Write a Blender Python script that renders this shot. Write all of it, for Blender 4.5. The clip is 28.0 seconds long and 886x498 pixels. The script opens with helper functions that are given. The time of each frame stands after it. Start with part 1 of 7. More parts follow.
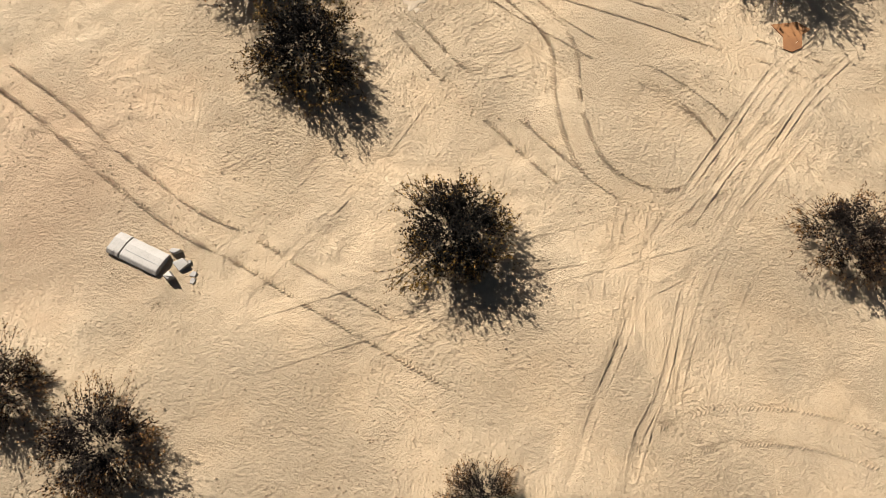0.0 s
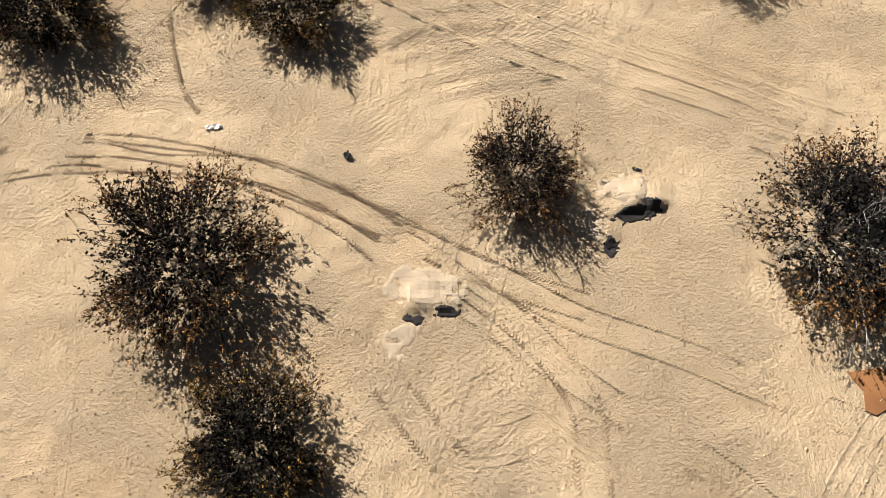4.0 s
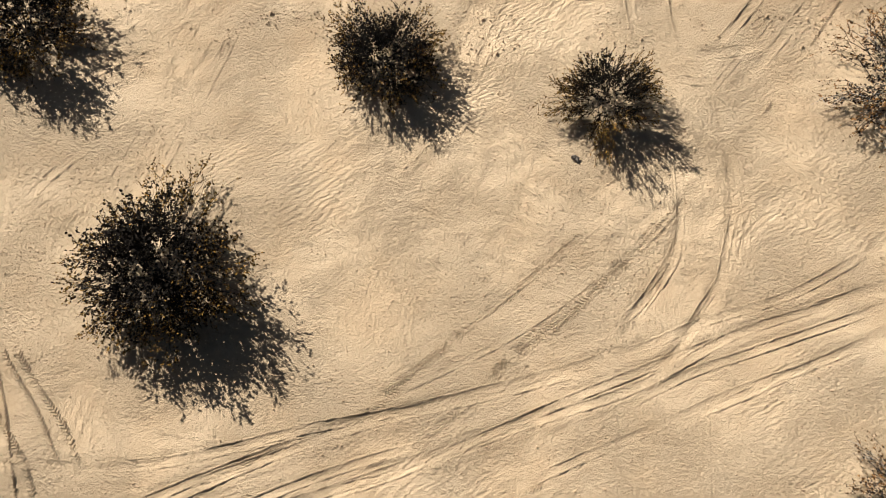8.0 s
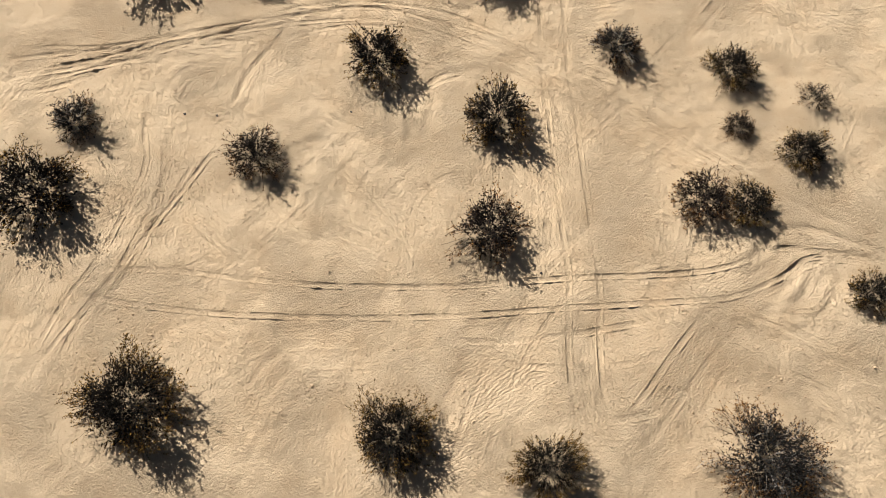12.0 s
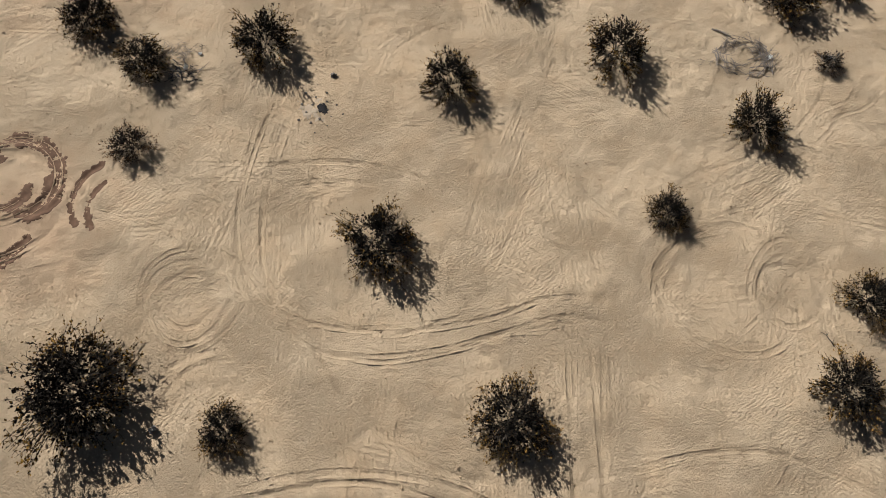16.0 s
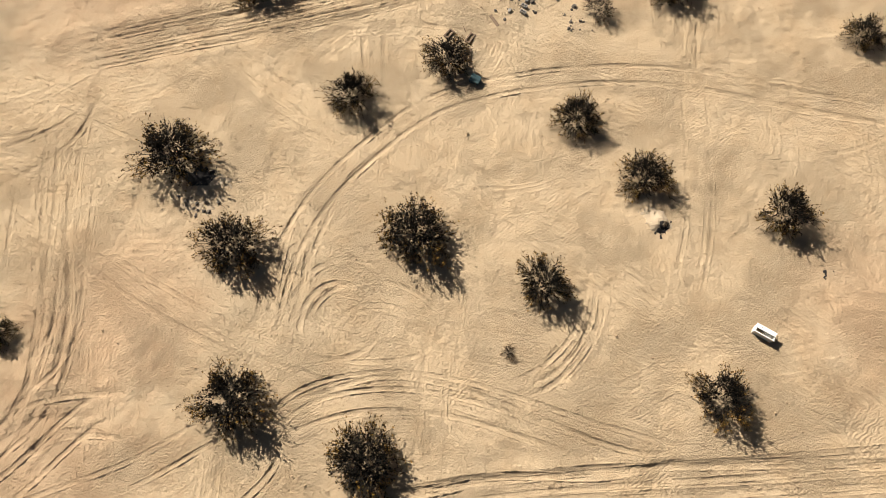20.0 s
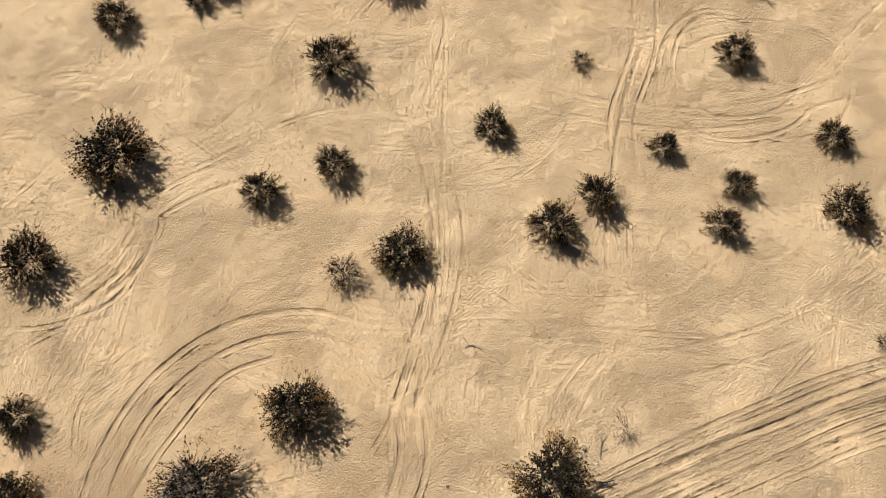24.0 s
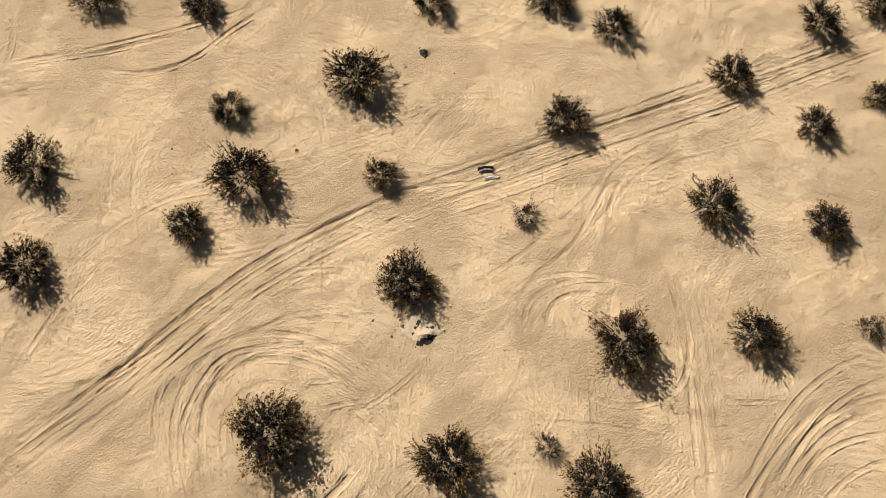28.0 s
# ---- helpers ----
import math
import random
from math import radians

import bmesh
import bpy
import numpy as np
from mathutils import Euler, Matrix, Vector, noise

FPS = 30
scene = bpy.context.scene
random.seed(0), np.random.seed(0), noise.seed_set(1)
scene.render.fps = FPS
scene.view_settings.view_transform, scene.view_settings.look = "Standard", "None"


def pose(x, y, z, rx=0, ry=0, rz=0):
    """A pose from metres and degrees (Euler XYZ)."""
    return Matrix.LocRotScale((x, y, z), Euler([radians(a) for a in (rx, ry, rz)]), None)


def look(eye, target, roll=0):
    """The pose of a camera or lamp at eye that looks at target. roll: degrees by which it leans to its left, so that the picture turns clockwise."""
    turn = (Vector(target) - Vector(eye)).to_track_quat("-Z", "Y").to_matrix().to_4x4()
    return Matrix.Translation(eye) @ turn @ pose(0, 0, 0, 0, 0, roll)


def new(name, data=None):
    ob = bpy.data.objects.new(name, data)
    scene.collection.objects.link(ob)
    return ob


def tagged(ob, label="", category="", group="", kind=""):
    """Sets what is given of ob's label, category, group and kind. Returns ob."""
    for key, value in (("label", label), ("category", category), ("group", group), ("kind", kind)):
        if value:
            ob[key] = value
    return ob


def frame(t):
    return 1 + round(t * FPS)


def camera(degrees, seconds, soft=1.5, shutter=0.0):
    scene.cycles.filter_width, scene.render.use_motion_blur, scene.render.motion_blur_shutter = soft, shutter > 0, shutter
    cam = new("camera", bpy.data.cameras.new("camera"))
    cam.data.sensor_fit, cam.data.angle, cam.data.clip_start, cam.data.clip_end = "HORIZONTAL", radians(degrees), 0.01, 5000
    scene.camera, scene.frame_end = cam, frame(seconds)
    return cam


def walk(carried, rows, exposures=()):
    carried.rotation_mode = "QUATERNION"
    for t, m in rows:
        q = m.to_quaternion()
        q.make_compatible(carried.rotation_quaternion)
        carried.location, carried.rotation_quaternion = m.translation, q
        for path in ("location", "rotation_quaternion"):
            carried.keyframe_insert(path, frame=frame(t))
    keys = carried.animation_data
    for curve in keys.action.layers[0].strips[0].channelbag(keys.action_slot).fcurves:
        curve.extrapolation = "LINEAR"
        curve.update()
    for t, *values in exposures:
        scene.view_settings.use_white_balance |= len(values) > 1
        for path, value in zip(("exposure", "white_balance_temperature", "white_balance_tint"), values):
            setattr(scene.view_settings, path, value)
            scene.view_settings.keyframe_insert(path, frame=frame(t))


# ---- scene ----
cam = camera(68.99, 28.0, soft=0.8)


def hover(x, y, z, turn, tilt, roll):
    """A pose that looks down, tilted ahead from the plumb line."""
    return pose(x, y, z, 0, 0, turn) @ pose(0, 0, 0, tilt) @ pose(0, 0, 0, 0, 0, roll)


walk(
    cam,
    [
        (0, hover(0.000, 0.000, 17.000, -0.003, 22.913, 0.775)),
        (0.5, hover(-0.075, 3.030, 17.158, -0.626, 22.870, 1.194)),
        (1, hover(-0.060, 4.825, 17.160, -0.832, 23.533, 1.240)),
        (1.5, hover(0.059, 5.805, 17.207, -0.467, 23.967, 0.860)),
        (2, hover(0.133, 6.370, 17.141, -0.401, 24.029, 0.735)),
        (2.5, hover(0.129, 7.011, 17.011, -0.668, 24.087, 0.961)),
        (4.5, hover(-0.037, 14.181, 17.016, -1.688, 22.880, 1.244)),
        (5, hover(0.034, 16.725, 17.096, -1.333, 22.847, 0.880)),
        (5.5, hover(0.066, 19.725, 17.225, -1.385, 22.898, 0.854)),
        (6, hover(0.113, 23.149, 17.411, -1.515, 22.461, 0.808)),
        (6.5, hover(0.129, 26.802, 17.604, -1.997, 21.895, 1.256)),
        (7, hover(0.237, 30.421, 17.655, -1.858, 22.006, 1.165)),
        (7.5, hover(0.304, 34.195, 17.716, -1.895, 22.041, 1.224)),
        (8, hover(0.440, 38.026, 17.921, -1.549, 21.612, 0.771)),
        (8.5, hover(0.611, 41.768, 18.179, -1.496, 21.646, 0.585)),
        (9, hover(0.844, 42.874, 20.268, -0.835, 22.004, -0.121)),
        (9.5, hover(1.037, 43.088, 22.679, -0.664, 22.057, -0.283)),
        (10, hover(1.047, 43.251, 25.083, -0.840, 21.994, -0.116)),
        (10.5, hover(1.071, 43.396, 27.435, -0.780, 22.037, -0.160)),
        (11, hover(1.106, 44.565, 29.411, -0.503, 22.178, -0.440)),
        (11.5, hover(1.153, 46.194, 30.629, -0.405, 22.175, -0.549)),
        (13.5, hover(1.167, 56.668, 32.772, -0.752, 22.317, -0.475)),
        (14, hover(1.015, 60.211, 32.898, -1.448, 22.189, 0.276)),
        (14.5, hover(1.005, 64.037, 33.167, -1.595, 21.872, 0.477)),
        (15, hover(1.096, 68.077, 33.407, -1.338, 21.538, 0.310)),
        (15.5, hover(0.936, 72.050, 33.520, -2.029, 21.545, 0.845)),
        (16, hover(0.859, 76.113, 33.595, -2.405, 21.627, 1.207)),
        (16.5, hover(0.932, 80.117, 33.652, -2.293, 21.937, 1.058)),
        (17, hover(0.979, 84.458, 33.873, -2.382, 21.826, 1.146)),
        (17.5, hover(1.065, 88.951, 34.125, -2.375, 21.604, 1.213)),
        (18, hover(1.256, 93.352, 34.319, -1.936, 21.610, 0.852)),
        (18.5, hover(1.497, 97.746, 34.501, -1.255, 21.688, 0.237)),
        (19, hover(1.707, 102.194, 34.570, -0.813, 21.829, -0.131)),
        (19.5, hover(1.755, 106.811, 34.779, -0.844, 21.661, -0.136)),
        (20, hover(1.804, 111.513, 34.897, -0.884, 21.455, -0.176)),
        (20.5, hover(1.870, 116.093, 34.925, -0.940, 21.495, -0.156)),
        (22.5, hover(2.117, 134.849, 34.839, -1.046, 21.146, 0.131)),
        (23, hover(2.213, 139.540, 34.861, -0.879, 21.019, -0.002)),
        (23.5, hover(2.272, 144.271, 34.810, -0.957, 20.850, 0.031)),
        (24, hover(2.114, 148.731, 34.638, -1.704, 21.151, 0.711)),
        (24.5, hover(2.202, 153.306, 34.517, -1.663, 21.278, 0.638)),
        (25, hover(2.377, 158.052, 34.475, -1.328, 21.082, 0.296)),
        (25.5, hover(2.523, 162.652, 34.297, -1.155, 21.153, 0.076)),
        (26, hover(2.626, 167.364, 34.281, -0.977, 20.875, 0.005)),
        (26.5, hover(2.687, 171.837, 34.100, -0.963, 21.034, -0.105)),
        (27, hover(2.637, 176.395, 34.032, -1.534, 21.053, 0.397)),
        (27.5, hover(2.662, 180.995, 34.057, -1.712, 20.933, 0.483)),
        (28, hover(2.809, 185.594, 34.006, -1.554, 20.908, 0.314)),
    ],
    [(0, 1.49, 6150, 10), (11.5, 1.34, 6150, 10), (13.5, 0.71, 5780, 10), (18.5, 0.70, 5780, 10), (20.0, 1.21, 6500, 10), (22.5, 1.19, 6550, 10), (28, 1.22, 6550, 10)],
)
# ---- world, sun ----
SUN_AZ = radians(-39.0)      # towards the sun, from +y to the right
SUN_EL = radians(34.5)
world = bpy.data.worlds.new("desert_sky")
scene.world = world
world.use_nodes = True
wn = world.node_tree
sky = wn.nodes.new("ShaderNodeTexSky")
sky.sky_type = "NISHITA"
sky.sun_disc = False
sky.sun_elevation = SUN_EL
sky.sun_rotation = SUN_AZ
sky.dust_density = 2.0
sky.air_density = 1.0
sky.ozone_density = 0.0
wn.links.new(sky.outputs[0], wn.nodes["Background"].inputs[0])
wn.nodes["Background"].inputs[1].default_value = 0.013
sun_data = bpy.data.lights.new("sun", "SUN")
sun_data.energy = 5.0
sun_data.angle = radians(0.5)
sun_data.color = (1.0, 0.93, 0.82)
sun = new("sun", sun_data)
to_sun = Vector((math.sin(SUN_AZ) * math.cos(SUN_EL), math.cos(SUN_AZ) * math.cos(SUN_EL), math.sin(SUN_EL)))
sun.matrix_world = look(to_sun * 120 + Vector((0, 90, 0)), (0, 90, 0))


# ---- materials ----
class Nodes:
    """Short hand for building a node material."""

    def __init__(self, name, rough=0.9):
        self.mat = bpy.data.materials.new(name)
        self.mat.use_nodes = True
        self.tree = self.mat.node_tree
        self.bsdf = self.tree.nodes["Principled BSDF"]
        self.bsdf.inputs["Roughness"].default_value = rough
        self.bsdf.inputs["Specular IOR Level"].default_value = 0.25

    def add(self, kind, **values):
        n = self.tree.nodes.new(kind)
        for key, value in values.items():
            n.inputs[key.replace("_", " ")].default_value = value
        return n

    def link(self, a, b):
        self.tree.links.new(a, b)

    def noise(self, vec, scale, detail=4.0, rough=0.55):
        n = self.add("ShaderNodeTexNoise", Scale=scale, Detail=detail, Roughness=rough)
        if vec is not None:
            self.link(vec, n.inputs["Vector"])
        return n.outputs["Fac"]

    def ramp(self, fac, *stops):
        n = self.tree.nodes.new("ShaderNodeValToRGB")
        el = n.color_ramp.elements
        while len(el) < len(stops):
            el.new(0.5)
        for e, (p, c) in zip(el, stops):
            e.position = p
            e.color = (*c, 1) if len(c) == 3 else c
        self.link(fac, n.inputs[0])
        return n.outputs[0]

    def mix(self, fac, a, b, mode="MIX"):
        n = self.tree.nodes.new("ShaderNodeMix")
        n.data_type, n.blend_type = "RGBA", mode
        for sock, v in ((n.inputs[0], fac), (n.inputs[6], a), (n.inputs[7], b)):
            if isinstance(v, (int, float)):
                sock.default_value = v
            elif isinstance(v, tuple):
                sock.default_value = (*v, 1)
            else:
                self.link(v, sock)
        return n.outputs[2]

    def math(self, op, a, b=0.0):
        n = self.tree.nodes.new("ShaderNodeMath")
        n.operation = op
        for sock, v in ((n.inputs[0], a), (n.inputs[1], b)):
            if isinstance(v, (int, float)):
                sock.default_value = v
            else:
                self.link(v, sock)
        return n.outputs[0]

    def attr(self, name):
        n = self.tree.nodes.new("ShaderNodeAttribute")
        n.attribute_name = name
        return n.outputs["Fac"]

    def coords(self, kind="Object"):
        return self.tree.nodes.new("ShaderNodeTexCoord").outputs[kind]

    def mapped(self, vec, scale, turn=0.0):
        n = self.tree.nodes.new("ShaderNodeMapping")
        n.inputs["Scale"].default_value = scale
        n.inputs["Rotation"].default_value = (0, 0, turn)
        self.link(vec, n.inputs["Vector"])
        return n.outputs[0]

    def bump(self, height, strength, distance, normal=None):
        n = self.add("ShaderNodeBump", Strength=strength, Distance=distance)
        self.link(height, n.inputs["Height"])
        if normal is not None:
            self.link(normal, n.inputs["Normal"])
        return n.outputs[0]

    def done(self, color, normal=None):
        if isinstance(color, tuple):
            self.bsdf.inputs["Base Color"].default_value = (*color, 1)
        else:
            self.link(color, self.bsdf.inputs["Base Color"])
        if normal is not None:
            self.link(normal, self.bsdf.inputs["Normal"])
        return self.mat


def sand_material():
    n = Nodes("desert_sand", 0.95)
    n.bsdf.inputs["Specular IOR Level"].default_value = 0.1
    p = n.coords()
    broad = n.noise(p, 0.055, 3, 0.5)
    mid = n.noise(p, 0.45, 5, 0.6)
    fine = n.noise(p, 14.0, 4, 0.7)
    grain = n.noise(p, 70.0, 2, 0.6)
    col = n.ramp(broad, (0.3, (0.455, 0.325, 0.195)), (0.5, (0.475, 0.35, 0.218)), (0.72, (0.49, 0.372, 0.24)))
    col = n.mix(n.ramp(mid, (0.38, (0, 0, 0)), (0.72, (0.55, 0.55, 0.55))), col, (0.515, 0.41, 0.285))
    col = n.mix(n.ramp(mid, (0.25, (0.55, 0.42, 0.42)), (0.45, (0, 0, 0))), col, (0.42, 0.285, 0.165))
    # reddish earth where the pale crust is thin
    for x, y, r in ((-22.5, 91.5, 7.0), (-21.0, 145.5, 9.0), (-21.0, 113.0, 10.0), (-16.0, 122.0, 7.0), (27.0, 121.0, 7.0), (-12.0, 9.5, 6.0)):
        far = n.tree.nodes.new("ShaderNodeVectorMath")
        far.operation = "DISTANCE"
        far.inputs[1].default_value = (x, y, 0)
        n.link(p, far.inputs[0])
        reach = n.math("ADD", n.math("DIVIDE", far.outputs["Value"], r), n.math("SUBTRACT", mid, 0.5))
        col = n.mix(n.ramp(reach, (0.25, (0.5, 0.5, 0.5)), (1.0, (0, 0, 0))), col, (0.45, 0.275, 0.165))
    col = n.mix(0.35, col, n.ramp(fine, (0.3, (0.40, 0.29, 0.18)), (0.7, (0.53, 0.41, 0.275))))
    # tiny shadows of clods and pits, painted as dark specks in the sand colour
    clod_shade = n.ramp(n.noise(p, 21.0, 3, 0.85), (0.27, (0.75, 0.75, 0.75)), (0.34, (0, 0, 0)))
    rough_zone = n.ramp(n.noise(p, 0.23, 3, 0.6), (0.42, (0, 0, 0)), (0.62, (1, 1, 1)))
    col = n.mix(n.math("MULTIPLY", clod_shade, n.math("ADD", rough_zone, 0.25)), col, (0.24, 0.165, 0.10))
    # relief: wind ripples in places, trampled lumps in others, grain all over
    wave = n.tree.nodes.new("ShaderNodeTexWave")
    wave.inputs["Scale"].default_value = 3.4
    wave.inputs["Distortion"].default_value = 9.0
    wave.inputs["Detail"].default_value = 3.0
    wave.inputs["Detail Scale"].default_value = 0.9
    n.link(n.mapped(p, (0.3, 1.0, 1.0), 0.35), wave.inputs["Vector"])
    ripple_zone = n.ramp(n.noise(n.mapped(p, (1, 1, 1), 1.0), 0.2, 4, 0.6), (0.52, (0, 0, 0)), (0.64, (1, 1, 1)))
    ripple = n.math("MULTIPLY", n.math("MULTIPLY", wave.outputs["Fac"], ripple_zone), 0.16)
    lumps = n.noise(p, 2.6, 7, 0.74)
    pocks = n.add("ShaderNodeTexVoronoi", Scale=5.5, Randomness=1.0)
    n.link(p, pocks.inputs["Vector"])
    pits = n.math("MULTIPLY", n.ramp(pocks.outputs["Distance"], (0.08, (0, 0, 0)), (0.4, (1, 1, 1))), n.math("ADD", n.math("MULTIPLY", rough_zone, 0.4), 0.06))
    streak = n.noise(n.mapped(p, (6.0, 0.9, 1.0), 0.5), 1.0, 4, 0.65)
    clods = n.math("MULTIPLY", n.noise(p, 11.0, 6, 0.82), n.math("ADD", n.math("MULTIPLY", rough_zone, 1.3), 0.45))
    h = n.math("ADD", n.math("ADD", n.math("MULTIPLY", lumps, 0.7), clods), n.math("ADD", ripple, n.math("MULTIPLY", grain, 0.18)))
    h = n.math("ADD", h, n.math("ADD", pits, n.math("MULTIPLY", streak, 0.5)))
    crumbs = n.add("ShaderNodeTexVoronoi", Scale=19.0, Randomness=1.0)
    n.link(p, crumbs.inputs["Vector"])
    pebbly = n.math("MULTIPLY", n.ramp(crumbs.outputs["Distance"], (0.1, (1, 1, 1)), (0.36, (0, 0, 0))), n.ramp(n.noise(p, 2.0, 4, 0.7), (0.45, (0.1, 0.1, 0.1)), (0.62, (1, 1, 1))))
    h = n.math("ADD", h, n.math("MULTIPLY", pebbly, 0.34))
    # faint old wheel lines, half blown over: families of long, gently bent grooves
    for turn, size, kind, seed in ((0.35, 0.8, "BANDS", 3.0), (1.25, 0.62, "BANDS", 17.0), (-0.6, 0.95, "BANDS", 31.0), (2.3, 0.7, "BANDS", 47.0), (0.0, 0.75, "RINGS", 61.0), (0.9, 0.6, "RINGS", 83.0)):
        q = n.tree.nodes.new("ShaderNodeMapping")
        q.inputs["Rotation"].default_value = (0, 0, turn)
        q.inputs["Location"].default_value = (seed * 0.37 - 9.0, seed * 1.9 - 60.0, 0)
        n.link(p, q.inputs["Vector"])
        bend = n.add("ShaderNodeTexNoise", Scale=0.07, Detail=1.0)
        n.link(q.outputs[0], bend.inputs["Vector"])
        shifted = n.tree.nodes.new("ShaderNodeVectorMath")
        shifted.operation = "MULTIPLY_ADD"
        shifted.inputs[1].default_value = (9.0, 9.0, 0.0)
        n.link(bend.outputs["Color"], shifted.inputs[0])
        n.link(q.outputs[0], shifted.inputs[2])
        lines = n.tree.nodes.new("ShaderNodeTexWave")
        lines.wave_type = kind
        if kind == "RINGS":
            lines.rings_direction = "Z"
        lines.inputs["Scale"].default_value = size
        lines.inputs["Distortion"].default_value = 0.6
        lines.inputs["Detail"].default_value = 2.0
        lines.inputs["Detail Scale"].default_value = 2.5
        n.link(shifted.outputs[0], lines.inputs["Vector"])
        stripe = (1.5, 0.04, 1.0) if kind == "BANDS" else (0.5, 0.5, 1.0)
        single = n.noise(n.mapped(shifted.outputs[0], stripe), 1.0, 2, 0.5)
        where = n.noise(q.outputs[0], 0.085, 2, 0.5)
        mask = n.math("MULTIPLY", n.ramp(single, (0.5, (0, 0, 0)), (0.62, (1, 1, 1))), n.ramp(where, (0.46, (0, 0, 0)), (0.6, (1, 1, 1))))
        groove = n.ramp(lines.outputs["Fac"], (0.2, (0, 0, 0)), (0.8, (1, 1, 1)))
        h = n.math("ADD", h, n.math("MULTIPLY", n.math("MULTIPLY", groove, mask), 0.15))
    return n.done(col, n.bump(h, 1.0, 0.16))


def stem_material(name, a, b):
    n = Nodes(name, 0.8)
    info = n.tree.nodes.new("ShaderNodeNewGeometry").outputs["Random Per Island"]
    col = n.ramp(info, (0.0, a), (1.0, b))
    grain = n.noise(n.mapped(n.coords(), (40, 40, 8)), 1.0, 3, 0.6)
    col = n.mix(n.ramp(grain, (0.35, (0.5, 0.5, 0.5)), (0.6, (0, 0, 0))), col, tuple(c * 0.5 for c in a))
    return n.done(col)


def leaf_material(name, *stops):
    n = Nodes(name, 0.85)
    n.bsdf.inputs["Specular IOR Level"].default_value = 0.06
    info = n.tree.nodes.new("ShaderNodeNewGeometry").outputs["Random Per Island"]
    obj = n.tree.nodes.new("ShaderNodeObjectInfo").outputs["Random"]
    col = n.ramp(info, *stops)
    col = n.mix(n.math("MULTIPLY", obj, 0.18), col, (0.02, 0.015, 0.01))
    return n.done(col)


def plain_material(name, a, b, scale=6.0, rough=0.85, relief=0.004):
    """A worn, slightly stained surface between two colours."""
    n = Nodes(name, rough)
    p = n.coords()
    big, small = n.noise(p, scale * 0.25, 4, 0.6), n.noise(p, scale * 4, 5, 0.7)
    col = n.mix(n.ramp(big, (0.35, (0, 0, 0)), (0.68, (1, 1, 1))), a, b)
    col = n.mix(n.ramp(small, (0.3, (0.4, 0.4, 0.4)), (0.5, (0, 0, 0))), col, tuple(c * 0.55 for c in a))
    return n.done(col, n.bump(small, 0.6, relief))


SAND = sand_material()
CLOD = plain_material("clod", (0.36, 0.26, 0.155), (0.42, 0.305, 0.19), 3.0, 0.95)
SOIL_DARK = plain_material("damp_soil", (0.14, 0.08, 0.048), (0.085, 0.047, 0.027), 8.0, 0.95, 0.05)
ASH_PALE = plain_material("pale_ash", (0.345, 0.275, 0.195), (0.32, 0.245, 0.165), 6.0, 0.95, 0.05)
# black for charred earth and for the painted shade of banks and hollows
CHARCOAL_SHADE = plain_material("charcoal", (0.016, 0.014, 0.014), (0.03, 0.026, 0.024), 10.0, 0.95, 0.02)
STEM = stem_material("grey_bark", (0.20, 0.18, 0.16), (0.40, 0.37, 0.33))
STEM_DARK = stem_material("dark_bark", (0.03, 0.023, 0.017), (0.13, 0.105, 0.08))
# dark twigs taken to near black: the crown's inner shade is in the colour
TWIG_SHADE_DARK = leaf_material("shaded_green_twigs", (0.0, (0.006, 0.005, 0.004)), (0.8, (0.011, 0.009, 0.007)), (1.0, (0.032, 0.025, 0.015)))
TWIG_SHADE_BROWN = leaf_material("shaded_brown_twigs", (0.0, (0.008, 0.006, 0.005)), (0.8, (0.015, 0.011, 0.009)), (1.0, (0.05, 0.034, 0.025)))
TWIG_SHADE_GREY = leaf_material("shaded_grey_twigs", (0.0, (0.008, 0.007, 0.007)), (0.8, (0.014, 0.013, 0.012)), (1.0, (0.05, 0.043, 0.038)))
# dry rim leaves, brightened so the colour itself carries the sunlit fringe
TIP_SUNLIT_OLIVE = leaf_material("sunlit_olive_tips", (0.0, (0.018, 0.011, 0.004)), (0.5, (0.10, 0.055, 0.014)), (1.0, (0.36, 0.20, 0.04)))
TIP_SUNLIT_BROWN = leaf_material("sunlit_dry_tips", (0.0, (0.022, 0.012, 0.006)), (0.5, (0.11, 0.054, 0.018)), (1.0, (0.34, 0.165, 0.048)))


# ---- ground relief: a height sheet, pressed by wheels and piled by wind ----
def steps(*spans):
    """Coordinates with a given spacing from span to span: (start, end, spacing)."""
    cells = [np.arange(a, b, s) for a, b, s in spans]
    return np.concatenate(cells)


def spread(near, far, first, grow=1.35):
    """Ever wider steps from near out to far."""
    out, at, step = [], near, first
    while abs(at - near) < abs(far - near):
        step *= grow
        at += math.copysign(step, far - near)
        out.append(at)
    return out


GX = np.array(sorted(spread(-44, -2200, 0.3)) + list(steps((-44, -24, 0.3), (-24, 26, 0.165), (26, 46, 0.3))) + spread(46, 2200, 0.3))
GY = np.array(sorted(spread(-14, -2200, 0.3)) + list(steps((-14, 52, 0.13), (52, 222, 0.2))) + spread(222, 2500, 0.3))
NX, NY = len(GX), len(GY)
XX, YY = np.meshgrid(GX, GY)
rng = np.random.default_rng(7)


def lattice_noise(x, y, size, seed):
    """Smooth value noise on a lattice of the given cell size."""
    table = np.random.default_rng(seed).random((256, 256))
    u, v = x / size + 1000.5, y / size + 1000.5
    i, j = np.floor(u).astype(int), np.floor(v).astype(int)
    a, b = u - i, v - j
    a, b = a * a * (3 - 2 * a), b * b * (3 - 2 * b)
    t = lambda p, q: table[p % 256, q % 256]
    return (t(i, j) * (1 - a) + t(i + 1, j) * a) * (1 - b) + (t(i, j + 1) * (1 - a) + t(i + 1, j + 1) * a) * b - 0.5


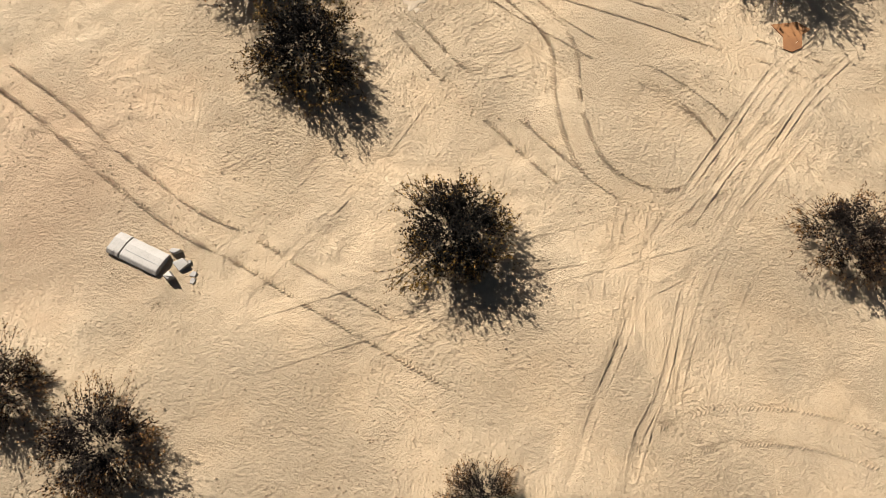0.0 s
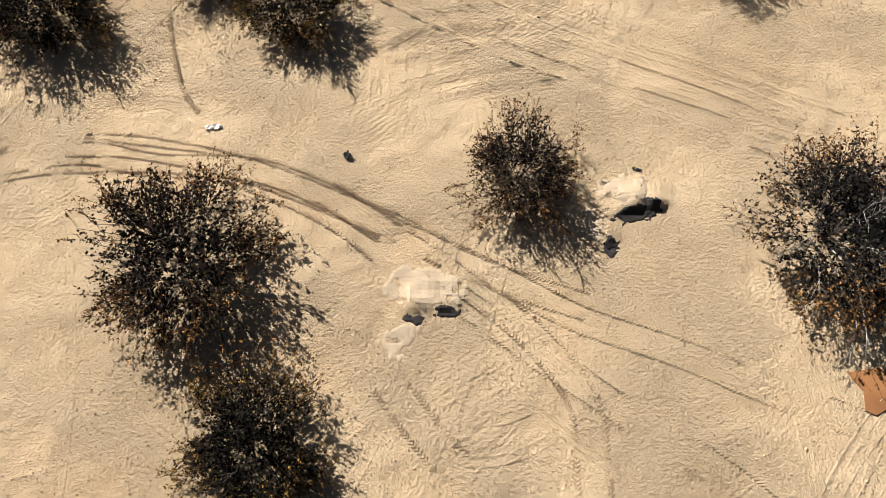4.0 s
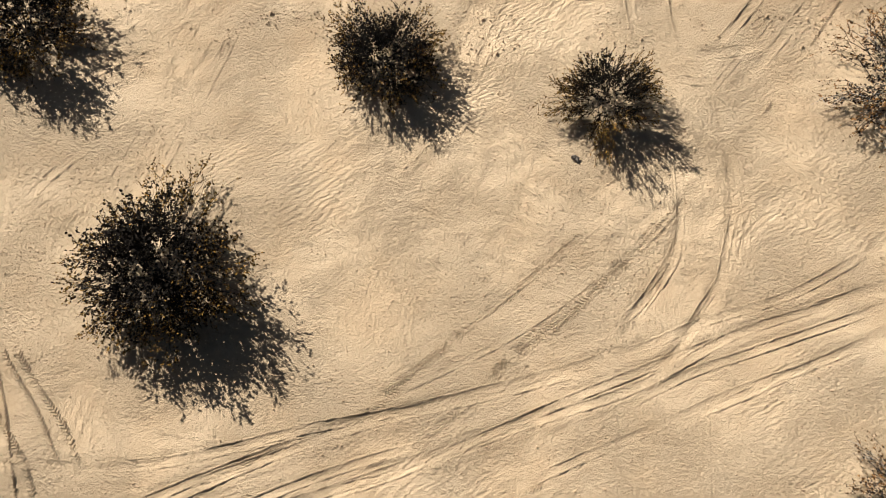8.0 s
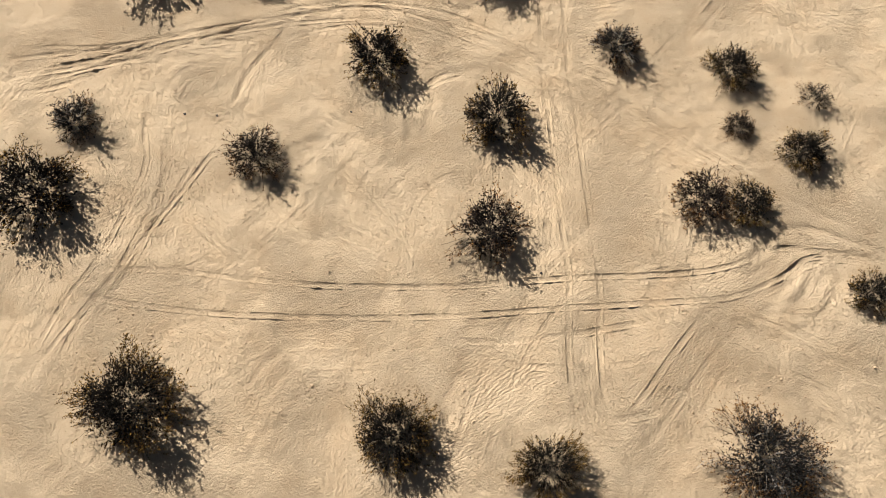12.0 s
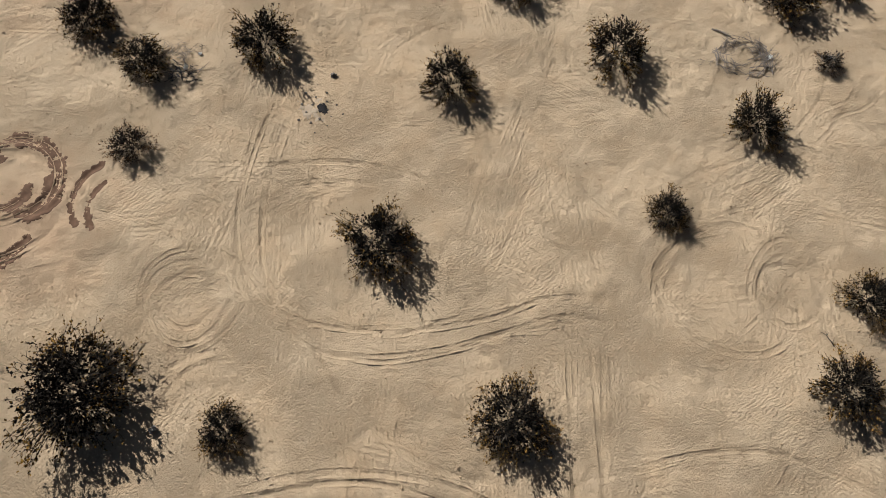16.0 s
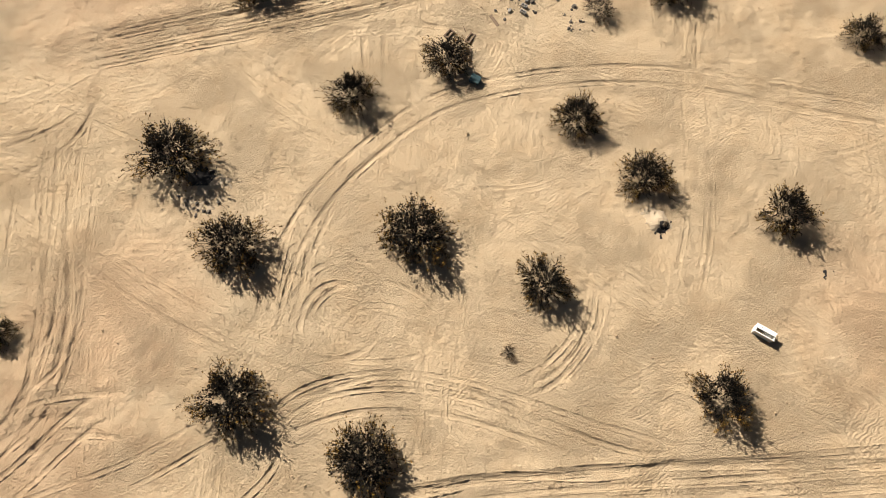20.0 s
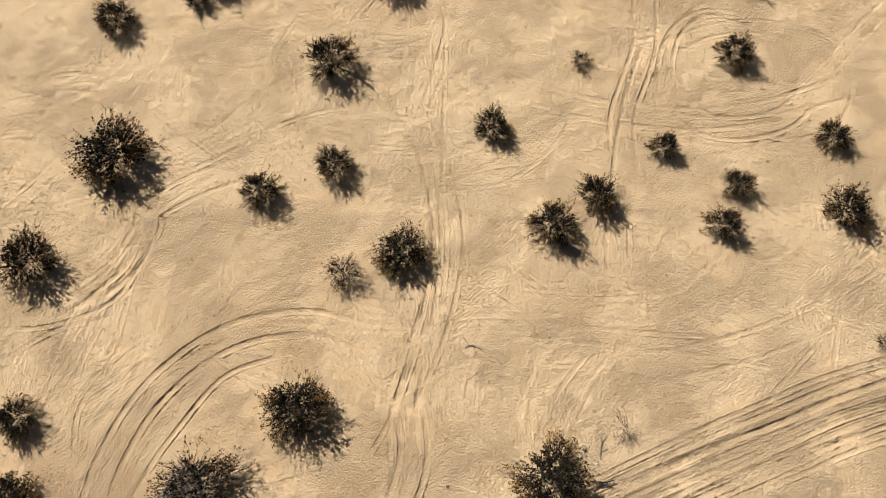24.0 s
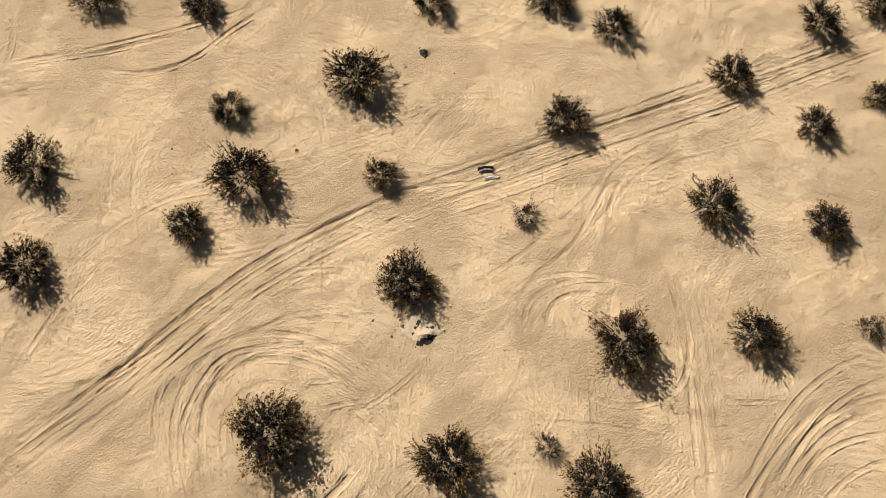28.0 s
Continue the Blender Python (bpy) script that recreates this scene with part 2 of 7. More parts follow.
inner = (np.abs(XX) < 60) & (YY > -40) & (YY < 260)
Z = np.where(inner, 0.3 * lattice_noise(XX, YY, 9.0, 1) + 0.055 * lattice_noise(XX, YY, 2.6, 2) + 0.042 * lattice_noise(XX, YY, 1.05, 3) + 0.04 * lattice_noise(XX, YY, 0.5, 4), 0.0)
rough_patch = np.clip(lattice_noise(XX, YY, 5.0, 9) * 3 + 0.5, 0, 1)
Z += np.where(inner, rough_patch * (0.06 * lattice_noise(XX, YY, 0.36, 5) + 0.05 * lattice_noise(XX, YY, 0.75, 6)), 0.0)
SOIL, ASH, CHAR_SHADE = (np.zeros((NY, NX)) for _ in range(3))
TREADS, LIPS, HEAPS = [], [], []


def smooth_path(points, gap=0.05):
    """A Catmull-Rom curve through the points, at even short steps."""
    p = np.array(points, float)
    p = np.vstack([2 * p[0] - p[1], p, 2 * p[-1] - p[-2]])
    out = []
    for k in range(1, len(p) - 2):
        n = max(2, int(np.hypot(*(p[k + 1] - p[k])) / gap))
        t = np.linspace(0, 1, n, endpoint=False)[:, None]
        a, b, c, d = p[k - 1 : k + 3]
        out.append(0.5 * (2 * b + (c - a) * t + (2 * a - 5 * b + 4 * c - d) * t**2 + (3 * b - a - 3 * c + d) * t**3))
    out.append(p[-2][None])
    return np.concatenate(out)


def sideways(line):
    d = np.gradient(line, axis=0)
    d /= np.maximum(np.hypot(d[:, 0], d[:, 1]), 1e-6)[:, None]
    return np.stack([-d[:, 1], d[:, 0]], 1)


def near_line(line, reach):
    """Cells within reach of a line: their rows, columns and distance from it."""
    x0, x1 = np.searchsorted(GX, [line[:, 0].min() - reach, line[:, 0].max() + reach])
    y0, y1 = np.searchsorted(GY, [line[:, 1].min() - reach, line[:, 1].max() + reach])
    if x1 - x0 < 2 or y1 - y0 < 2:
        return None
    dist = np.full((y1 - y0, x1 - x0), 9.0)
    ci = np.searchsorted(GX, line[:, 0]) - x0
    cj = np.searchsorted(GY, line[:, 1]) - y0
    kx = int(reach / 0.165) + 2
    ky = int(reach / (0.13 if line[:, 1].mean() < 52 else 0.2)) + 2
    oi, oj = [a.ravel() for a in np.meshgrid(np.arange(-kx, kx + 1), np.arange(-ky, ky + 1))]
    ii = np.clip(ci[:, None] + oi, 0, x1 - x0 - 1)
    jj = np.clip(cj[:, None] + oj, 0, y1 - y0 - 1)
    d = np.hypot(GX[ii + x0] - line[:, :1], GY[jj + y0] - line[:, 1:])
    np.minimum.at(dist, (jj, ii), d)
    return slice(y0, y1), slice(x0, x1), dist


def press(line, width, depth):
    """One wheel's rut: a trough with a loose berm on either side."""
    cell = 0.125 if line[:, 1].mean() < 52 else 0.17
    w = max(width, cell)
    found = near_line(line, 3.2 * w)
    if not found:
        return
    rows, cols, d = found
    depth = depth * (0.6 if line[:, 1].mean() < 52 else 1.0)
    uneven = 0.6 + 0.9 * (lattice_noise(XX[rows, cols], YY[rows, cols], 1.7, 21) + 0.5)
    Z[rows, cols] += depth * 0.6 * uneven * (0.75 * np.exp(-(((d - 1.75 * w) / (0.6 * w)) ** 2)) - np.exp(-((d / w) ** 2))) * (d < 3.2 * w)


def ruts(points, gauge, width, depth, tread, crisp=True):
    line = smooth_path(points)
    side = sideways(line)
    for off in (-gauge / 2, gauge / 2) if gauge else (0.0,):
        wheel = line + side * off
        shallow = tread and line[:, 1].mean() < 52
        press(wheel, width, depth * (0.15 if shallow else 1.0))
        if crisp and not shallow:
            LIPS.append((wheel, width, depth))
        if tread:
            TREADS.append((wheel, width))


def ring(x, y, r, width, depth, tread):
    a = np.linspace(0.3, 0.3 + 2 * math.pi * 0.93, 26)
    wob = 1 + 0.05 * np.sin(3 * a + x)
    ruts([(x + r * k * math.cos(t), y + r * k * math.sin(t)) for t, k in zip(a, wob)], 0, width, depth, tread)


def road(points, width, depth):
    """A driven-in lane: a shallow bed, paler and flatter than the sand round it."""
    line = smooth_path(points)
    side = sideways(line)
    for off in np.linspace(-width / 2, width / 2, 7):
        lane = line + side * (off + 0.25 * np.sin(np.arange(len(line))[:, None] * 0.003 + off * 3))
        press(lane, 0.15, depth * 0.4)
        LIPS.append((lane, 0.15, depth * (0.85 if line[:, 1].mean() < 52 else 0.5)))
    rows, cols, d = near_line(line, width * 1.3)
    bed = np.clip(1.35 - d / (width / 2 * 1.1), 0, 1)
    Z[rows, cols] -= 0.06 * bed
    Z[rows, cols] += 0.05 * np.exp(-(((d - width * 0.62) / 0.3) ** 2))


def near_spot(x, y, reach):
    x0, x1 = np.searchsorted(GX, [x - reach, x + reach])
    y0, y1 = np.searchsorted(GY, [y - reach, y + reach])
    return slice(y0, y1), slice(x0, x1), XX[y0:y1, x0:x1] - x, YY[y0:y1, x0:x1] - y


def heap(x, y, r, h):
    """Sand blown up round the foot of a plant."""
    rows, cols, dx, dy = near_spot(x, y, r * 3)
    HEAPS.append((x, y, r))
    Z[rows, cols] += h * np.exp(-((dx**2 + dy**2) / r**2))


def stain(field, x, y, rx, ry, turn=0.0, amount=1.0):
    rows, cols, dx, dy = near_spot(x, y, 2.2 * max(rx, ry))
    c, s = math.cos(radians(turn)), math.sin(radians(turn))
    d = np.hypot((dx * c + dy * s) / rx, (dy * c - dx * s) / ry)
    field[rows, cols] = np.maximum(field[rows, cols], amount * np.clip(1.6 - d, 0, 1))


def bank(x, y, length, width, height, turn):
    """A small dug heap: a gentle bright back and a steep scarp on its lower side."""
    rows, cols, dx, dy = near_spot(x, y, 2.5 * length)
    c, s = math.cos(radians(turn)), math.sin(radians(turn))
    u, v = (dx * c + dy * s) / length, (dy * c - dx * s) / width
    back = np.exp(-np.clip(v, 0, None) ** 2 * 1.6)
    face = np.exp(-np.clip(-v, 0, None) ** 2 * 30)
    u = u + 0.5 * lattice_noise(XX[rows, cols], YY[rows, cols], 0.5, 71)
    rag = 1 + 0.9 * lattice_noise(XX[rows, cols], YY[rows, cols], 0.3, 72)
    Z[rows, cols] += height * rag * np.exp(-(u**4)) * np.where(v > 0, back, face)


def soil_arc(x, y, r, width, a0, a1, depth=0.05):
    """Damp, dark soil thrown up by a turning wheel."""
    a = np.radians(np.linspace(a0, a1, 16))
    line = smooth_path(np.stack([x + r * np.cos(a), y + r * np.sin(a)], 1))
    rows, cols, d = near_line(line, width * 1.6)
    SOIL[rows, cols] = np.maximum(SOIL[rows, cols], np.clip(1.6 - 1.3 * d / width, 0, 1))
    press(line, width * 0.4, depth)
    LIPS.append((line, width * 0.4, depth))


def ground_height(x, y):
    i = min(max(int(np.searchsorted(GX, x)), 1), NX - 1)
    j = min(max(int(np.searchsorted(GY, y)), 1), NY - 1)
    a, b = (x - GX[i - 1]) / (GX[i] - GX[i - 1]), (y - GY[j - 1]) / (GY[j] - GY[j - 1])
    return float((Z[j - 1, i - 1] * (1 - a) + Z[j - 1, i] * a) * (1 - b) + (Z[j, i - 1] * (1 - a) + Z[j, i] * a) * b)


def heights(x, y):
    i = np.clip(np.searchsorted(GX, x), 1, NX - 1)
    j = np.clip(np.searchsorted(GY, y), 1, NY - 1)
    a, b = (x - GX[i - 1]) / (GX[i] - GX[i - 1]), (y - GY[j - 1]) / (GY[j] - GY[j - 1])
    return (Z[j - 1, i - 1] * (1 - a) + Z[j - 1, i] * a) * (1 - b) + (Z[j, i - 1] * (1 - a) + Z[j, i] * a) * b


# old, half-blown-over wheel marks all over the plain
for k in range(130):
    cx, cy = rng.uniform(-34, 36), rng.uniform(-12, 220)
    if cy < 50:
        cx *= 0.6
    head, bend, line = rng.uniform(0, 2 * math.pi), rng.normal(0, 0.045), []
    for s in range(int(rng.integers(6, 14))):
        line.append((cx, cy))
        cx, cy, head = cx + 1.9 * math.cos(head), cy + 1.9 * math.sin(head), head + bend * 1.9
    ruts(line, 1.5 if k % 3 else 0.9, 0.17, rng.uniform(0.008, 0.022), 0)

# ruts and lanes that can be followed with the eye
ruts([(-3.2, 20.9), (-1.3, 19.6), (0.5, 18.3), (2.2, 17.0), (3.4, 15.6), (3.9, 14.4), (3.9, 12.6), (4.1, 11.2), (4.5, 10.1), (5.2, 9.4), (6.0, 8.9), (6.9, 8.8), (7.8, 9.2), (8.6, 9.9), (8.8, 10.7), (8.6, 11.4), (7.9, 12.3), (6.8, 13.2), (5.5, 14.0), (4.3, 14.9), (3.0, 15.8), (1.3, 17.1), (0.1, 17.9)], 0.8, 0.11, 0.018, 1)
ruts([(-14.2, 21.6), (-12.6, 22.2), (-10.6, 22.4), (-8.4, 21.9), (-5.5, 21.7), (-3.2, 20.8), (-1.0, 19.6), (1.4, 18.5), (3.9, 17.1), (6.4, 16.2), (8.8, 15.1), (11.0, 14.2), (12.7, 13.4)], 0.8, 0.11, 0.016, 1)
ruts([(-1.3, 15.3), (-0.2, 13.9), (0.8, 12.8), (1.7, 11.8), (2.7, 10.7), (3.8, 9.6)], 0.85, 0.11, 0.012, 1)
ruts([(-14.3, 13.1), (-12.2, 11.6), (-10.0, 9.8), (-7.5, 8.0), (-5.7, 7.1), (-3.5, 5.8), (-1.2, 4.5), (1.0, 3.3), (2.5, 2.8)], 0.85, 0.11, 0.014, 1)
ruts([(3.9, 0.6), (4.5, 2.2), (5.3, 4.0), (6.1, 6.3), (7.2, 8.0), (9.1, 10.5), (11.1, 13.1), (13.5, 15.4)], 1.4, 0.14, 0.05, 0)
ruts([(3.3, 1.1), (3.8, 2.5), (4.6, 4.0), (5.2, 5.3), (5.9, 6.8)], 0, 0.15, 0.06, 0)
ruts([(4.6, 0.7), (5.0, 2.0), (5.7, 3.3), (5.5, 4.6)], 0, 0.15, 0.05, 0)
ruts([(5.8, 1.9), (7.0, 2.3), (8.6, 2.4), (10.0, 2.2), (11.3, 1.8)], 0.9, 0.13, 0.03, 1)
ruts([(6.4, 0.6), (7.0, 2.0), (6.6, 2.8), (7.2, 4.6), (8.0, 6.3), (8.9, 7.7)], 0.9, 0.13, 0.02, 0)
ruts([(7.3, 0.6), (7.2, 1.7), (6.6, 2.5)], 0, 0.12, 0.02, 0)
ruts([(-0.2, 14.5), (1.3, 14.3), (2.4, 14.6), (3.5, 15.2)], 0, 0.16, 0.02, 0)
ruts([(-0.5, 13.8), (1.0, 13.3), (2.4, 13.6), (3.4, 14.2)], 0, 0.16, 0.02, 0)
ruts([(9.6, 11.4), (10.5, 12.6), (11.7, 13.8), (13.0, 14.9)], 0.7, 0.15, 0.03, 0)
road([(-9.2, 33.8), (-5.5, 32.0), (-2.4, 30.4), (0.5, 28.6), (3.1, 27.2), (5.6, 26.1), (8.8, 24.8), (11.0, 23.7), (12.8, 23.0)], 2.6, 0.05)
ruts([(-9.2, 33.8), (-5.5, 32.0), (-2.4, 30.4), (0.5, 28.6), (3.1, 27.2), (5.6, 26.1), (8.8, 24.8), (11.0, 23.7), (12.8, 23.0)], 1.6, 0.14, 0.02, 1)
ruts([(-8.0, 33.8), (-4.8, 32.2), (-1.7, 30.6), (1.1, 29.0), (3.3, 27.8), (5.9, 26.7), (9.0, 25.2), (11.2, 24.2), (12.9, 23.6)], 1.5, 0.14, 0.03, 0)
ruts([(-10.5, 33.8), (-6.6, 31.8), (-3.1, 29.9), (-0.2, 28.2), (2.7, 26.5), (5.2, 25.6), (8.5, 24.1), (10.8, 22.8), (12.5, 22.1)], 1.5, 0.14, 0.02, 1)
ruts([(2.7, 30.0), (3.5, 29.7), (4.4, 29.7), (5.4, 30.6), (6.3, 31.7)], 0, 0.2, 0.06, 0)
ruts([(3.9, 28.9), (4.9, 29.2), (5.9, 30.3), (6.5, 31.5)], 0, 0.2, 0.05, 0)
ruts([(-0.9, 27.4), (0.5, 27.8), (2.3, 27.8), (3.7, 27.7)], 0, 0.25, 0.05, 0)
ruts([(-1.2, 26.4), (0.5, 26.8), (2.8, 27.2), (4.3, 27.0)], 0, 0.25, 0.05, 0)
ruts([(-0.5, 25.6), (1.5, 26.2), (3.2, 26.1)], 0, 0.25, 0.04, 0)
ruts([(-9.9, 24.0), (-8.5, 24.1), (-7.3, 23.7)], 0, 0.25, 0.05, 0)
ruts([(-1.3, 28.6), (-1.1, 26.6), (-1.3, 24.7)], 0, 0.2, 0.03, 0)
ruts([(-2.2, 26.0), (-2.3, 24.1), (-2.7, 22.6)], 0, 0.2, 0.03, 0)
ruts([(-12.1, 22.7), (-10.9, 22.7), (-9.3, 22.6), (-7.4, 22.2), (-5.4, 21.6), (-3.2, 20.7), (-1.1, 19.8), (0.4, 18.9), (2.5, 18.0), (4.3, 17.4)], 0.8, 0.13, 0.03, 1)
ruts([(-13.0, 34.5), (-11.0, 35.5), (-9.3, 36.5), (-6.6, 37.7), (-3.7, 38.9), (-1.1, 39.7), (1.7, 40.3), (4.7, 41.0)], 0.9, 0.15, 0.05, 0)
ruts([(-13.2, 35.3), (-11.7, 36.0), (-10.9, 36.4), (-8.4, 37.7), (-4.9, 39.1), (-1.2, 40.4)], 0, 0.15, 0.07, 0)
ruts([(-12.9, 33.7), (-11.1, 34.7), (-9.6, 35.5), (-7.4, 36.6), (-4.8, 37.7), (-2.1, 38.5), (0.7, 39.4)], 0, 0.15, 0.06, 0)
ruts([(-12.5, 32.2), (-11.0, 33.1), (-9.5, 33.6), (-8.0, 34.8), (-6.3, 35.4), (-4.1, 36.0), (-1.1, 37.0), (2.6, 38.5)], 0, 0.14, 0.05, 0)
ruts([(-13.9, 38.1), (-11.2, 37.9), (-8.4, 37.7), (-5.7, 38.3)], 0, 0.12, 0.03, 0)
ruts([(-11.1, 39.3), (-9.2, 39.1), (-7.3, 39.1), (-5.2, 39.5), (-3.0, 40.0), (-0.7, 40.4), (2.4, 41.1), (4.0, 41.5), (6.3, 42.1), (8.1, 42.8), (10.8, 43.6), (14.0, 45.2)], 0, 0.16, 0.06, 0)
ruts([(-7.0, 38.3), (-4.9, 39.0), (-2.8, 39.7), (-0.9, 40.3), (1.3, 40.8)], 0, 0.16, 0.07, 0)
ruts([(-4.4, 38.3), (-2.2, 38.7), (0.8, 39.4), (3.1, 40.1), (6.0, 41.0), (8.9, 42.4), (11.5, 43.2), (13.6, 43.9)], 0, 0.16, 0.06, 0)
ruts([(-2.7, 38.2), (-0.7, 38.8), (1.6, 39.7), (3.9, 40.6), (6.9, 41.7), (9.8, 42.7), (13.6, 43.7)], 0, 0.15, 0.06, 0)
ruts([(2.2, 38.3), (4.2, 39.1), (6.6, 40.0), (8.6, 40.8), (10.6, 41.4), (13.2, 42.4)], 0, 0.15, 0.05, 0)
ruts([(3.5, 39.7), (5.4, 40.4), (7.4, 41.3), (9.3, 41.9), (13.5, 43.2)], 0, 0.15, 0.05, 0)
ruts([(6.9, 40.0), (9.1, 40.8), (11.1, 41.6), (13.2, 42.2)], 0, 0.15, 0.04, 0)
ruts([(8.9, 49.0), (8.8, 47.1), (8.5, 45.2), (7.7, 43.8), (6.6, 42.5), (5.3, 41.7)], 1.6, 0.16, 0.04, 0)
ruts([(7.9, 46.4), (7.5, 44.9), (6.6, 43.6), (5.8, 42.5)], 0, 0.14, 0.05, 0)
ruts([(9.8, 48.1), (9.7, 46.7), (9.1, 45.0), (8.5, 43.6), (7.0, 41.8), (6.3, 41.2)], 0, 0.14, 0.04, 0)
ruts([(-0.7, 39.9), (0.7, 41.2), (2.4, 42.6), (4.2, 44.0), (5.8, 45.4), (7.2, 46.8), (9.1, 48.7)], 1.5, 0.15, 0.04, 1)
ruts([(4.1, 45.1), (5.2, 44.5), (6.4, 44.0)], 0, 0.2, 0.04, 0)
ruts([(5.0, 45.5), (6.1, 44.9), (7.4, 44.5)], 0, 0.2, 0.04, 0)
ruts([(-0.5, 45.9), (-0.3, 47.0), (0.4, 48.2)], 0, 0.2, 0.04, 0)
ruts([(-1.5, 46.3), (-1.2, 47.2), (-0.8, 48.0)], 0, 0.2, 0.03, 0)
ruts([(-13.1, 47.4), (-12.2, 48.2), (-11.5, 49.0)], 0, 0.18, 0.03, 0)
ruts([(-12.7, 45.9), (-11.7, 46.8), (-10.6, 47.9)], 0, 0.18, 0.03, 0)
ruts([(-11.7, 41.7), (-10.9, 40.7), (-10.0, 39.6), (-9.5, 38.6)], 1.2, 0.12, 0.02, 1)
ruts([(-17.1, 60.3), (-12.8, 60.1), (-8.4, 59.5), (-4.0, 59.1), (1.7, 59.0), (7.5, 59.3), (13.2, 59.4), (16.2, 59.8), (18.7, 60.7), (20.7, 60.6), (24.0, 60.0)], 0, 0.16, 0.05, 0)
ruts([(-18.3, 59.0), (-13.9, 58.2), (-9.6, 57.7), (-3.9, 57.4), (1.7, 57.4), (7.3, 57.7), (13.0, 57.9), (15.9, 58.1), (18.4, 59.0), (20.6, 60.2), (23.9, 59.6)], 0, 0.16, 0.05, 0)
ruts([(18.5, 58.4), (19.2, 59.2), (20.3, 59.8), (21.5, 60.1), (24.3, 59.7)], 0, 0.3, 0.09, 0)
ruts([(18.8, 57.2), (19.9, 58.4), (20.7, 59.6)], 0, 0.3, 0.08, 0)
ruts([(17.4, 60.3), (19.2, 61.6), (21.0, 61.8), (24.5, 60.4)], 0, 0.25, 0.09, 0)
ruts([(16.0, 57.5), (17.9, 58.4), (19.1, 58.7)], 0, 0.25, 0.06, 0)
ruts([(19.0, 60.6), (19.8, 60.5), (21.0, 60.5), (24.4, 60.1)], 0, 0.25, 0.06, 0)
ruts([(8.0, 74.9), (8.2, 70.7), (8.3, 66.8), (8.4, 62.5), (8.5, 59.2), (8.2, 56.2), (8.1, 53.9), (8.2, 52.2)], 1.55, 0.16, 0.05, 0)
ruts([(-0.7, 75.5), (3.7, 74.1), (7.3, 72.2), (11.1, 69.6), (14.6, 67.1), (17.4, 65.2), (20.1, 63.2), (22.9, 61.9), (24.7, 61.1)], 1.6, 0.16, 0.03, 1)
ruts([(4.1, 75.0), (8.7, 72.3), (13.4, 69.8), (17.7, 66.8), (20.9, 64.0), (24.9, 61.9)], 1.5, 0.16, 0.03, 0)
ruts([(15.4, 57.2), (13.3, 55.0), (11.6, 53.0), (10.1, 51.4)], 1.5, 0.17, 0.04, 1)
ruts([(15.9, 56.9), (18.5, 55.7), (21.0, 54.5), (22.6, 53.6)], 0, 0.2, 0.04, 0)
ruts([(16.9, 57.5), (19.9, 55.7), (22.8, 54.4)], 0, 0.2, 0.04, 0)
ruts([(-15.0, 71.5), (-15.1, 69.1), (-14.7, 66.5), (-15.3, 63.6), (-16.3, 60.6), (-17.6, 58.1), (-18.8, 54.6)], 1.3, 0.16, 0.04, 1)
ruts([(-15.2, 71.1), (-14.1, 72.8), (-12.2, 73.6)], 0, 0.2, 0.04, 0)
ruts([(-25.1, 73.8), (-20.2, 74.4), (-15.1, 74.5), (-10.0, 75.1)], 0, 0.2, 0.04, 0)
ruts([(-24.8, 72.4), (-19.9, 73.3), (-15.0, 73.9)], 0, 0.2, 0.05, 0)
ruts([(-24.5, 71.3), (-21.3, 71.9), (-18.9, 72.9)], 0, 0.2, 0.04, 0)
ruts([(-1.7, 70.1), (-1.5, 68.5), (-1.6, 67.0)], 0, 0.3, 0.06, 0)
ruts([(-0.0, 70.5), (-0.5, 68.9), (-0.4, 67.7)], 0, 0.3, 0.06, 0)
ruts([(-0.0, 70.9), (1.3, 72.1), (3.7, 72.6)], 0, 0.3, 0.06, 0)
ruts([(6.2, 65.7), (6.3, 63.9), (6.0, 61.9)], 0, 0.3, 0.06, 0)
ruts([(6.8, 64.6), (6.9, 62.9), (6.5, 60.5)], 0, 0.3, 0.05, 0)
ruts([(-19.6, 54.3), (-18.6, 52.1), (-17.7, 49.5), (-17.4, 47.0)], 1.4, 0.15, 0.03, 0)
ruts([(-12.9, 50.3), (-11.3, 51.9), (-9.4, 53.3)], 1.3, 0.2, 0.03, 0)
ruts([(-23.6, 72.9), (-19.0, 73.9), (-14.4, 75.5), (-9.6, 76.8), (-6.0, 77.6), (-2.7, 77.7), (1.4, 77.0), (4.6, 75.4), (7.4, 73.1), (10.6, 70.6), (14.0, 68.2), (16.6, 66.1), (19.2, 64.1), (23.4, 61.6)], 0, 0.16, 0.05, 0)
ruts([(-23.4, 72.1), (-17.4, 73.7), (-11.2, 75.8), (-7.3, 76.7), (-3.3, 77.2), (0.7, 76.3), (5.2, 73.9), (8.2, 71.7), (11.1, 69.6)], 0, 0.16, 0.05, 0)
ruts([(-10.4, 74.3), (-5.9, 75.6), (-2.0, 75.7), (2.0, 74.7), (6.7, 72.1), (9.3, 70.3)], 0, 0.16, 0.04, 0)
ruts([(-24.0, 74.6), (-22.1, 74.8), (-19.5, 74.7), (-14.4, 75.5)], 0, 0.16, 0.05, 0)
ruts([(-18.3, 73.7), (-14.9, 74.7), (-11.1, 75.0), (-7.8, 74.2)], 0, 0.16, 0.04, 0)
ruts([(-7.3, 76.8), (-8.8, 74.6), (-10.2, 72.5), (-10.6, 70.8)], 0, 0.2, 0.05, 0)
ruts([(-7.8, 75.3), (-9.6, 73.2), (-10.9, 70.4)], 0, 0.2, 0.05, 0)
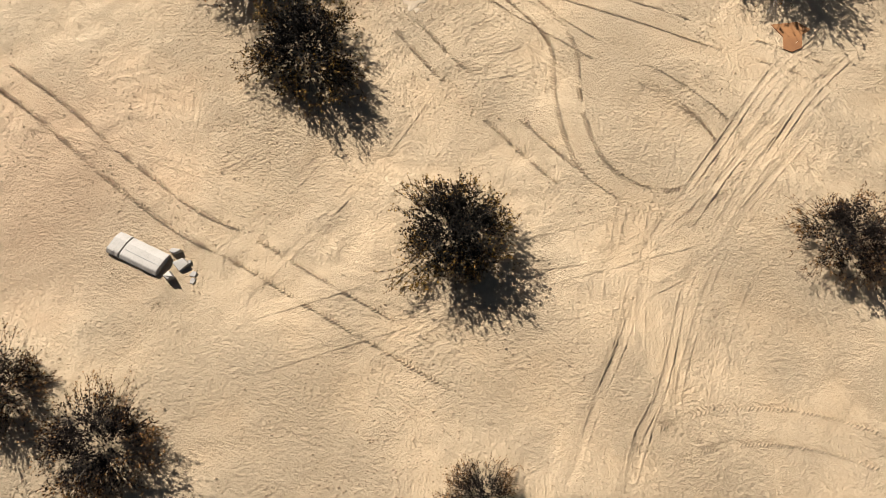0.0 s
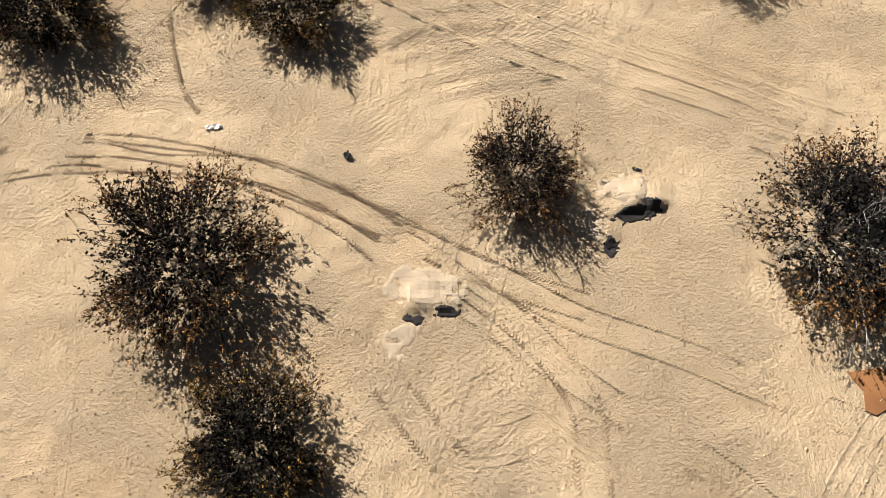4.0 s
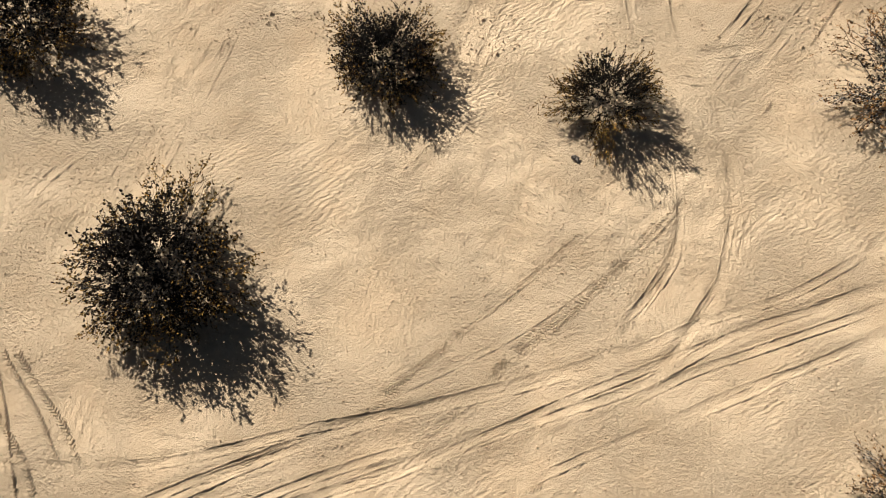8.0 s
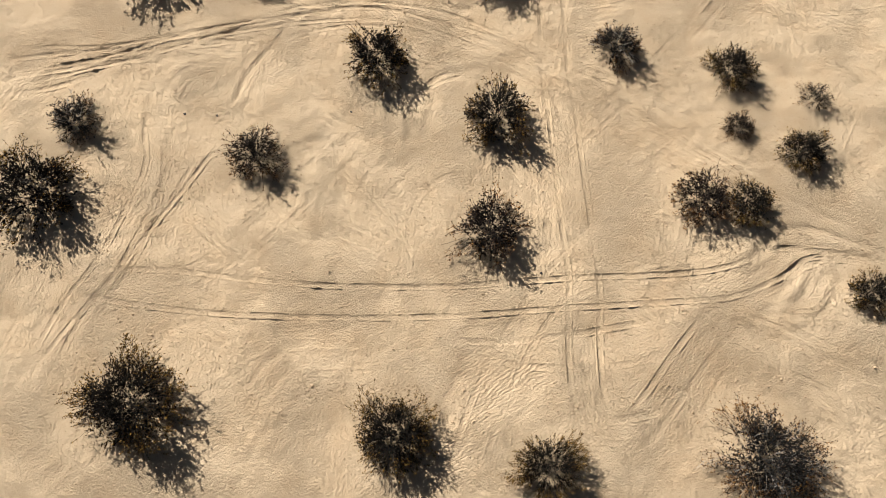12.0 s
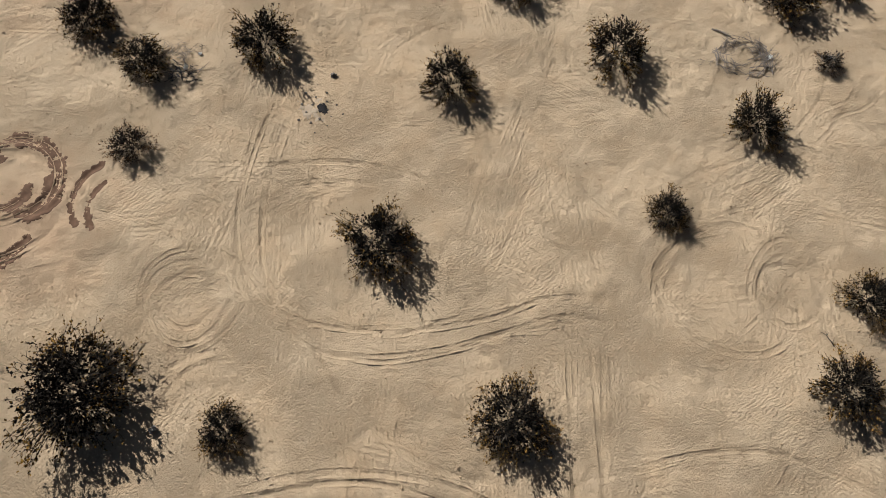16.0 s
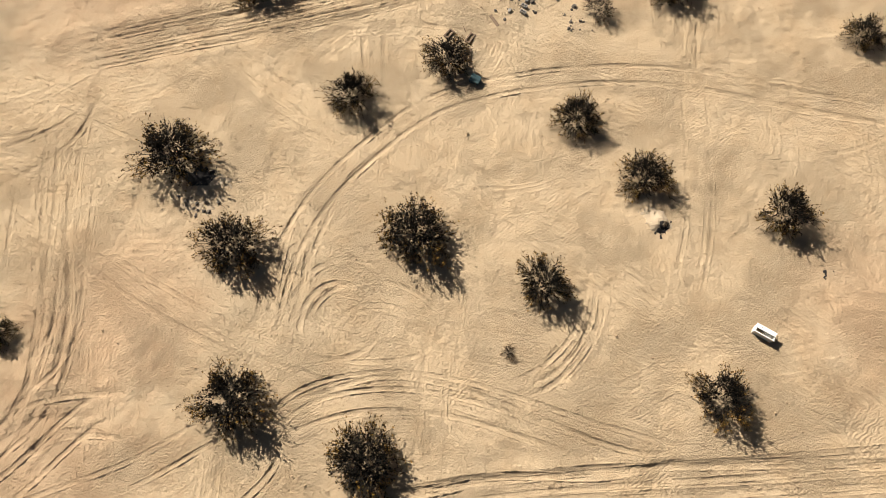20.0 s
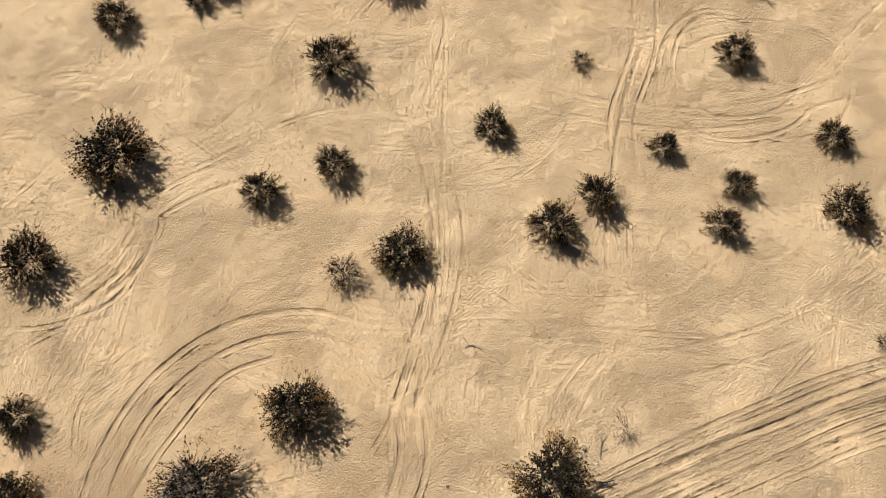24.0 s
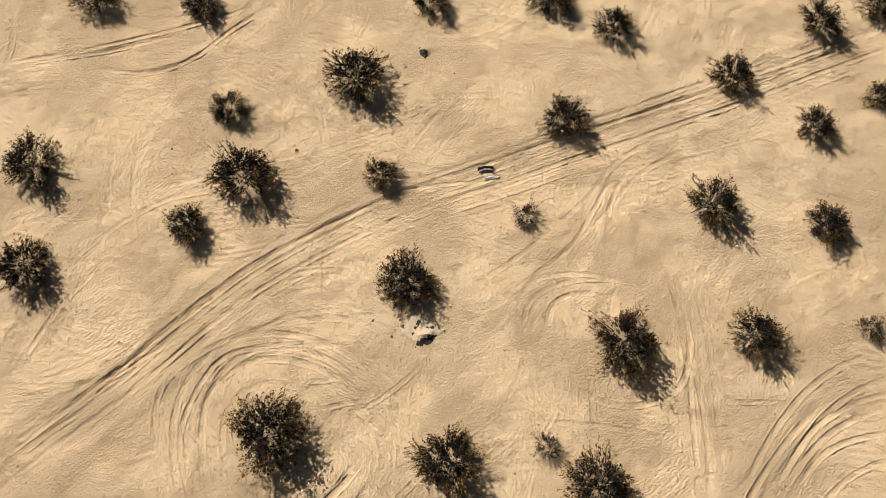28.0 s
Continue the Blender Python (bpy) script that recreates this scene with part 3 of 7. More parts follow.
ruts([(9.5, 77.2), (13.4, 78.1), (17.1, 78.2), (20.6, 77.0), (24.6, 75.1)], 0, 0.16, 0.04, 1)
ruts([(-5.1, 83.3), (-3.7, 81.0), (-1.5, 78.9), (0.6, 77.7), (3.3, 77.2)], 0, 0.12, 0.02, 1)
ruts([(-25.6, 95.0), (-21.8, 93.4), (-17.0, 91.9), (-13.3, 90.2)], 0, 0.1, 0.02, 1)
ruts([(9.2, 86.5), (8.8, 81.8), (8.4, 77.3), (8.4, 73.4), (8.7, 69.8), (9.3, 68.2)], 1.5, 0.15, 0.04, 1)
ruts([(-8.1, 99.0), (-9.0, 95.4), (-9.4, 92.4), (-9.4, 89.1), (-8.7, 87.2), (-6.8, 85.3)], 1.45, 0.15, 0.04, 1)
ruts([(-8.5, 94.9), (-5.0, 95.2), (-1.7, 94.6), (2.2, 93.0)], 0, 0.15, 0.03, 0)
ruts([(-8.4, 93.6), (-4.9, 93.9), (-1.3, 93.3)], 0, 0.15, 0.03, 0)
ruts([(-6.6, 86.2), (-3.9, 85.1), (-1.3, 84.5), (2.0, 85.4), (5.3, 86.2), (8.0, 86.5), (10.3, 86.3)], 0, 0.14, 0.03, 1)
ruts([(-5.4, 83.7), (-1.9, 83.1), (2.0, 83.7), (5.2, 84.6), (10.2, 85.2)], 0, 0.14, 0.04, 0)
ruts([(2.0, 83.4), (4.3, 84.4), (6.0, 85.8)], 0, 0.14, 0.03, 0)
ruts([(-13.1, 80.9), (-12.6, 82.2), (-11.5, 83.1), (-9.6, 83.6)], 0, 0.2, 0.05, 0)
ruts([(-13.9, 81.9), (-13.1, 82.9), (-10.9, 83.9)], 0, 0.2, 0.05, 0)
ring(-12.4, 86.7, 2.32, 0.16, 0.05, 0)
ring(-12.4, 86.7, 1.52, 0.16, 0.05, 0)
ring(-12.2, 86.9, 2.92, 0.14, 0.03, 1)
ring(17.1, 86.8, 3.74, 0.2, 0.03, 0)
ring(20.3, 86.3, 1.73, 0.2, 0.04, 0)
ring(-23.7, 94.3, 2.84, 0.25, 0.07, 0)
ring(-24.0, 94.1, 2.05, 0.25, 0.06, 0)
ring(-23.7, 92.6, 3.49, 0.25, 0.05, 0)
ruts([(-27.0, 97.9), (-24.6, 97.0), (-22.2, 95.6), (-20.6, 93.8)], 0, 0.25, 0.05, 0)
ruts([(-25.0, 89.4), (-22.8, 88.4), (-20.5, 88.7), (-18.3, 89.3)], 0, 0.25, 0.05, 0)
ruts([(8.9, 106.1), (8.0, 103.4), (7.3, 101.9)], 1.4, 0.15, 0.04, 0)
ruts([(3.6, 89.2), (5.2, 88.3), (7.5, 87.4)], 0, 0.15, 0.02, 0)
ruts([(2.9, 88.1), (4.3, 92.8), (6.2, 97.6), (7.7, 100.4)], 1.3, 0.15, 0.02, 0)
ruts([(7.2, 97.9), (8.0, 92.7), (8.7, 88.0), (8.7, 85.0)], 0, 0.15, 0.02, 0)
ruts([(12.7, 86.0), (13.4, 88.4), (15.4, 89.8), (19.1, 90.6)], 0, 0.2, 0.03, 0)
road([(-26.2, 107.8), (-20.5, 108.5), (-15.3, 109.1), (-10.1, 109.4), (-4.8, 109.8), (0.6, 110.6), (6.1, 111.1), (11.6, 111.4), (17.1, 111.6), (24.6, 112.0), (30.9, 112.3)], 3, 0.06)
ruts([(-26.2, 107.8), (-20.5, 108.5), (-15.3, 109.1), (-10.1, 109.4), (-4.8, 109.8), (0.6, 110.6), (6.1, 111.1), (11.6, 111.4), (17.1, 111.6), (24.6, 112.0), (30.9, 112.3)], 1.6, 0.16, 0.03, 1)
ruts([(-26.4, 108.6), (-20.6, 109.2), (-15.4, 109.8), (-10.1, 110.2), (-4.8, 110.7), (0.6, 111.4), (6.1, 111.8), (11.6, 112.2), (17.2, 112.4), (24.7, 112.7), (31.1, 113.0)], 1.5, 0.16, 0.04, 0)
ruts([(-26.5, 108.9), (-20.7, 109.6), (-14.4, 110.4), (-10.2, 110.7), (-4.8, 110.9), (-1.2, 111.9), (4.3, 112.7), (9.8, 112.6), (14.4, 113.3)], 0, 0.2, 0.055, 0)
ruts([(-25.9, 106.4), (-20.2, 107.3), (-13.4, 108.0), (-6.1, 108.1), (-3.3, 108.8)], 0, 0.2, 0.05, 0)
ruts([(-6.2, 111.0), (-1.2, 111.6), (4.7, 112.6), (9.9, 113.0), (15.5, 113.0), (31.1, 113.0)], 0, 0.2, 0.05, 0)
ruts([(-23.7, 111.9), (-21.6, 114.4), (-19.7, 116.6), (-19.0, 120.2), (-19.2, 124.5), (-19.7, 130.1)], 1.4, 0.16, 0.05, 0)
ruts([(-23.4, 110.6), (-20.3, 112.6), (-17.2, 115.8), (-15.3, 117.0)], 1.4, 0.16, 0.05, 0)
ruts([(-22.7, 110.5), (-22.0, 113.3), (-20.3, 116.3), (-19.5, 119.4), (-19.9, 123.6), (-21.1, 128.2)], 1.2, 0.18, 0.05, 0)
ruts([(-23.2, 109.9), (-18.8, 111.5), (-14.1, 113.2), (-10.4, 115.2), (-7.8, 116.1)], 1.3, 0.15, 0.04, 0)
ruts([(-22.4, 114.8), (-20.4, 116.5), (-18.1, 117.1), (-15.1, 117.3)], 0, 0.16, 0.05, 0)
ruts([(-19.8, 113.7), (-18.1, 115.3), (-15.7, 115.1), (-13.9, 113.7)], 0, 0.16, 0.04, 0)
ruts([(-9.7, 111.0), (-8.1, 112.0), (-6.9, 113.4), (-6.4, 115.3)], 0, 0.18, 0.05, 0)
ruts([(-8.2, 113.1), (-6.7, 116.0), (-4.4, 117.3), (-1.0, 117.7), (2.5, 117.2), (5.8, 116.2), (9.2, 115.0), (13.7, 113.6)], 0.9, 0.15, 0.05, 0)
ruts([(-6.4, 115.1), (-3.7, 115.8), (-0.3, 116.0), (2.4, 115.7), (5.8, 114.7), (9.0, 113.5)], 0, 0.15, 0.04, 0)
ruts([(2.3, 119.8), (1.9, 115.9), (2.0, 112.9)], 0, 0.15, 0.03, 0)
ruts([(0.9, 119.9), (0.7, 115.9), (0.2, 112.9)], 0, 0.15, 0.03, 0)
ruts([(-7.9, 120.7), (-7.5, 123.4), (-6.7, 126.0), (-4.9, 129.2), (-2.0, 132.3), (0.6, 134.5), (3.2, 135.8), (7.4, 136.8), (12.9, 137.3), (18.2, 136.8), (24.5, 135.1), (30.2, 133.8)], 1.3, 0.18, 0.06, 0)
ruts([(-6.4, 121.3), (-5.8, 124.4), (-4.8, 127.2), (-3.4, 130.2), (-1.2, 132.1)], 0, 0.18, 0.06, 0)
ring(-3.9, 121.0, 2.20, 0.2, 0.04, 0)
ring(-3.5, 121.1, 3.47, 0.2, 0.03, 0)
ruts([(11.1, 123.4), (10.4, 120.4), (8.5, 117.9), (6.9, 116.9), (5.4, 116.8)], 0, 0.18, 0.05, 0)
ruts([(10.3, 122.0), (9.5, 119.4), (7.9, 117.9), (6.0, 117.4)], 0, 0.18, 0.04, 0)
ruts([(-12.0, 139.1), (-6.2, 134.5), (-0.8, 131.9), (4.3, 129.1), (7.6, 126.8), (10.6, 124.1), (13.6, 121.6), (16.4, 119.3), (20.6, 117.1), (25.1, 114.9)], 2.2, 0.2, 0.02, 1)
ruts([(-24.4, 128.3), (-18.8, 125.3), (-13.4, 122.1), (-9.4, 120.1), (-5.0, 118.8)], 1.4, 0.16, 0.04, 1)
ruts([(-21.5, 132.5), (-20.8, 127.1), (-19.6, 122.2), (-19.7, 117.8), (-20.0, 114.3)], 1.5, 0.18, 0.05, 0)
ruts([(-26.5, 137.6), (-22.6, 136.3), (-16.8, 133.6), (-10.5, 131.1)], 1.4, 0.16, 0.03, 0)
ruts([(-25.3, 132.2), (-23.4, 133.1), (-21.8, 134.1), (-20.6, 135.4)], 0, 0.18, 0.05, 0)
ruts([(-24.7, 129.8), (-22.3, 131.3), (-20.6, 133.3), (-19.5, 137.1)], 0, 0.18, 0.05, 0)
ruts([(18.5, 137.7), (17.9, 131.7), (17.1, 126.4), (15.6, 121.6)], 1.5, 0.15, 0.03, 0)
ruts([(20.6, 143.2), (19.5, 137.6)], 1.5, 0.15, 0.03, 0)
ruts([(-2.4, 140.8), (-2.1, 138.1), (-2.3, 135.4)], 1.3, 0.14, 0.03, 0)
ruts([(-12.0, 139.1), (-8.8, 136.0), (-5.1, 133.4)], 0, 0.15, 0.03, 0)
ruts([(2.2, 123.2), (1.2, 119.9), (0.5, 116.3), (0.2, 114.0)], 0, 0.15, 0.02, 0)
road([(-21.8, 139.6), (-17.8, 140.5), (-14.0, 141.4), (-10.2, 142.3), (-6.5, 143.2), (-2.9, 144.1), (1.2, 145.3), (5.4, 146.2), (9.4, 147.3), (12.8, 148.6), (16.3, 150.0), (19.9, 151.3), (23.5, 152.6), (29.7, 154.2)], 3.4, 0.07)
ruts([(-21.8, 139.6), (-17.8, 140.5), (-14.0, 141.4), (-10.2, 142.3), (-6.5, 143.2), (-2.9, 144.1), (1.2, 145.3), (5.4, 146.2), (9.4, 147.3), (12.8, 148.6), (16.3, 150.0), (19.9, 151.3), (23.5, 152.6), (29.7, 154.2)], 1.6, 0.16, 0.04, 1)
ruts([(-21.9, 140.2), (-17.9, 141.0), (-14.1, 142.0), (-10.2, 142.8), (-6.6, 143.7), (-2.9, 144.8), (1.2, 145.9), (5.4, 146.9), (9.4, 148.0), (12.9, 149.4), (16.4, 150.7), (20.0, 152.0), (23.7, 153.3), (29.9, 154.9)], 1.5, 0.16, 0.05, 0)
ruts([(9.5, 148.6), (12.9, 149.8), (16.4, 151.0), (20.0, 152.1), (23.7, 153.4), (30.0, 155.3)], 0, 0.2, 0.08, 0)
ruts([(-12.6, 142.5), (-8.1, 143.5), (-3.5, 144.3), (1.2, 145.8), (6.1, 147.1)], 0, 0.2, 0.06, 0)
ruts([(-0.3, 144.0), (4.4, 144.9), (9.3, 146.4), (14.4, 148.2), (19.6, 150.1), (25.1, 151.8)], 0, 0.2, 0.06, 0)
ruts([(-14.9, 143.6), (-15.2, 147.2), (-14.8, 150.6), (-13.3, 153.8), (-10.8, 156.3), (-8.1, 157.6), (-4.8, 157.9), (-2.3, 157.2)], 1.35, 0.2, 0.07, 0)
ruts([(-13.6, 143.6), (-13.6, 146.9), (-13.0, 149.7), (-11.3, 152.6), (-9.2, 155.1), (-6.1, 156.2)], 0, 0.16, 0.05, 0)
ruts([(-1.9, 156.6), (0.3, 153.6), (0.8, 150.7), (-0.1, 148.0), (-1.6, 144.8), (-4.7, 143.5)], 1.4, 0.18, 0.05, 0)
ruts([(1.1, 148.4), (-0.0, 146.7), (-1.6, 144.9), (-2.6, 144.7)], 0, 0.18, 0.05, 0)
ruts([(-2.4, 150.2), (-4.0, 148.1), (-5.8, 146.4)], 0, 0.14, 0.03, 0)
ruts([(0.2, 153.9), (1.8, 157.5), (2.8, 161.9), (2.7, 166.5)], 1.7, 0.16, 0.04, 1)
ruts([(-22.2, 147.4), (-23.3, 153.9), (-24.1, 160.9), (-24.2, 166.9)], 1.4, 0.16, 0.04, 1)
ruts([(-21.1, 140.6), (-19.3, 141.8), (-18.2, 142.4)], 0, 0.2, 0.05, 0)
ruts([(-2.0, 134.9), (-2.3, 137.7), (-2.3, 140.0), (-1.8, 141.4)], 1.3, 0.18, 0.05, 0)
ruts([(-1.5, 141.1), (-0.3, 141.7), (1.5, 141.5), (4.5, 140.8)], 0, 0.25, 0.06, 0)
ruts([(18.0, 134.6), (18.7, 139.7), (19.2, 142.8)], 0.9, 0.16, 0.03, 0)
ruts([(-14.1, 163.9), (-14.5, 161.7), (-15.8, 160.2), (-17.8, 159.1)], 0, 0.2, 0.04, 0)
ruts([(-15.2, 164.0), (-15.4, 161.7), (-16.8, 160.0), (-18.1, 158.7)], 0, 0.2, 0.05, 0)
ruts([(2.8, 158.0), (3.0, 161.3), (2.7, 164.9), (2.2, 167.4), (1.1, 170.5), (0.1, 172.8)], 1.7, 0.16, 0.04, 1)
ruts([(1.3, 171.7), (2.3, 175.0), (2.9, 178.8), (1.3, 182.6)], 0, 0.16, 0.03, 0)
ruts([(-0.4, 172.8), (-2.1, 176.6), (-3.6, 178.5), (-7.2, 181.4), (-10.4, 184.9)], 0, 0.16, 0.03, 0)
ruts([(-0.1, 175.4), (1.3, 175.7), (2.0, 176.9)], 0, 0.18, 0.03, 0)
ruts([(-17.4, 159.8), (-15.7, 161.4), (-14.7, 163.7), (-14.5, 164.9), (-12.0, 166.5), (-9.3, 167.6)], 1.5, 0.18, 0.05, 0)
ruts([(13.7, 167.2), (13.9, 170.8), (15.9, 175.9), (16.6, 180.2), (18.1, 184.0), (20.8, 187.1), (23.0, 189.0)], 1.5, 0.18, 0.05, 0)
ruts([(12.6, 165.6), (13.6, 170.1), (15.1, 174.4), (15.9, 176.2)], 0, 0.18, 0.04, 0)
ring(21.4, 173.9, 5.00, 0.18, 0.04, 0)
ring(21.5, 174.5, 4.02, 0.18, 0.04, 0)
ring(23.5, 175.0, 5.89, 0.18, 0.03, 0)
ruts([(6.6, 173.3), (9.8, 172.1), (12.9, 171.2), (17.7, 170.6), (22.7, 171.0), (28.6, 172.9)], 1.5, 0.2, 0.03, 0)
ruts([(13.3, 166.5), (12.7, 162.9), (12.3, 158.7)], 1.3, 0.16, 0.03, 0)
ruts([(7.6, 161.0), (8.7, 159.8), (9.7, 158.7)], 0, 0.16, 0.02, 0)
ruts([(16.3, 186.7), (15.7, 184.1), (13.5, 181.9)], 0, 0.16, 0.02, 0)
ruts([(-11.3, 186.8), (-10.1, 182.3), (-8.1, 179.0), (-5.5, 177.0)], 1.4, 0.18, 0.03, 0)
ruts([(-10.6, 186.7), (-6.7, 184.0), (-2.3, 183.9), (0.6, 186.1)], 1.6, 0.2, 0.04, 0)
ring(-5.5, 188.5, 4.15, 0.22, 0.05, 0)
ring(-5.5, 188.5, 2.83, 0.22, 0.05, 0)
ruts([(-13.9, 166.7), (-9.5, 169.2), (-7.1, 170.9)], 0, 0.18, 0.02, 0)
ruts([(-22.7, 173.2), (-21.2, 173.9), (-18.5, 173.5)], 1.3, 0.18, 0.04, 0)
road([(-19.6, 186.8), (-17.5, 188.6), (-15.5, 190.1), (-13.4, 191.8), (-11.6, 193.5), (-9.6, 195.3), (-7.3, 197.1), (-4.9, 198.6), (-2.7, 199.8), (-0.2, 201.0), (2.1, 201.9), (7.2, 203.6), (10.6, 204.8), (14.2, 206.0), (17.8, 207.3), (21.5, 208.6), (26.6, 210.6), (32.1, 212.7)], 2.6, 0.05)
ruts([(-19.6, 186.8), (-17.5, 188.6), (-15.5, 190.1), (-13.4, 191.8), (-11.6, 193.5), (-9.6, 195.3), (-7.3, 197.1), (-4.9, 198.6), (-2.7, 199.8), (-0.2, 201.0), (2.1, 201.9), (7.2, 203.6), (10.6, 204.8), (14.2, 206.0), (17.8, 207.3), (21.5, 208.6), (26.6, 210.6), (32.1, 212.7)], 1.5, 0.17, 0.05, 0)
ruts([(-19.8, 187.3), (-17.6, 189.1), (-15.6, 190.8), (-13.5, 192.6), (-11.7, 194.2), (-9.7, 195.9), (-7.4, 197.7), (-5.0, 199.3), (-2.8, 200.5), (-0.2, 201.7), (2.1, 202.5), (5.8, 202.9)], 0, 0.16, 0.06, 0)
ruts([(5.8, 204.0), (10.7, 205.6), (17.9, 208.0), (22.8, 209.6), (27.5, 211.2), (32.3, 213.4)], 0, 0.15, 0.05, 0)
ruts([(-16.2, 191.2), (-14.0, 192.0), (-11.1, 194.3), (-10.6, 195.9)], 0, 0.18, 0.05, 0)
ruts([(-18.1, 211.3), (-14.9, 210.8), (-12.2, 212.0), (-10.5, 213.7), (-7.8, 216.0)], 0, 0.18, 0.06, 0)
ruts([(-24.6, 211.7), (-17.7, 213.1), (-10.7, 215.1), (-8.6, 216.5)], 0, 0.18, 0.05, 0)
ruts([(-24.4, 210.6), (-22.5, 211.8), (-17.6, 212.6), (-13.1, 213.8)], 0, 0.16, 0.04, 0)
ruts([(-24.6, 216.8), (-24.2, 213.2), (-24.4, 210.6)], 0, 0.18, 0.05, 0)
ring(-5.2, 188.9, 4.32, 0.2, 0.04, 0)
ring(-5.5, 188.6, 5.46, 0.2, 0.04, 0)
ruts([(-8.2, 192.5), (-6.2, 193.6), (-2.5, 193.9), (0.2, 192.9)], 1.5, 0.2, 0.03, 0)
ruts([(7.3, 195.2), (8.0, 196.5), (9.9, 196.9), (12.1, 196.7), (13.3, 196.1)], 0, 0.18, 0.04, 0)
ruts([(8.4, 193.3), (9.1, 195.2), (10.8, 195.8), (12.3, 195.4)], 0, 0.18, 0.04, 0)
ruts([(5.5, 195.9), (8.8, 198.2), (11.9, 200.9), (14.2, 203.4), (17.5, 205.3)], 1.4, 0.18, 0.03, 0)
ruts([(9.5, 192.1), (10.5, 190.3), (12.8, 189.7), (15.2, 190.5), (16.2, 192.8), (16.0, 195.4)], 0, 0.18, 0.04, 0)
ruts([(18.3, 185.1), (20.1, 187.5), (22.1, 189.5), (24.2, 190.8), (26.5, 191.6)], 1.4, 0.18, 0.05, 0)
ruts([(19.5, 185.1), (20.9, 186.7), (23.0, 188.3), (25.9, 189.4)], 0, 0.18, 0.04, 0)
ruts([(16.1, 198.0), (16.5, 194.4), (16.5, 190.7), (16.2, 187.3)], 1.3, 0.18, 0.03, 0)
ruts([(-14.6, 197.6), (-15.5, 202.2), (-15.7, 205.9)], 1.4, 0.18, 0.03, 0)
ruts([(0.5, 189.1), (-1.3, 190.8), (-3.6, 190.6), (-6.0, 190.9)], 1.4, 0.15, 0.02, 0)
ruts([(21.1, 214.0), (23.3, 212.2), (27.4, 210.8)], 1.2, 0.15, 0.02, 0)
ruts([(5.2, 213.5), (7.7, 212.1), (9.8, 211.2)], 1.4, 0.15, 0.02, 0)
ruts([(22.1, 205.9), (25.4, 202.4), (29.1, 201.2)], 1.2, 0.15, 0.02, 0)
ruts([(-13.3, 42.4), (-12.4, 40.5), (-11.5, 38.4), (-11.0, 36.6), (-10.9, 35.0)], 0, 0.1, 0.012, 1)
ruts([(-12.7, 43.7), (-11.8, 41.8), (-10.9, 39.5), (-10.4, 37.9), (-10.1, 35.9)], 0, 0.1, 0.012, 1)
ruts([(-13.1, 44.6), (-11.7, 42.2), (-10.4, 40.5), (-9.5, 39.0)], 0, 0.1, 0.012, 1)
ruts([(-13.0, 39.6), (-11.2, 39.3), (-9.5, 39.1), (-7.3, 39.2)], 0, 0.1, 0.012, 1)
ruts([(7.9, 41.6), (7.4, 38.2), (7.0, 36.4), (6.9, 34.8)], 0, 0.13, 0.012, 0)
ruts([(7.9, 38.2), (7.5, 36.1), (7.3, 34.1), (7.2, 32.5), (6.7, 30.6)], 0, 0.13, 0.014, 0)
ruts([(6.5, 34.8), (6.4, 33.2), (6.3, 31.7), (6.0, 30.6)], 0, 0.13, 0.014, 0)
ruts([(7.6, 33.2), (7.4, 31.7), (7.1, 30.6)], 0, 0.13, 0.012, 0)
ruts([(5.6, 34.8), (5.6, 32.9), (5.4, 30.6)], 0, 0.13, 0.012, 0)
ruts([(-12.4, 37.0), (-9.7, 35.6), (-7.1, 34.1), (-3.9, 32.4), (-0.8, 31.0)], 0, 0.1, 0.012, 1)
ruts([(-8.6, 34.3), (-5.3, 32.5), (-2.9, 30.7)], 0, 0.1, 0.012, 1)
ruts([(-10.8, 34.3), (-8.4, 32.9), (-6.0, 31.5), (-4.7, 30.8)], 0, 0.1, 0.012, 1)
ruts([(-8.0, 35.1), (-5.5, 33.5), (-2.9, 32.3), (0.3, 30.7)], 0, 0.1, 0.012, 1)
ruts([(-9.6, 35.4), (-7.0, 33.8), (-4.3, 32.3), (-1.6, 30.9)], 0, 0.1, 0.012, 1)
ruts([(-10.0, 33.6), (-7.8, 32.1), (-6.0, 30.8)], 0, 0.1, 0.012, 1)
ruts([(-8.3, 34.3), (-6.4, 35.1), (-4.1, 36.0), (-1.7, 36.7)], 0, 0.1, 0.012, 1)
ruts([(-13.0, 39.5), (-9.5, 39.1), (-6.1, 39.3), (-3.4, 39.8), (-1.0, 40.3), (1.7, 40.9)], 0, 0.12, 0.02, 0)
ruts([(-12.6, 38.0), (-10.1, 37.8), (-8.2, 37.7), (-6.0, 38.2), (-4.0, 38.7)], 0, 0.12, 0.02, 0)
ruts([(0.8, 42.3), (2.1, 43.4), (3.9, 44.7), (6.0, 46.4)], 0, 0.12, 0.02, 0)
ruts([(-1.0, 40.8), (1.7, 42.0), (3.6, 43.1), (5.6, 44.6), (6.9, 45.6)], 0, 0.12, 0.02, 0)
ruts([(3.8, 42.5), (5.6, 44.3), (7.1, 45.9)], 0, 0.12, 0.02, 1)
ruts([(-1.9, 37.2), (-0.3, 37.5), (1.6, 38.0), (3.3, 38.5)], 0, 0.11, 0.012, 1)
ruts([(-7.3, 85.7), (-4.8, 85.0), (-1.2, 85.0), (2.4, 85.3), (4.8, 84.9), (7.6, 85.4), (10.3, 85.0)], 0, 0.14, 0.03, 1)
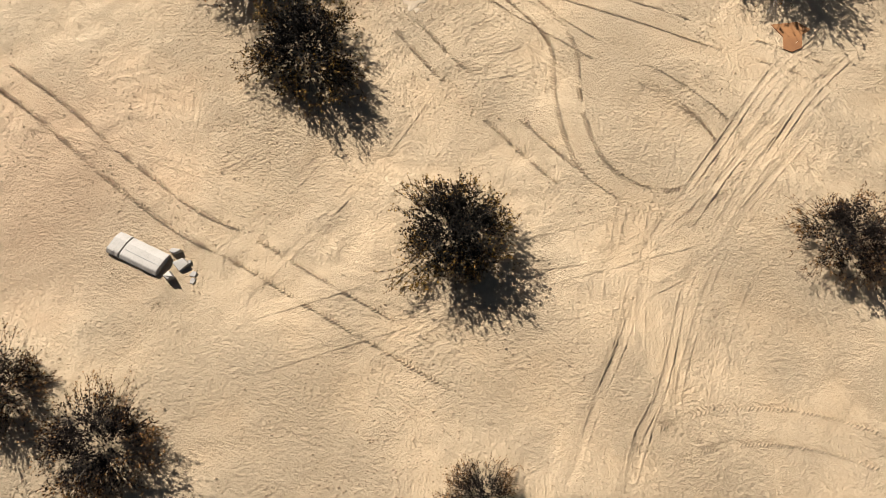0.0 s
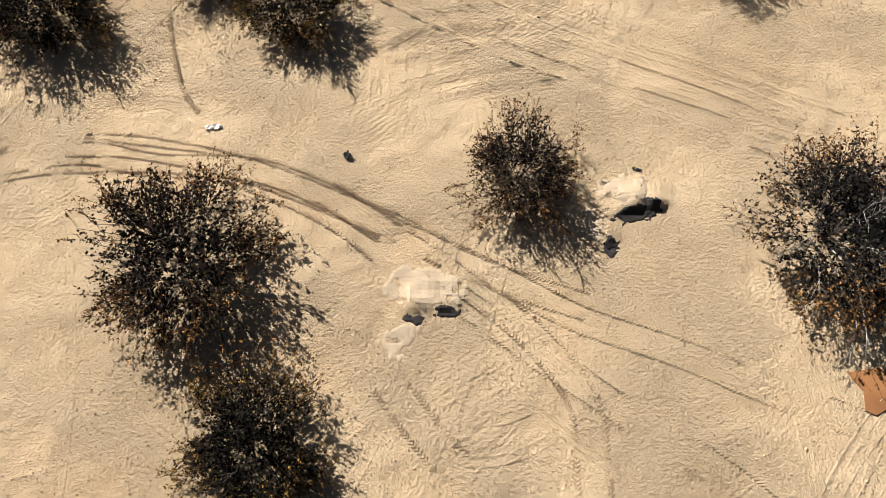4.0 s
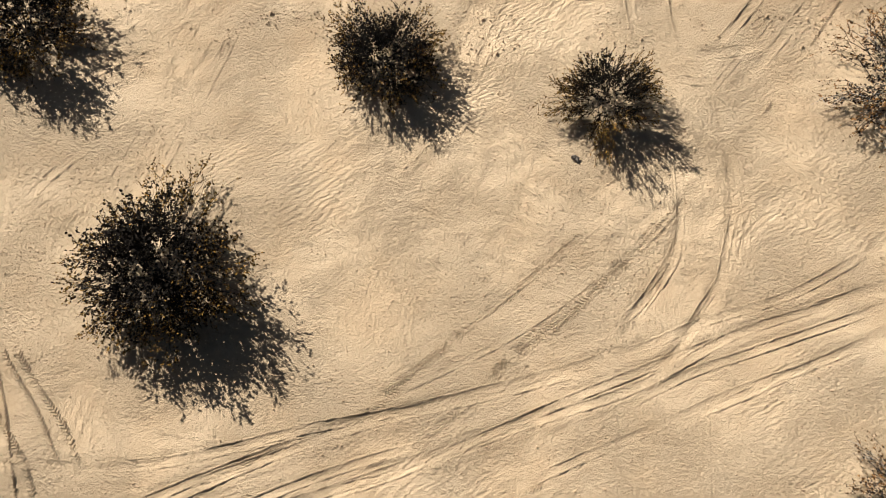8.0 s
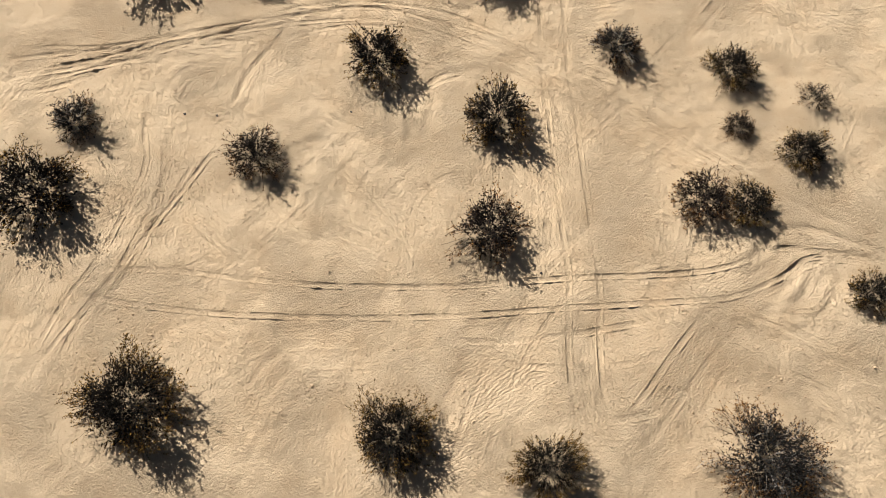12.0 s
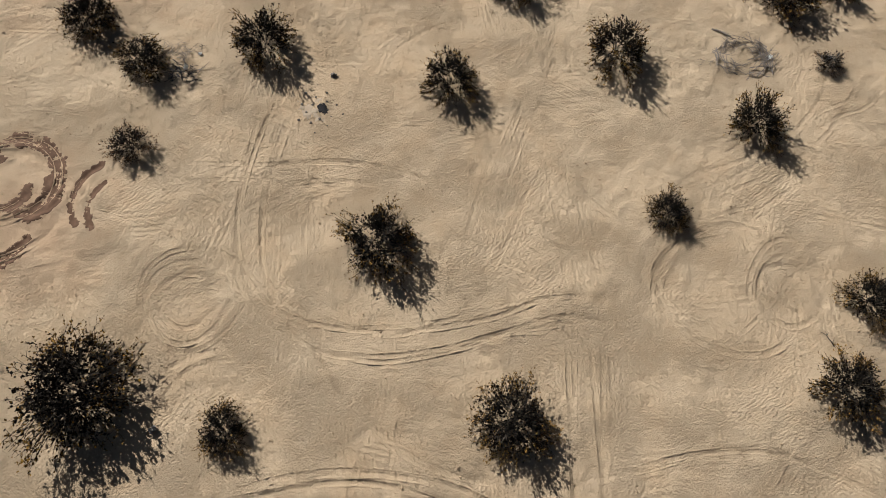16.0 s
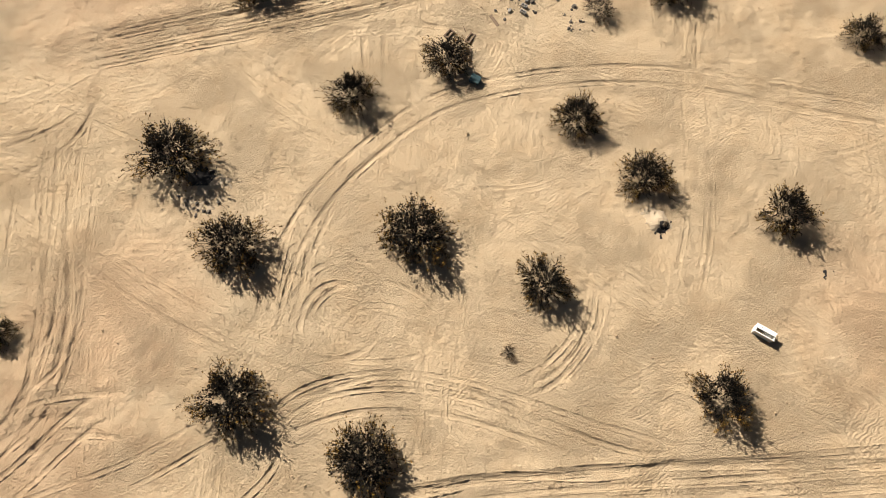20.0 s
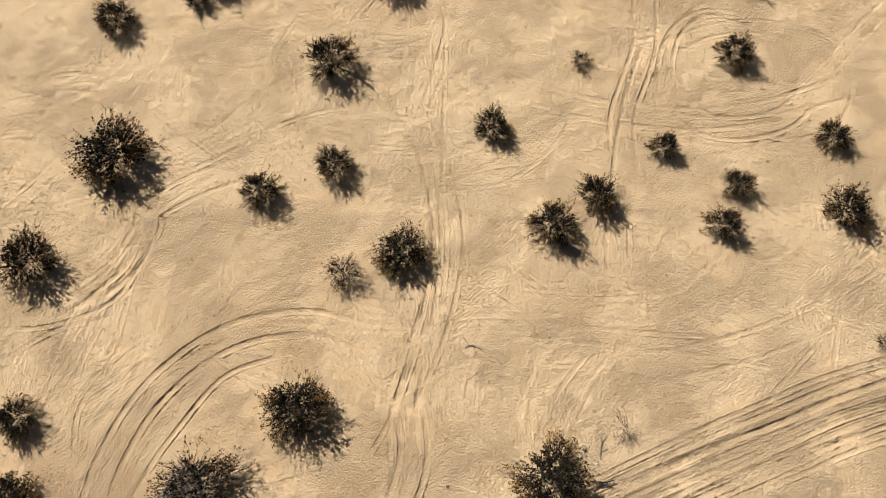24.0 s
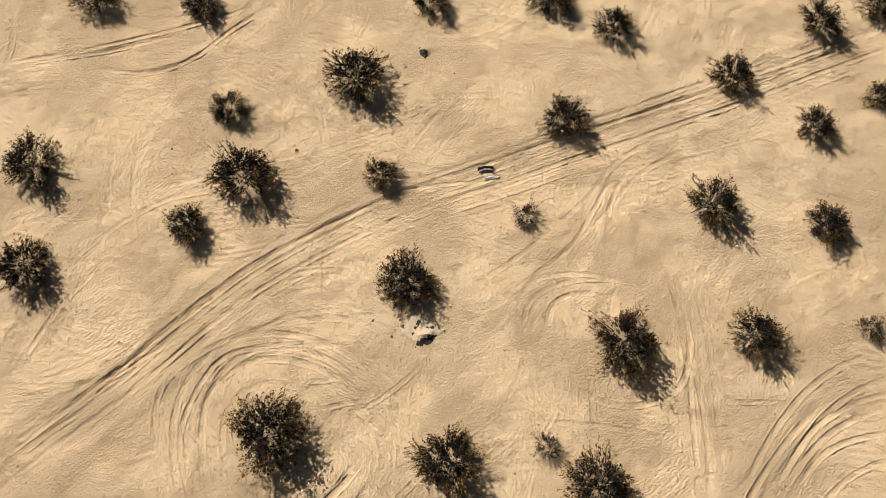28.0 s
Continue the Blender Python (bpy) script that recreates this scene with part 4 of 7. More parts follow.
ruts([(-5.7, 83.8), (-1.8, 83.4), (1.8, 83.9), (4.8, 84.5), (7.8, 84.5)], 0, 0.14, 0.03, 0)
ruts([(-14.6, 95.1), (-9.6, 95.0), (-4.6, 95.1), (-1.6, 94.8)], 0, 0.14, 0.02, 0)
ruts([(-15.4, 93.7), (-10.5, 94.0), (-5.9, 93.5), (-1.6, 92.9), (2.0, 91.9)], 0, 0.14, 0.02, 0)
ruts([(-7.8, 93.3), (-3.9, 93.6), (-0.6, 93.0), (3.6, 91.5)], 0, 0.14, 0.02, 0)
ruts([(9.0, 94.0), (9.5, 90.7), (10.0, 87.3), (10.1, 84.1), (9.9, 80.6), (9.2, 76.8)], 0, 0.14, 0.02, 0)
ruts([(8.3, 93.2), (8.2, 89.0), (8.5, 85.4)], 0, 0.14, 0.02, 0)
ruts([(4.9, 96.7), (3.7, 93.3), (2.9, 90.8), (2.2, 87.8)], 0, 0.14, 0.02, 0)
ruts([(8.3, 106.1), (7.3, 102.5), (6.4, 98.7), (5.1, 95.5)], 0, 0.14, 0.02, 0)
ruts([(9.8, 105.6), (8.5, 101.6), (7.4, 98.3)], 0, 0.14, 0.02, 0)
ruts([(4.2, 90.6), (6.7, 89.0), (8.1, 87.3)], 0, 0.14, 0.02, 0)
ruts([(23.4, 96.8), (24.8, 98.0), (26.7, 98.8), (28.6, 100.4)], 0, 0.14, 0.02, 0)
ruts([(24.0, 96.4), (25.7, 97.6), (27.7, 98.3), (29.5, 100.0)], 0, 0.14, 0.025, 0)
ruts([(28.5, 104.4), (28.2, 101.7), (28.5, 100.0)], 0, 0.14, 0.02, 0)
ruts([(15.5, 90.6), (18.3, 91.5), (21.6, 91.9), (24.7, 90.9), (26.8, 90.4)], 0, 0.14, 0.02, 0)
ruts([(10.1, 82.9), (13.4, 81.1), (16.1, 79.9), (18.6, 78.2)], 0, 0.14, 0.02, 1)
ruts([(-5.4, 83.5), (-4.1, 81.4), (-2.6, 80.0), (-0.6, 78.5), (1.6, 77.5), (3.5, 77.0)], 0, 0.1, 0.025, 1)
ruts([(-19.8, 93.2), (-17.4, 92.3), (-14.7, 91.2), (-12.3, 90.2)], 0, 0.1, 0.025, 1)

ruts([(13.2, 14.3), (9.3, 10.7), (6.8, 7.6)], 0, 0.14, 0.04, 0)
ruts([(13.0, 13.6), (9.9, 10.6), (7.5, 7.4)], 0, 0.14, 0.04, 0)
ruts([(12.0, 14.1), (8.6, 10.1), (7.1, 8.4)], 0, 0.14, 0.03, 0)
ruts([(12.1, 12.0), (8.7, 8.4), (8.1, 7.4)], 0, 0.14, 0.03, 0)
ruts([(5.1, 14.2), (6.9, 13.0), (8.2, 11.5), (8.3, 10.4), (7.7, 9.5), (6.8, 9.2), (5.6, 9.4), (4.9, 10.0)], 0, 0.1, 0.012, 1)
ruts([(-14.9, 21.9), (-13.9, 22.3), (-11.7, 23.0), (-9.3, 22.7), (-6.9, 22.3)], 0, 0.12, 0.04, 1)
ruts([(-14.6, 20.8), (-12.4, 21.6), (-9.9, 21.7), (-6.8, 21.4), (-3.3, 19.9), (-1.0, 18.1)], 0, 0.12, 0.035, 1)
ruts([(-13.8, 20.6), (-12.1, 20.3), (-9.5, 20.8), (-7.4, 21.5)], 0, 0.16, 0.04, 0)
ruts([(7.3, 39.4), (6.6, 35.0), (6.4, 32.3), (5.4, 29.6)], 0, 0.16, 0.03, 0)
ruts([(7.9, 39.4), (7.2, 33.9), (6.7, 31.4), (5.5, 29.1)], 0, 0.16, 0.03, 0)
ruts([(8.2, 37.2), (7.3, 31.0), (6.8, 28.6)], 0, 0.16, 0.025, 0)
ruts([(5.8, 35.0), (5.5, 32.4), (4.9, 30.7)], 0, 0.16, 0.025, 0)
ruts([(-2.2, 25.7), (-0.7, 26.7), (0.5, 27.7)], 0, 0.22, 0.04, 0)
ruts([(-1.7, 24.8), (0.5, 25.7), (2.0, 26.1), (3.5, 26.2)], 0, 0.22, 0.05, 0)
ruts([(-1.0, 24.4), (1.2, 25.1), (2.9, 25.5), (5.0, 25.5)], 0, 0.22, 0.05, 0)
ruts([(-0.4, 23.9), (1.6, 24.5), (3.4, 24.9), (5.2, 25.0)], 0, 0.22, 0.04, 0)
ruts([(-10.8, 33.1), (-10.8, 31.2), (-10.4, 28.8)], 0, 0.14, 0.02, 1)
ruts([(-9.9, 32.9), (-9.8, 31.2), (-9.6, 29.8)], 0, 0.14, 0.02, 1)
ruts([(-9.3, 29.8), (-8.8, 27.0), (-8.1, 24.8), (-7.4, 23.7)], 0, 0.12, 0.02, 1)
ruts([(-13.1, 47.4), (-12.3, 48.6), (-11.6, 49.4)], 0, 0.2, 0.04, 0)
ruts([(-12.6, 46.0), (-11.4, 47.8), (-9.9, 49.2)], 0, 0.2, 0.04, 0)
ruts([(-11.6, 45.7), (-10.4, 47.4), (-9.1, 49.0)], 0, 0.2, 0.035, 0)
ruts([(-8.5, 52.2), (-7.9, 53.7), (-6.8, 54.4)], 0, 0.2, 0.03, 0)
ruts([(-7.8, 50.9), (-6.9, 52.7), (-6.2, 54.2)], 0, 0.2, 0.03, 0)
ruts([(-0.8, 47.8), (-1.4, 46.3), (-1.5, 45.0)], 0, 0.16, 0.025, 0)
ruts([(0.1, 48.0), (-0.5, 45.9), (-0.7, 43.1)], 0, 0.16, 0.03, 0)
ruts([(9.7, 51.8), (9.7, 47.7), (9.2, 45.2), (8.4, 43.3)], 0, 0.14, 0.03, 0)
ruts([(9.7, 50.2), (9.8, 47.1), (9.3, 44.9), (7.9, 43.0), (6.9, 41.7)], 0, 0.14, 0.04, 0)
ruts([(8.0, 46.4), (7.5, 44.7), (6.6, 43.5), (5.6, 42.3)], 0, 0.14, 0.05, 0)
ruts([(1.9, 41.4), (4.1, 43.3), (6.9, 45.2), (9.5, 48.1)], 0, 0.13, 0.025, 1)
ruts([(-1.1, 40.9), (1.7, 43.0), (4.3, 45.1), (6.2, 46.8)], 0, 0.13, 0.02, 1)
ruts([(14.7, 54.3), (12.4, 51.3), (11.2, 49.8)], 0, 0.13, 0.025, 1)
ruts([(12.7, 54.3), (10.6, 51.8), (8.3, 49.2)], 0, 0.13, 0.03, 0)
ruts([(7.5, 53.0), (8.7, 52.1), (10.7, 52.3), (12.7, 52.7)], 0, 0.2, 0.03, 0)
ruts([(7.4, 52.1), (8.8, 51.1), (10.9, 51.1)], 0, 0.2, 0.03, 0)
ruts([(2.3, 49.7), (3.1, 51.7), (4.2, 54.0)], 0, 0.16, 0.02, 0)
ruts([(-19.0, 54.9), (-16.2, 59.6), (-13.8, 63.8), (-12.3, 67.4)], 0, 0.16, 0.035, 0)
ruts([(-17.8, 56.0), (-15.1, 61.2), (-12.8, 65.2), (-11.1, 68.2)], 0, 0.16, 0.035, 0)
ruts([(-16.3, 57.4), (-14.4, 62.5), (-14.3, 66.0), (-14.8, 68.6)], 0, 0.14, 0.025, 1)
ruts([(11.0, 67.8), (15.1, 65.1), (19.0, 62.6), (21.4, 60.5)], 0, 0.14, 0.03, 1)
ruts([(12.2, 59.1), (16.2, 56.0), (21.2, 53.4)], 1.3, 0.14, 0.03, 1)
ruts([(15.0, 57.8), (18.9, 56.0), (21.5, 54.5)], 0, 0.16, 0.04, 0)
ruts([(1.1, 56.2), (4.3, 56.0), (8.3, 56.4), (12.4, 57.1)], 0, 0.18, 0.035, 0)
ruts([(2.2, 55.4), (5.8, 54.7), (9.5, 54.7), (12.1, 55.2)], 0, 0.18, 0.03, 0)
ruts([(-8.6, 53.6), (-7.7, 55.0), (-6.8, 55.8)], 0, 0.2, 0.04, 0)
ruts([(-7.8, 53.0), (-6.6, 54.4), (-5.7, 55.2)], 0, 0.2, 0.035, 0)
ruts([(-10.0, 54.7), (-8.9, 56.1), (-7.1, 56.7)], 0, 0.2, 0.03, 0)
ruts([(-3.9, 63.0), (-2.9, 65.4), (-1.4, 66.9)], 0, 0.2, 0.03, 0)
ruts([(-2.8, 62.3), (-1.4, 64.7), (0.1, 66.1)], 0, 0.2, 0.03, 0)
ruts([(-5.5, 61.3), (-5.2, 64.4), (-3.5, 66.9)], 0, 0.2, 0.03, 0)
ruts([(-0.5, 62.6), (0.1, 64.3), (1.6, 65.4), (3.6, 65.5)], 0, 0.18, 0.03, 0)
ruts([(9.1, 44.0), (9.6, 45.9), (9.6, 47.7), (9.4, 50.2)], 0.55, 0.14, 0.03, 0)
ruts([(18.0, 58.1), (19.9, 57.7), (21.1, 59.3)], 0, 0.25, 0.07, 0)
ruts([(18.4, 57.1), (20.2, 57.1), (21.8, 58.9)], 0, 0.25, 0.06, 0)
ruts([(-21.4, 73.9), (-14.5, 75.7), (-8.7, 76.6), (-4.2, 77.2), (-0.6, 76.8), (4.7, 74.9), (8.9, 72.5), (12.9, 70.2), (15.3, 68.4)], 0, 0.16, 0.04, 0)
ruts([(-21.3, 73.2), (-15.8, 74.7), (-10.1, 75.8), (-4.2, 76.3), (0.3, 75.7), (4.6, 73.7), (8.7, 71.1), (11.2, 68.7)], 0, 0.16, 0.04, 0)
ruts([(-13.0, 75.8), (-8.7, 76.8), (-4.2, 77.6), (0.6, 77.1), (4.7, 75.5), (9.3, 73.4), (14.3, 70.5)], 0, 0.16, 0.03, 0)
ruts([(7.9, 84.7), (7.5, 76.0), (7.3, 70.3), (7.6, 68.2)], 0, 0.16, 0.04, 0)
ruts([(9.1, 83.6), (9.0, 76.0), (8.9, 71.7), (9.5, 68.2)], 0, 0.16, 0.04, 0)
ruts([(9.5, 96.0), (10.2, 88.0), (10.0, 81.8)], 0, 0.14, 0.02, 0)
ruts([(7.4, 97.4), (8.0, 90.0), (8.1, 85.4)], 0, 0.14, 0.02, 0)
ruts([(-9.5, 98.8), (-10.2, 93.7), (-10.0, 89.6), (-8.6, 86.8), (-5.9, 85.3), (-1.3, 84.7), (3.6, 85.3), (7.0, 86.4), (10.3, 86.5)], 0, 0.16, 0.04, 0)
ruts([(-7.7, 98.8), (-8.8, 93.7), (-8.6, 89.1), (-7.2, 85.3), (-4.5, 83.5), (0.4, 83.6), (4.6, 84.6), (7.9, 85.4), (10.2, 85.0)], 0, 0.16, 0.04, 0)
ruts([(-8.5, 94.9), (-4.2, 95.0), (0.4, 93.9), (5.6, 90.9)], 0, 0.16, 0.03, 0)
ruts([(-8.4, 93.4), (-3.1, 93.6), (2.2, 91.8)], 0, 0.16, 0.03, 0)
ruts([(-5.3, 83.7), (-3.8, 81.4), (-1.2, 78.9), (1.8, 77.4), (3.9, 76.9)], 0, 0.13, 0.03, 1)
ruts([(7.8, 77.0), (10.9, 77.4), (14.1, 78.1), (17.1, 78.2), (20.0, 77.4), (22.7, 75.6), (24.4, 75.0)], 0, 0.13, 0.03, 1)
ruts([(-7.4, 75.7), (-7.2, 73.4), (-7.1, 71.4)], 0, 0.16, 0.03, 0)
ruts([(-8.8, 75.1), (-9.1, 73.4), (-9.2, 71.5)], 0, 0.16, 0.03, 0)
ruts([(-10.2, 74.0), (-10.4, 72.3), (-10.7, 70.7)], 0, 0.16, 0.03, 0)
ruts([(-14.8, 68.7), (-14.0, 70.7), (-12.8, 73.8)], 0, 0.16, 0.03, 0)
ruts([(-8.3, 75.4), (-8.4, 73.4), (-8.2, 71.7)], 0, 0.14, 0.02, 0)
ruts([(21.4, 86.9), (21.4, 87.9), (20.8, 88.6), (20.0, 88.5), (19.2, 87.9), (18.7, 86.8), (18.9, 85.8), (19.5, 85.3), (20.3, 85.3), (21.1, 86.0)], 0, 0.16, 0.03, 0)
ruts([(22.4, 87.7), (22.0, 88.9), (21.1, 89.6), (19.9, 89.4), (18.9, 88.4), (18.2, 87.0), (18.1, 85.5), (18.7, 84.4), (19.6, 83.9), (20.8, 84.3)], 0, 0.16, 0.03, 0)
ruts([(16.5, 89.1), (15.8, 89.5), (15.1, 89.5), (14.3, 89.1), (13.6, 88.4), (13.1, 87.5), (12.8, 86.5), (12.8, 85.4), (13.1, 84.5), (13.6, 83.9)], 0, 0.16, 0.03, 0)
ruts([(15.3, 88.7), (14.7, 88.7), (14.2, 88.4), (13.7, 87.9), (13.4, 87.2), (13.2, 86.4), (13.2, 85.7), (13.3, 85.0), (13.6, 84.5), (14.1, 84.3)], 0, 0.14, 0.02, 0)
ruts([(-0.2, 70.7), (1.7, 72.4), (3.7, 72.8)], 0, 0.16, 0.04, 0)
ruts([(-0.6, 70.2), (1.4, 71.7), (3.3, 71.9)], 0, 0.16, 0.04, 0)
ruts([(-1.7, 70.1), (-1.4, 68.4)], 0, 0.16, 0.03, 0)
ruts([(-0.3, 70.1), (-0.1, 68.4)], 0, 0.16, 0.03, 0)
ruts([(3.4, 86.6), (5.6, 90.9), (7.3, 95.1)], 0, 0.14, 0.02, 0)
ruts([(4.7, 94.3), (3.2, 90.5), (2.5, 87.0)], 0, 0.14, 0.02, 0)
ruts([(-13.4, 80.5), (-12.6, 82.2), (-10.9, 83.2), (-8.3, 83.4)], 0, 0.16, 0.03, 0)
ruts([(-12.9, 79.6), (-11.6, 81.5), (-9.5, 82.3)], 0, 0.16, 0.03, 0)
ruts([(11.6, 83.2), (16.6, 83.8), (22.7, 89.4)], 0, 0.14, 0.02, 0)
ruts([(16.5, 94.1), (19.7, 91.9), (24.7, 90.6), (28.4, 89.7)], 0, 0.16, 0.03, 0)
ruts([(17.5, 95.8), (21.5, 92.3), (26.3, 90.1)], 0, 0.14, 0.02, 0)
ruts([(-17.5, 88.5), (-15.4, 92.9), (-11.4, 95.0), (-8.5, 94.9)], 0, 0.14, 0.02, 0)
ruts([(-17.1, 90.5), (-15.8, 93.8), (-12.9, 95.9)], 0, 0.14, 0.02, 0)
ruts([(-22.0, 135.0), (-20.9, 127.1), (-20.6, 121.6), (-20.3, 117.2)], 0, 0.2, 0.055, 0)
ruts([(-20.4, 134.1), (-19.8, 126.4), (-18.9, 121.6), (-19.2, 117.8)], 0, 0.2, 0.055, 0)
ruts([(-22.7, 135.8), (-22.2, 129.8), (-22.0, 126.4)], 0, 0.16, 0.04, 0)
ruts([(-23.7, 131.3), (-23.3, 126.4), (-23.0, 123.0)], 0, 0.16, 0.04, 0)
ruts([(-20.2, 137.1), (-19.9, 129.7), (-18.5, 123.6)], 0, 0.16, 0.03, 0)
ruts([(-21.5, 116.1), (-20.0, 117.1), (-17.3, 117.4), (-15.2, 117.3)], 0, 0.2, 0.055, 0)
ruts([(-21.2, 114.6), (-19.7, 115.9), (-16.8, 116.1)], 0, 0.2, 0.055, 0)
ruts([(-19.6, 114.2), (-18.1, 115.0), (-15.4, 115.0), (-13.8, 114.2)], 0, 0.16, 0.04, 0)
ruts([(-21.9, 117.6), (-20.0, 120.0), (-19.0, 122.9)], 0, 0.16, 0.04, 0)
ruts([(-21.0, 116.4), (-18.8, 119.0), (-17.6, 122.2)], 0, 0.16, 0.04, 0)
ruts([(-24.7, 129.8), (-19.6, 126.4), (-13.4, 122.0), (-7.5, 118.8), (-3.1, 117.2)], 0, 0.16, 0.03, 0)
ruts([(-24.4, 128.5), (-19.4, 125.3), (-13.6, 121.2), (-9.3, 118.9)], 0, 0.16, 0.03, 0)
ruts([(-5.7, 120.0), (-5.2, 122.0), (-3.6, 123.1), (-1.0, 123.2), (1.2, 121.9), (1.8, 119.9)], 0, 0.16, 0.04, 0)
ruts([(-4.2, 121.0), (-2.6, 121.9), (-0.4, 121.6), (0.1, 119.9)], 0, 0.16, 0.04, 0)
ruts([(-5.3, 119.1), (-2.2, 118.7), (0.5, 119.0), (2.1, 120.2)], 0, 0.16, 0.03, 0)
ruts([(10.9, 123.7), (10.0, 120.4), (7.9, 117.9), (5.4, 116.8)], 0, 0.16, 0.04, 0)
ruts([(10.5, 124.1), (9.5, 120.7), (7.6, 118.5), (5.4, 117.4)], 0, 0.16, 0.04, 0)
ruts([(11.3, 123.0), (10.5, 120.1), (8.8, 117.9), (6.6, 116.6)], 0, 0.16, 0.03, 0)
ruts([(8.6, 119.8), (7.3, 118.6), (5.1, 118.1)], 0, 0.16, 0.03, 0)
ruts([(-7.0, 116.4), (-4.3, 117.2), (-1.3, 117.9), (2.4, 117.3), (6.8, 115.6), (11.1, 113.9), (14.0, 113.6)], 0, 0.16, 0.04, 0)
ruts([(-6.6, 114.9), (-3.6, 115.9), (-0.7, 116.1), (3.2, 115.5), (8.1, 113.7)], 0, 0.16, 0.04, 0)
ruts([(2.4, 117.1), (2.0, 114.5), (1.7, 112.3)], 0, 0.14, 0.02, 0)
ruts([(3.3, 123.2), (2.8, 119.9), (2.4, 117.1)], 0, 0.14, 0.02, 0)
ruts([(1.2, 120.6), (0.5, 115.1), (-0.1, 112.1)], 0, 0.14, 0.02, 0)
ruts([(12.4, 137.8), (17.6, 137.7), (24.7, 136.2), (30.3, 134.4)], 0, 0.16, 0.03, 0)
ruts([(10.1, 136.3), (15.6, 136.4), (20.9, 135.2), (26.0, 133.8), (29.9, 133.1)], 0, 0.16, 0.03, 0)
ruts([(17.1, 134.2), (16.1, 126.4), (14.9, 122.3)], 0, 0.14, 0.02, 0)
ruts([(18.8, 132.9), (17.3, 125.7), (16.1, 122.2)], 0, 0.14, 0.02, 0)
ruts([(14.8, 125.7), (15.1, 123.6), (14.5, 121.6)], 0, 0.14, 0.02, 0)
ruts([(-9.7, 129.9), (-7.7, 130.6), (-4.9, 130.4)], 0, 0.16, 0.03, 0)
ruts([(-3.5, 129.0), (-2.5, 129.8), (-0.8, 129.7)], 0, 0.16, 0.03, 0)
ruts([(-5.3, 125.0), (-4.8, 127.6), (-2.9, 130.2)], 0, 0.16, 0.03, 0)
ruts([(-6.1, 122.0), (-5.8, 125.4), (-4.5, 128.7)], 0, 0.16, 0.04, 0)
ruts([(-7.7, 121.4), (-7.3, 124.7), (-6.8, 127.2)], 0, 0.16, 0.04, 0)
ruts([(-17.1, 135.7), (-14.4, 137.4), (-11.2, 138.2)], 0, 0.16, 0.03, 0)
ruts([(-18.5, 133.7), (-16.6, 134.9), (-12.7, 134.8), (-7.1, 132.2)], 0, 0.16, 0.03, 0)
ruts([(-12.0, 138.7), (-7.3, 135.1), (-5.8, 133.6)], 0, 0.16, 0.03, 0)
ruts([(16.9, 113.7), (21.5, 114.4), (24.9, 114.7)], 0, 0.16, 0.03, 0)
ruts([(-3.2, 141.3), (-2.9, 138.5), (-2.5, 136.7)], 0, 0.16, 0.03, 0)
ruts([(-1.6, 141.5), (-1.5, 138.5), (-1.2, 136.7)], 0, 0.16, 0.03, 0)
ruts([(-25.5, 133.0), (-23.2, 133.7), (-22.0, 135.0)], 0, 0.16, 0.04, 0)
ruts([(-25.2, 131.8), (-23.1, 131.9), (-21.7, 133.3)], 0, 0.16, 0.04, 0)
ruts([(-25.0, 131.0), (-22.5, 130.5), (-21.8, 132.1)], 0, 0.16, 0.04, 0)
ruts([(-14.4, 163.9), (-14.5, 162.1), (-15.9, 159.4), (-18.8, 158.0), (-21.8, 157.7)], 0, 0.16, 0.04, 0)
ruts([(-15.2, 162.8), (-16.2, 160.8), (-17.5, 159.3), (-18.9, 158.5)], 0, 0.16, 0.04, 0)
ruts([(-11.1, 167.1), (-13.9, 164.9), (-14.5, 163.1)], 0, 0.16, 0.03, 0)
ruts([(-13.8, 166.8), (-15.1, 164.2)], 0, 0.16, 0.03, 0)
ruts([(-15.6, 162.5), (-16.8, 160.8), (-18.5, 159.5)], 0, 0.16, 0.04, 0)
ruts([(-0.3, 171.7), (1.1, 168.9), (1.9, 163.6), (1.5, 159.1), (0.4, 155.3), (-0.4, 152.4), (-0.3, 148.8)], 0, 0.16, 0.04, 0)
ruts([(3.1, 180.2), (2.6, 167.3), (2.7, 161.8), (2.0, 156.9), (1.0, 153.8), (1.2, 149.6)], 0, 0.16, 0.03, 0)
ruts([(3.7, 164.3), (3.8, 161.4), (3.4, 158.1)], 0, 0.16, 0.03, 0)
ruts([(-2.7, 149.1), (-0.4, 152.7), (1.4, 157.5)], 0, 0.16, 0.03, 0)
ruts([(0.8, 171.3), (2.1, 167.3), (2.4, 161.8), (1.7, 156.9)], 0, 0.16, 0.03, 0)
ruts([(6.9, 173.8), (11.1, 172.0), (17.4, 170.9), (22.8, 170.8), (30.9, 172.5)], 0, 0.16, 0.03, 0)
ruts([(17.1, 176.3), (20.4, 177.8), (24.2, 178.2), (27.8, 177.0), (29.9, 175.2)], 0, 0.16, 0.04, 0)
ruts([(17.7, 175.4), (20.6, 176.9), (24.0, 177.1), (26.8, 175.9)], 0, 0.16, 0.04, 0)
ruts([(16.1, 180.0), (15.1, 175.4), (13.3, 168.7), (12.4, 159.9)], 0, 0.14, 0.02, 0)
ruts([(6.2, 159.7), (10.9, 159.3), (15.7, 159.6)], 0, 0.14, 0.02, 0)
ruts([(7.5, 156.8), (15.2, 155.9), (21.1, 154.7)], 0, 0.16, 0.03, 0)
ruts([(7.9, 157.7), (13.8, 157.0), (19.3, 156.6)], 0, 0.16, 0.03, 0)
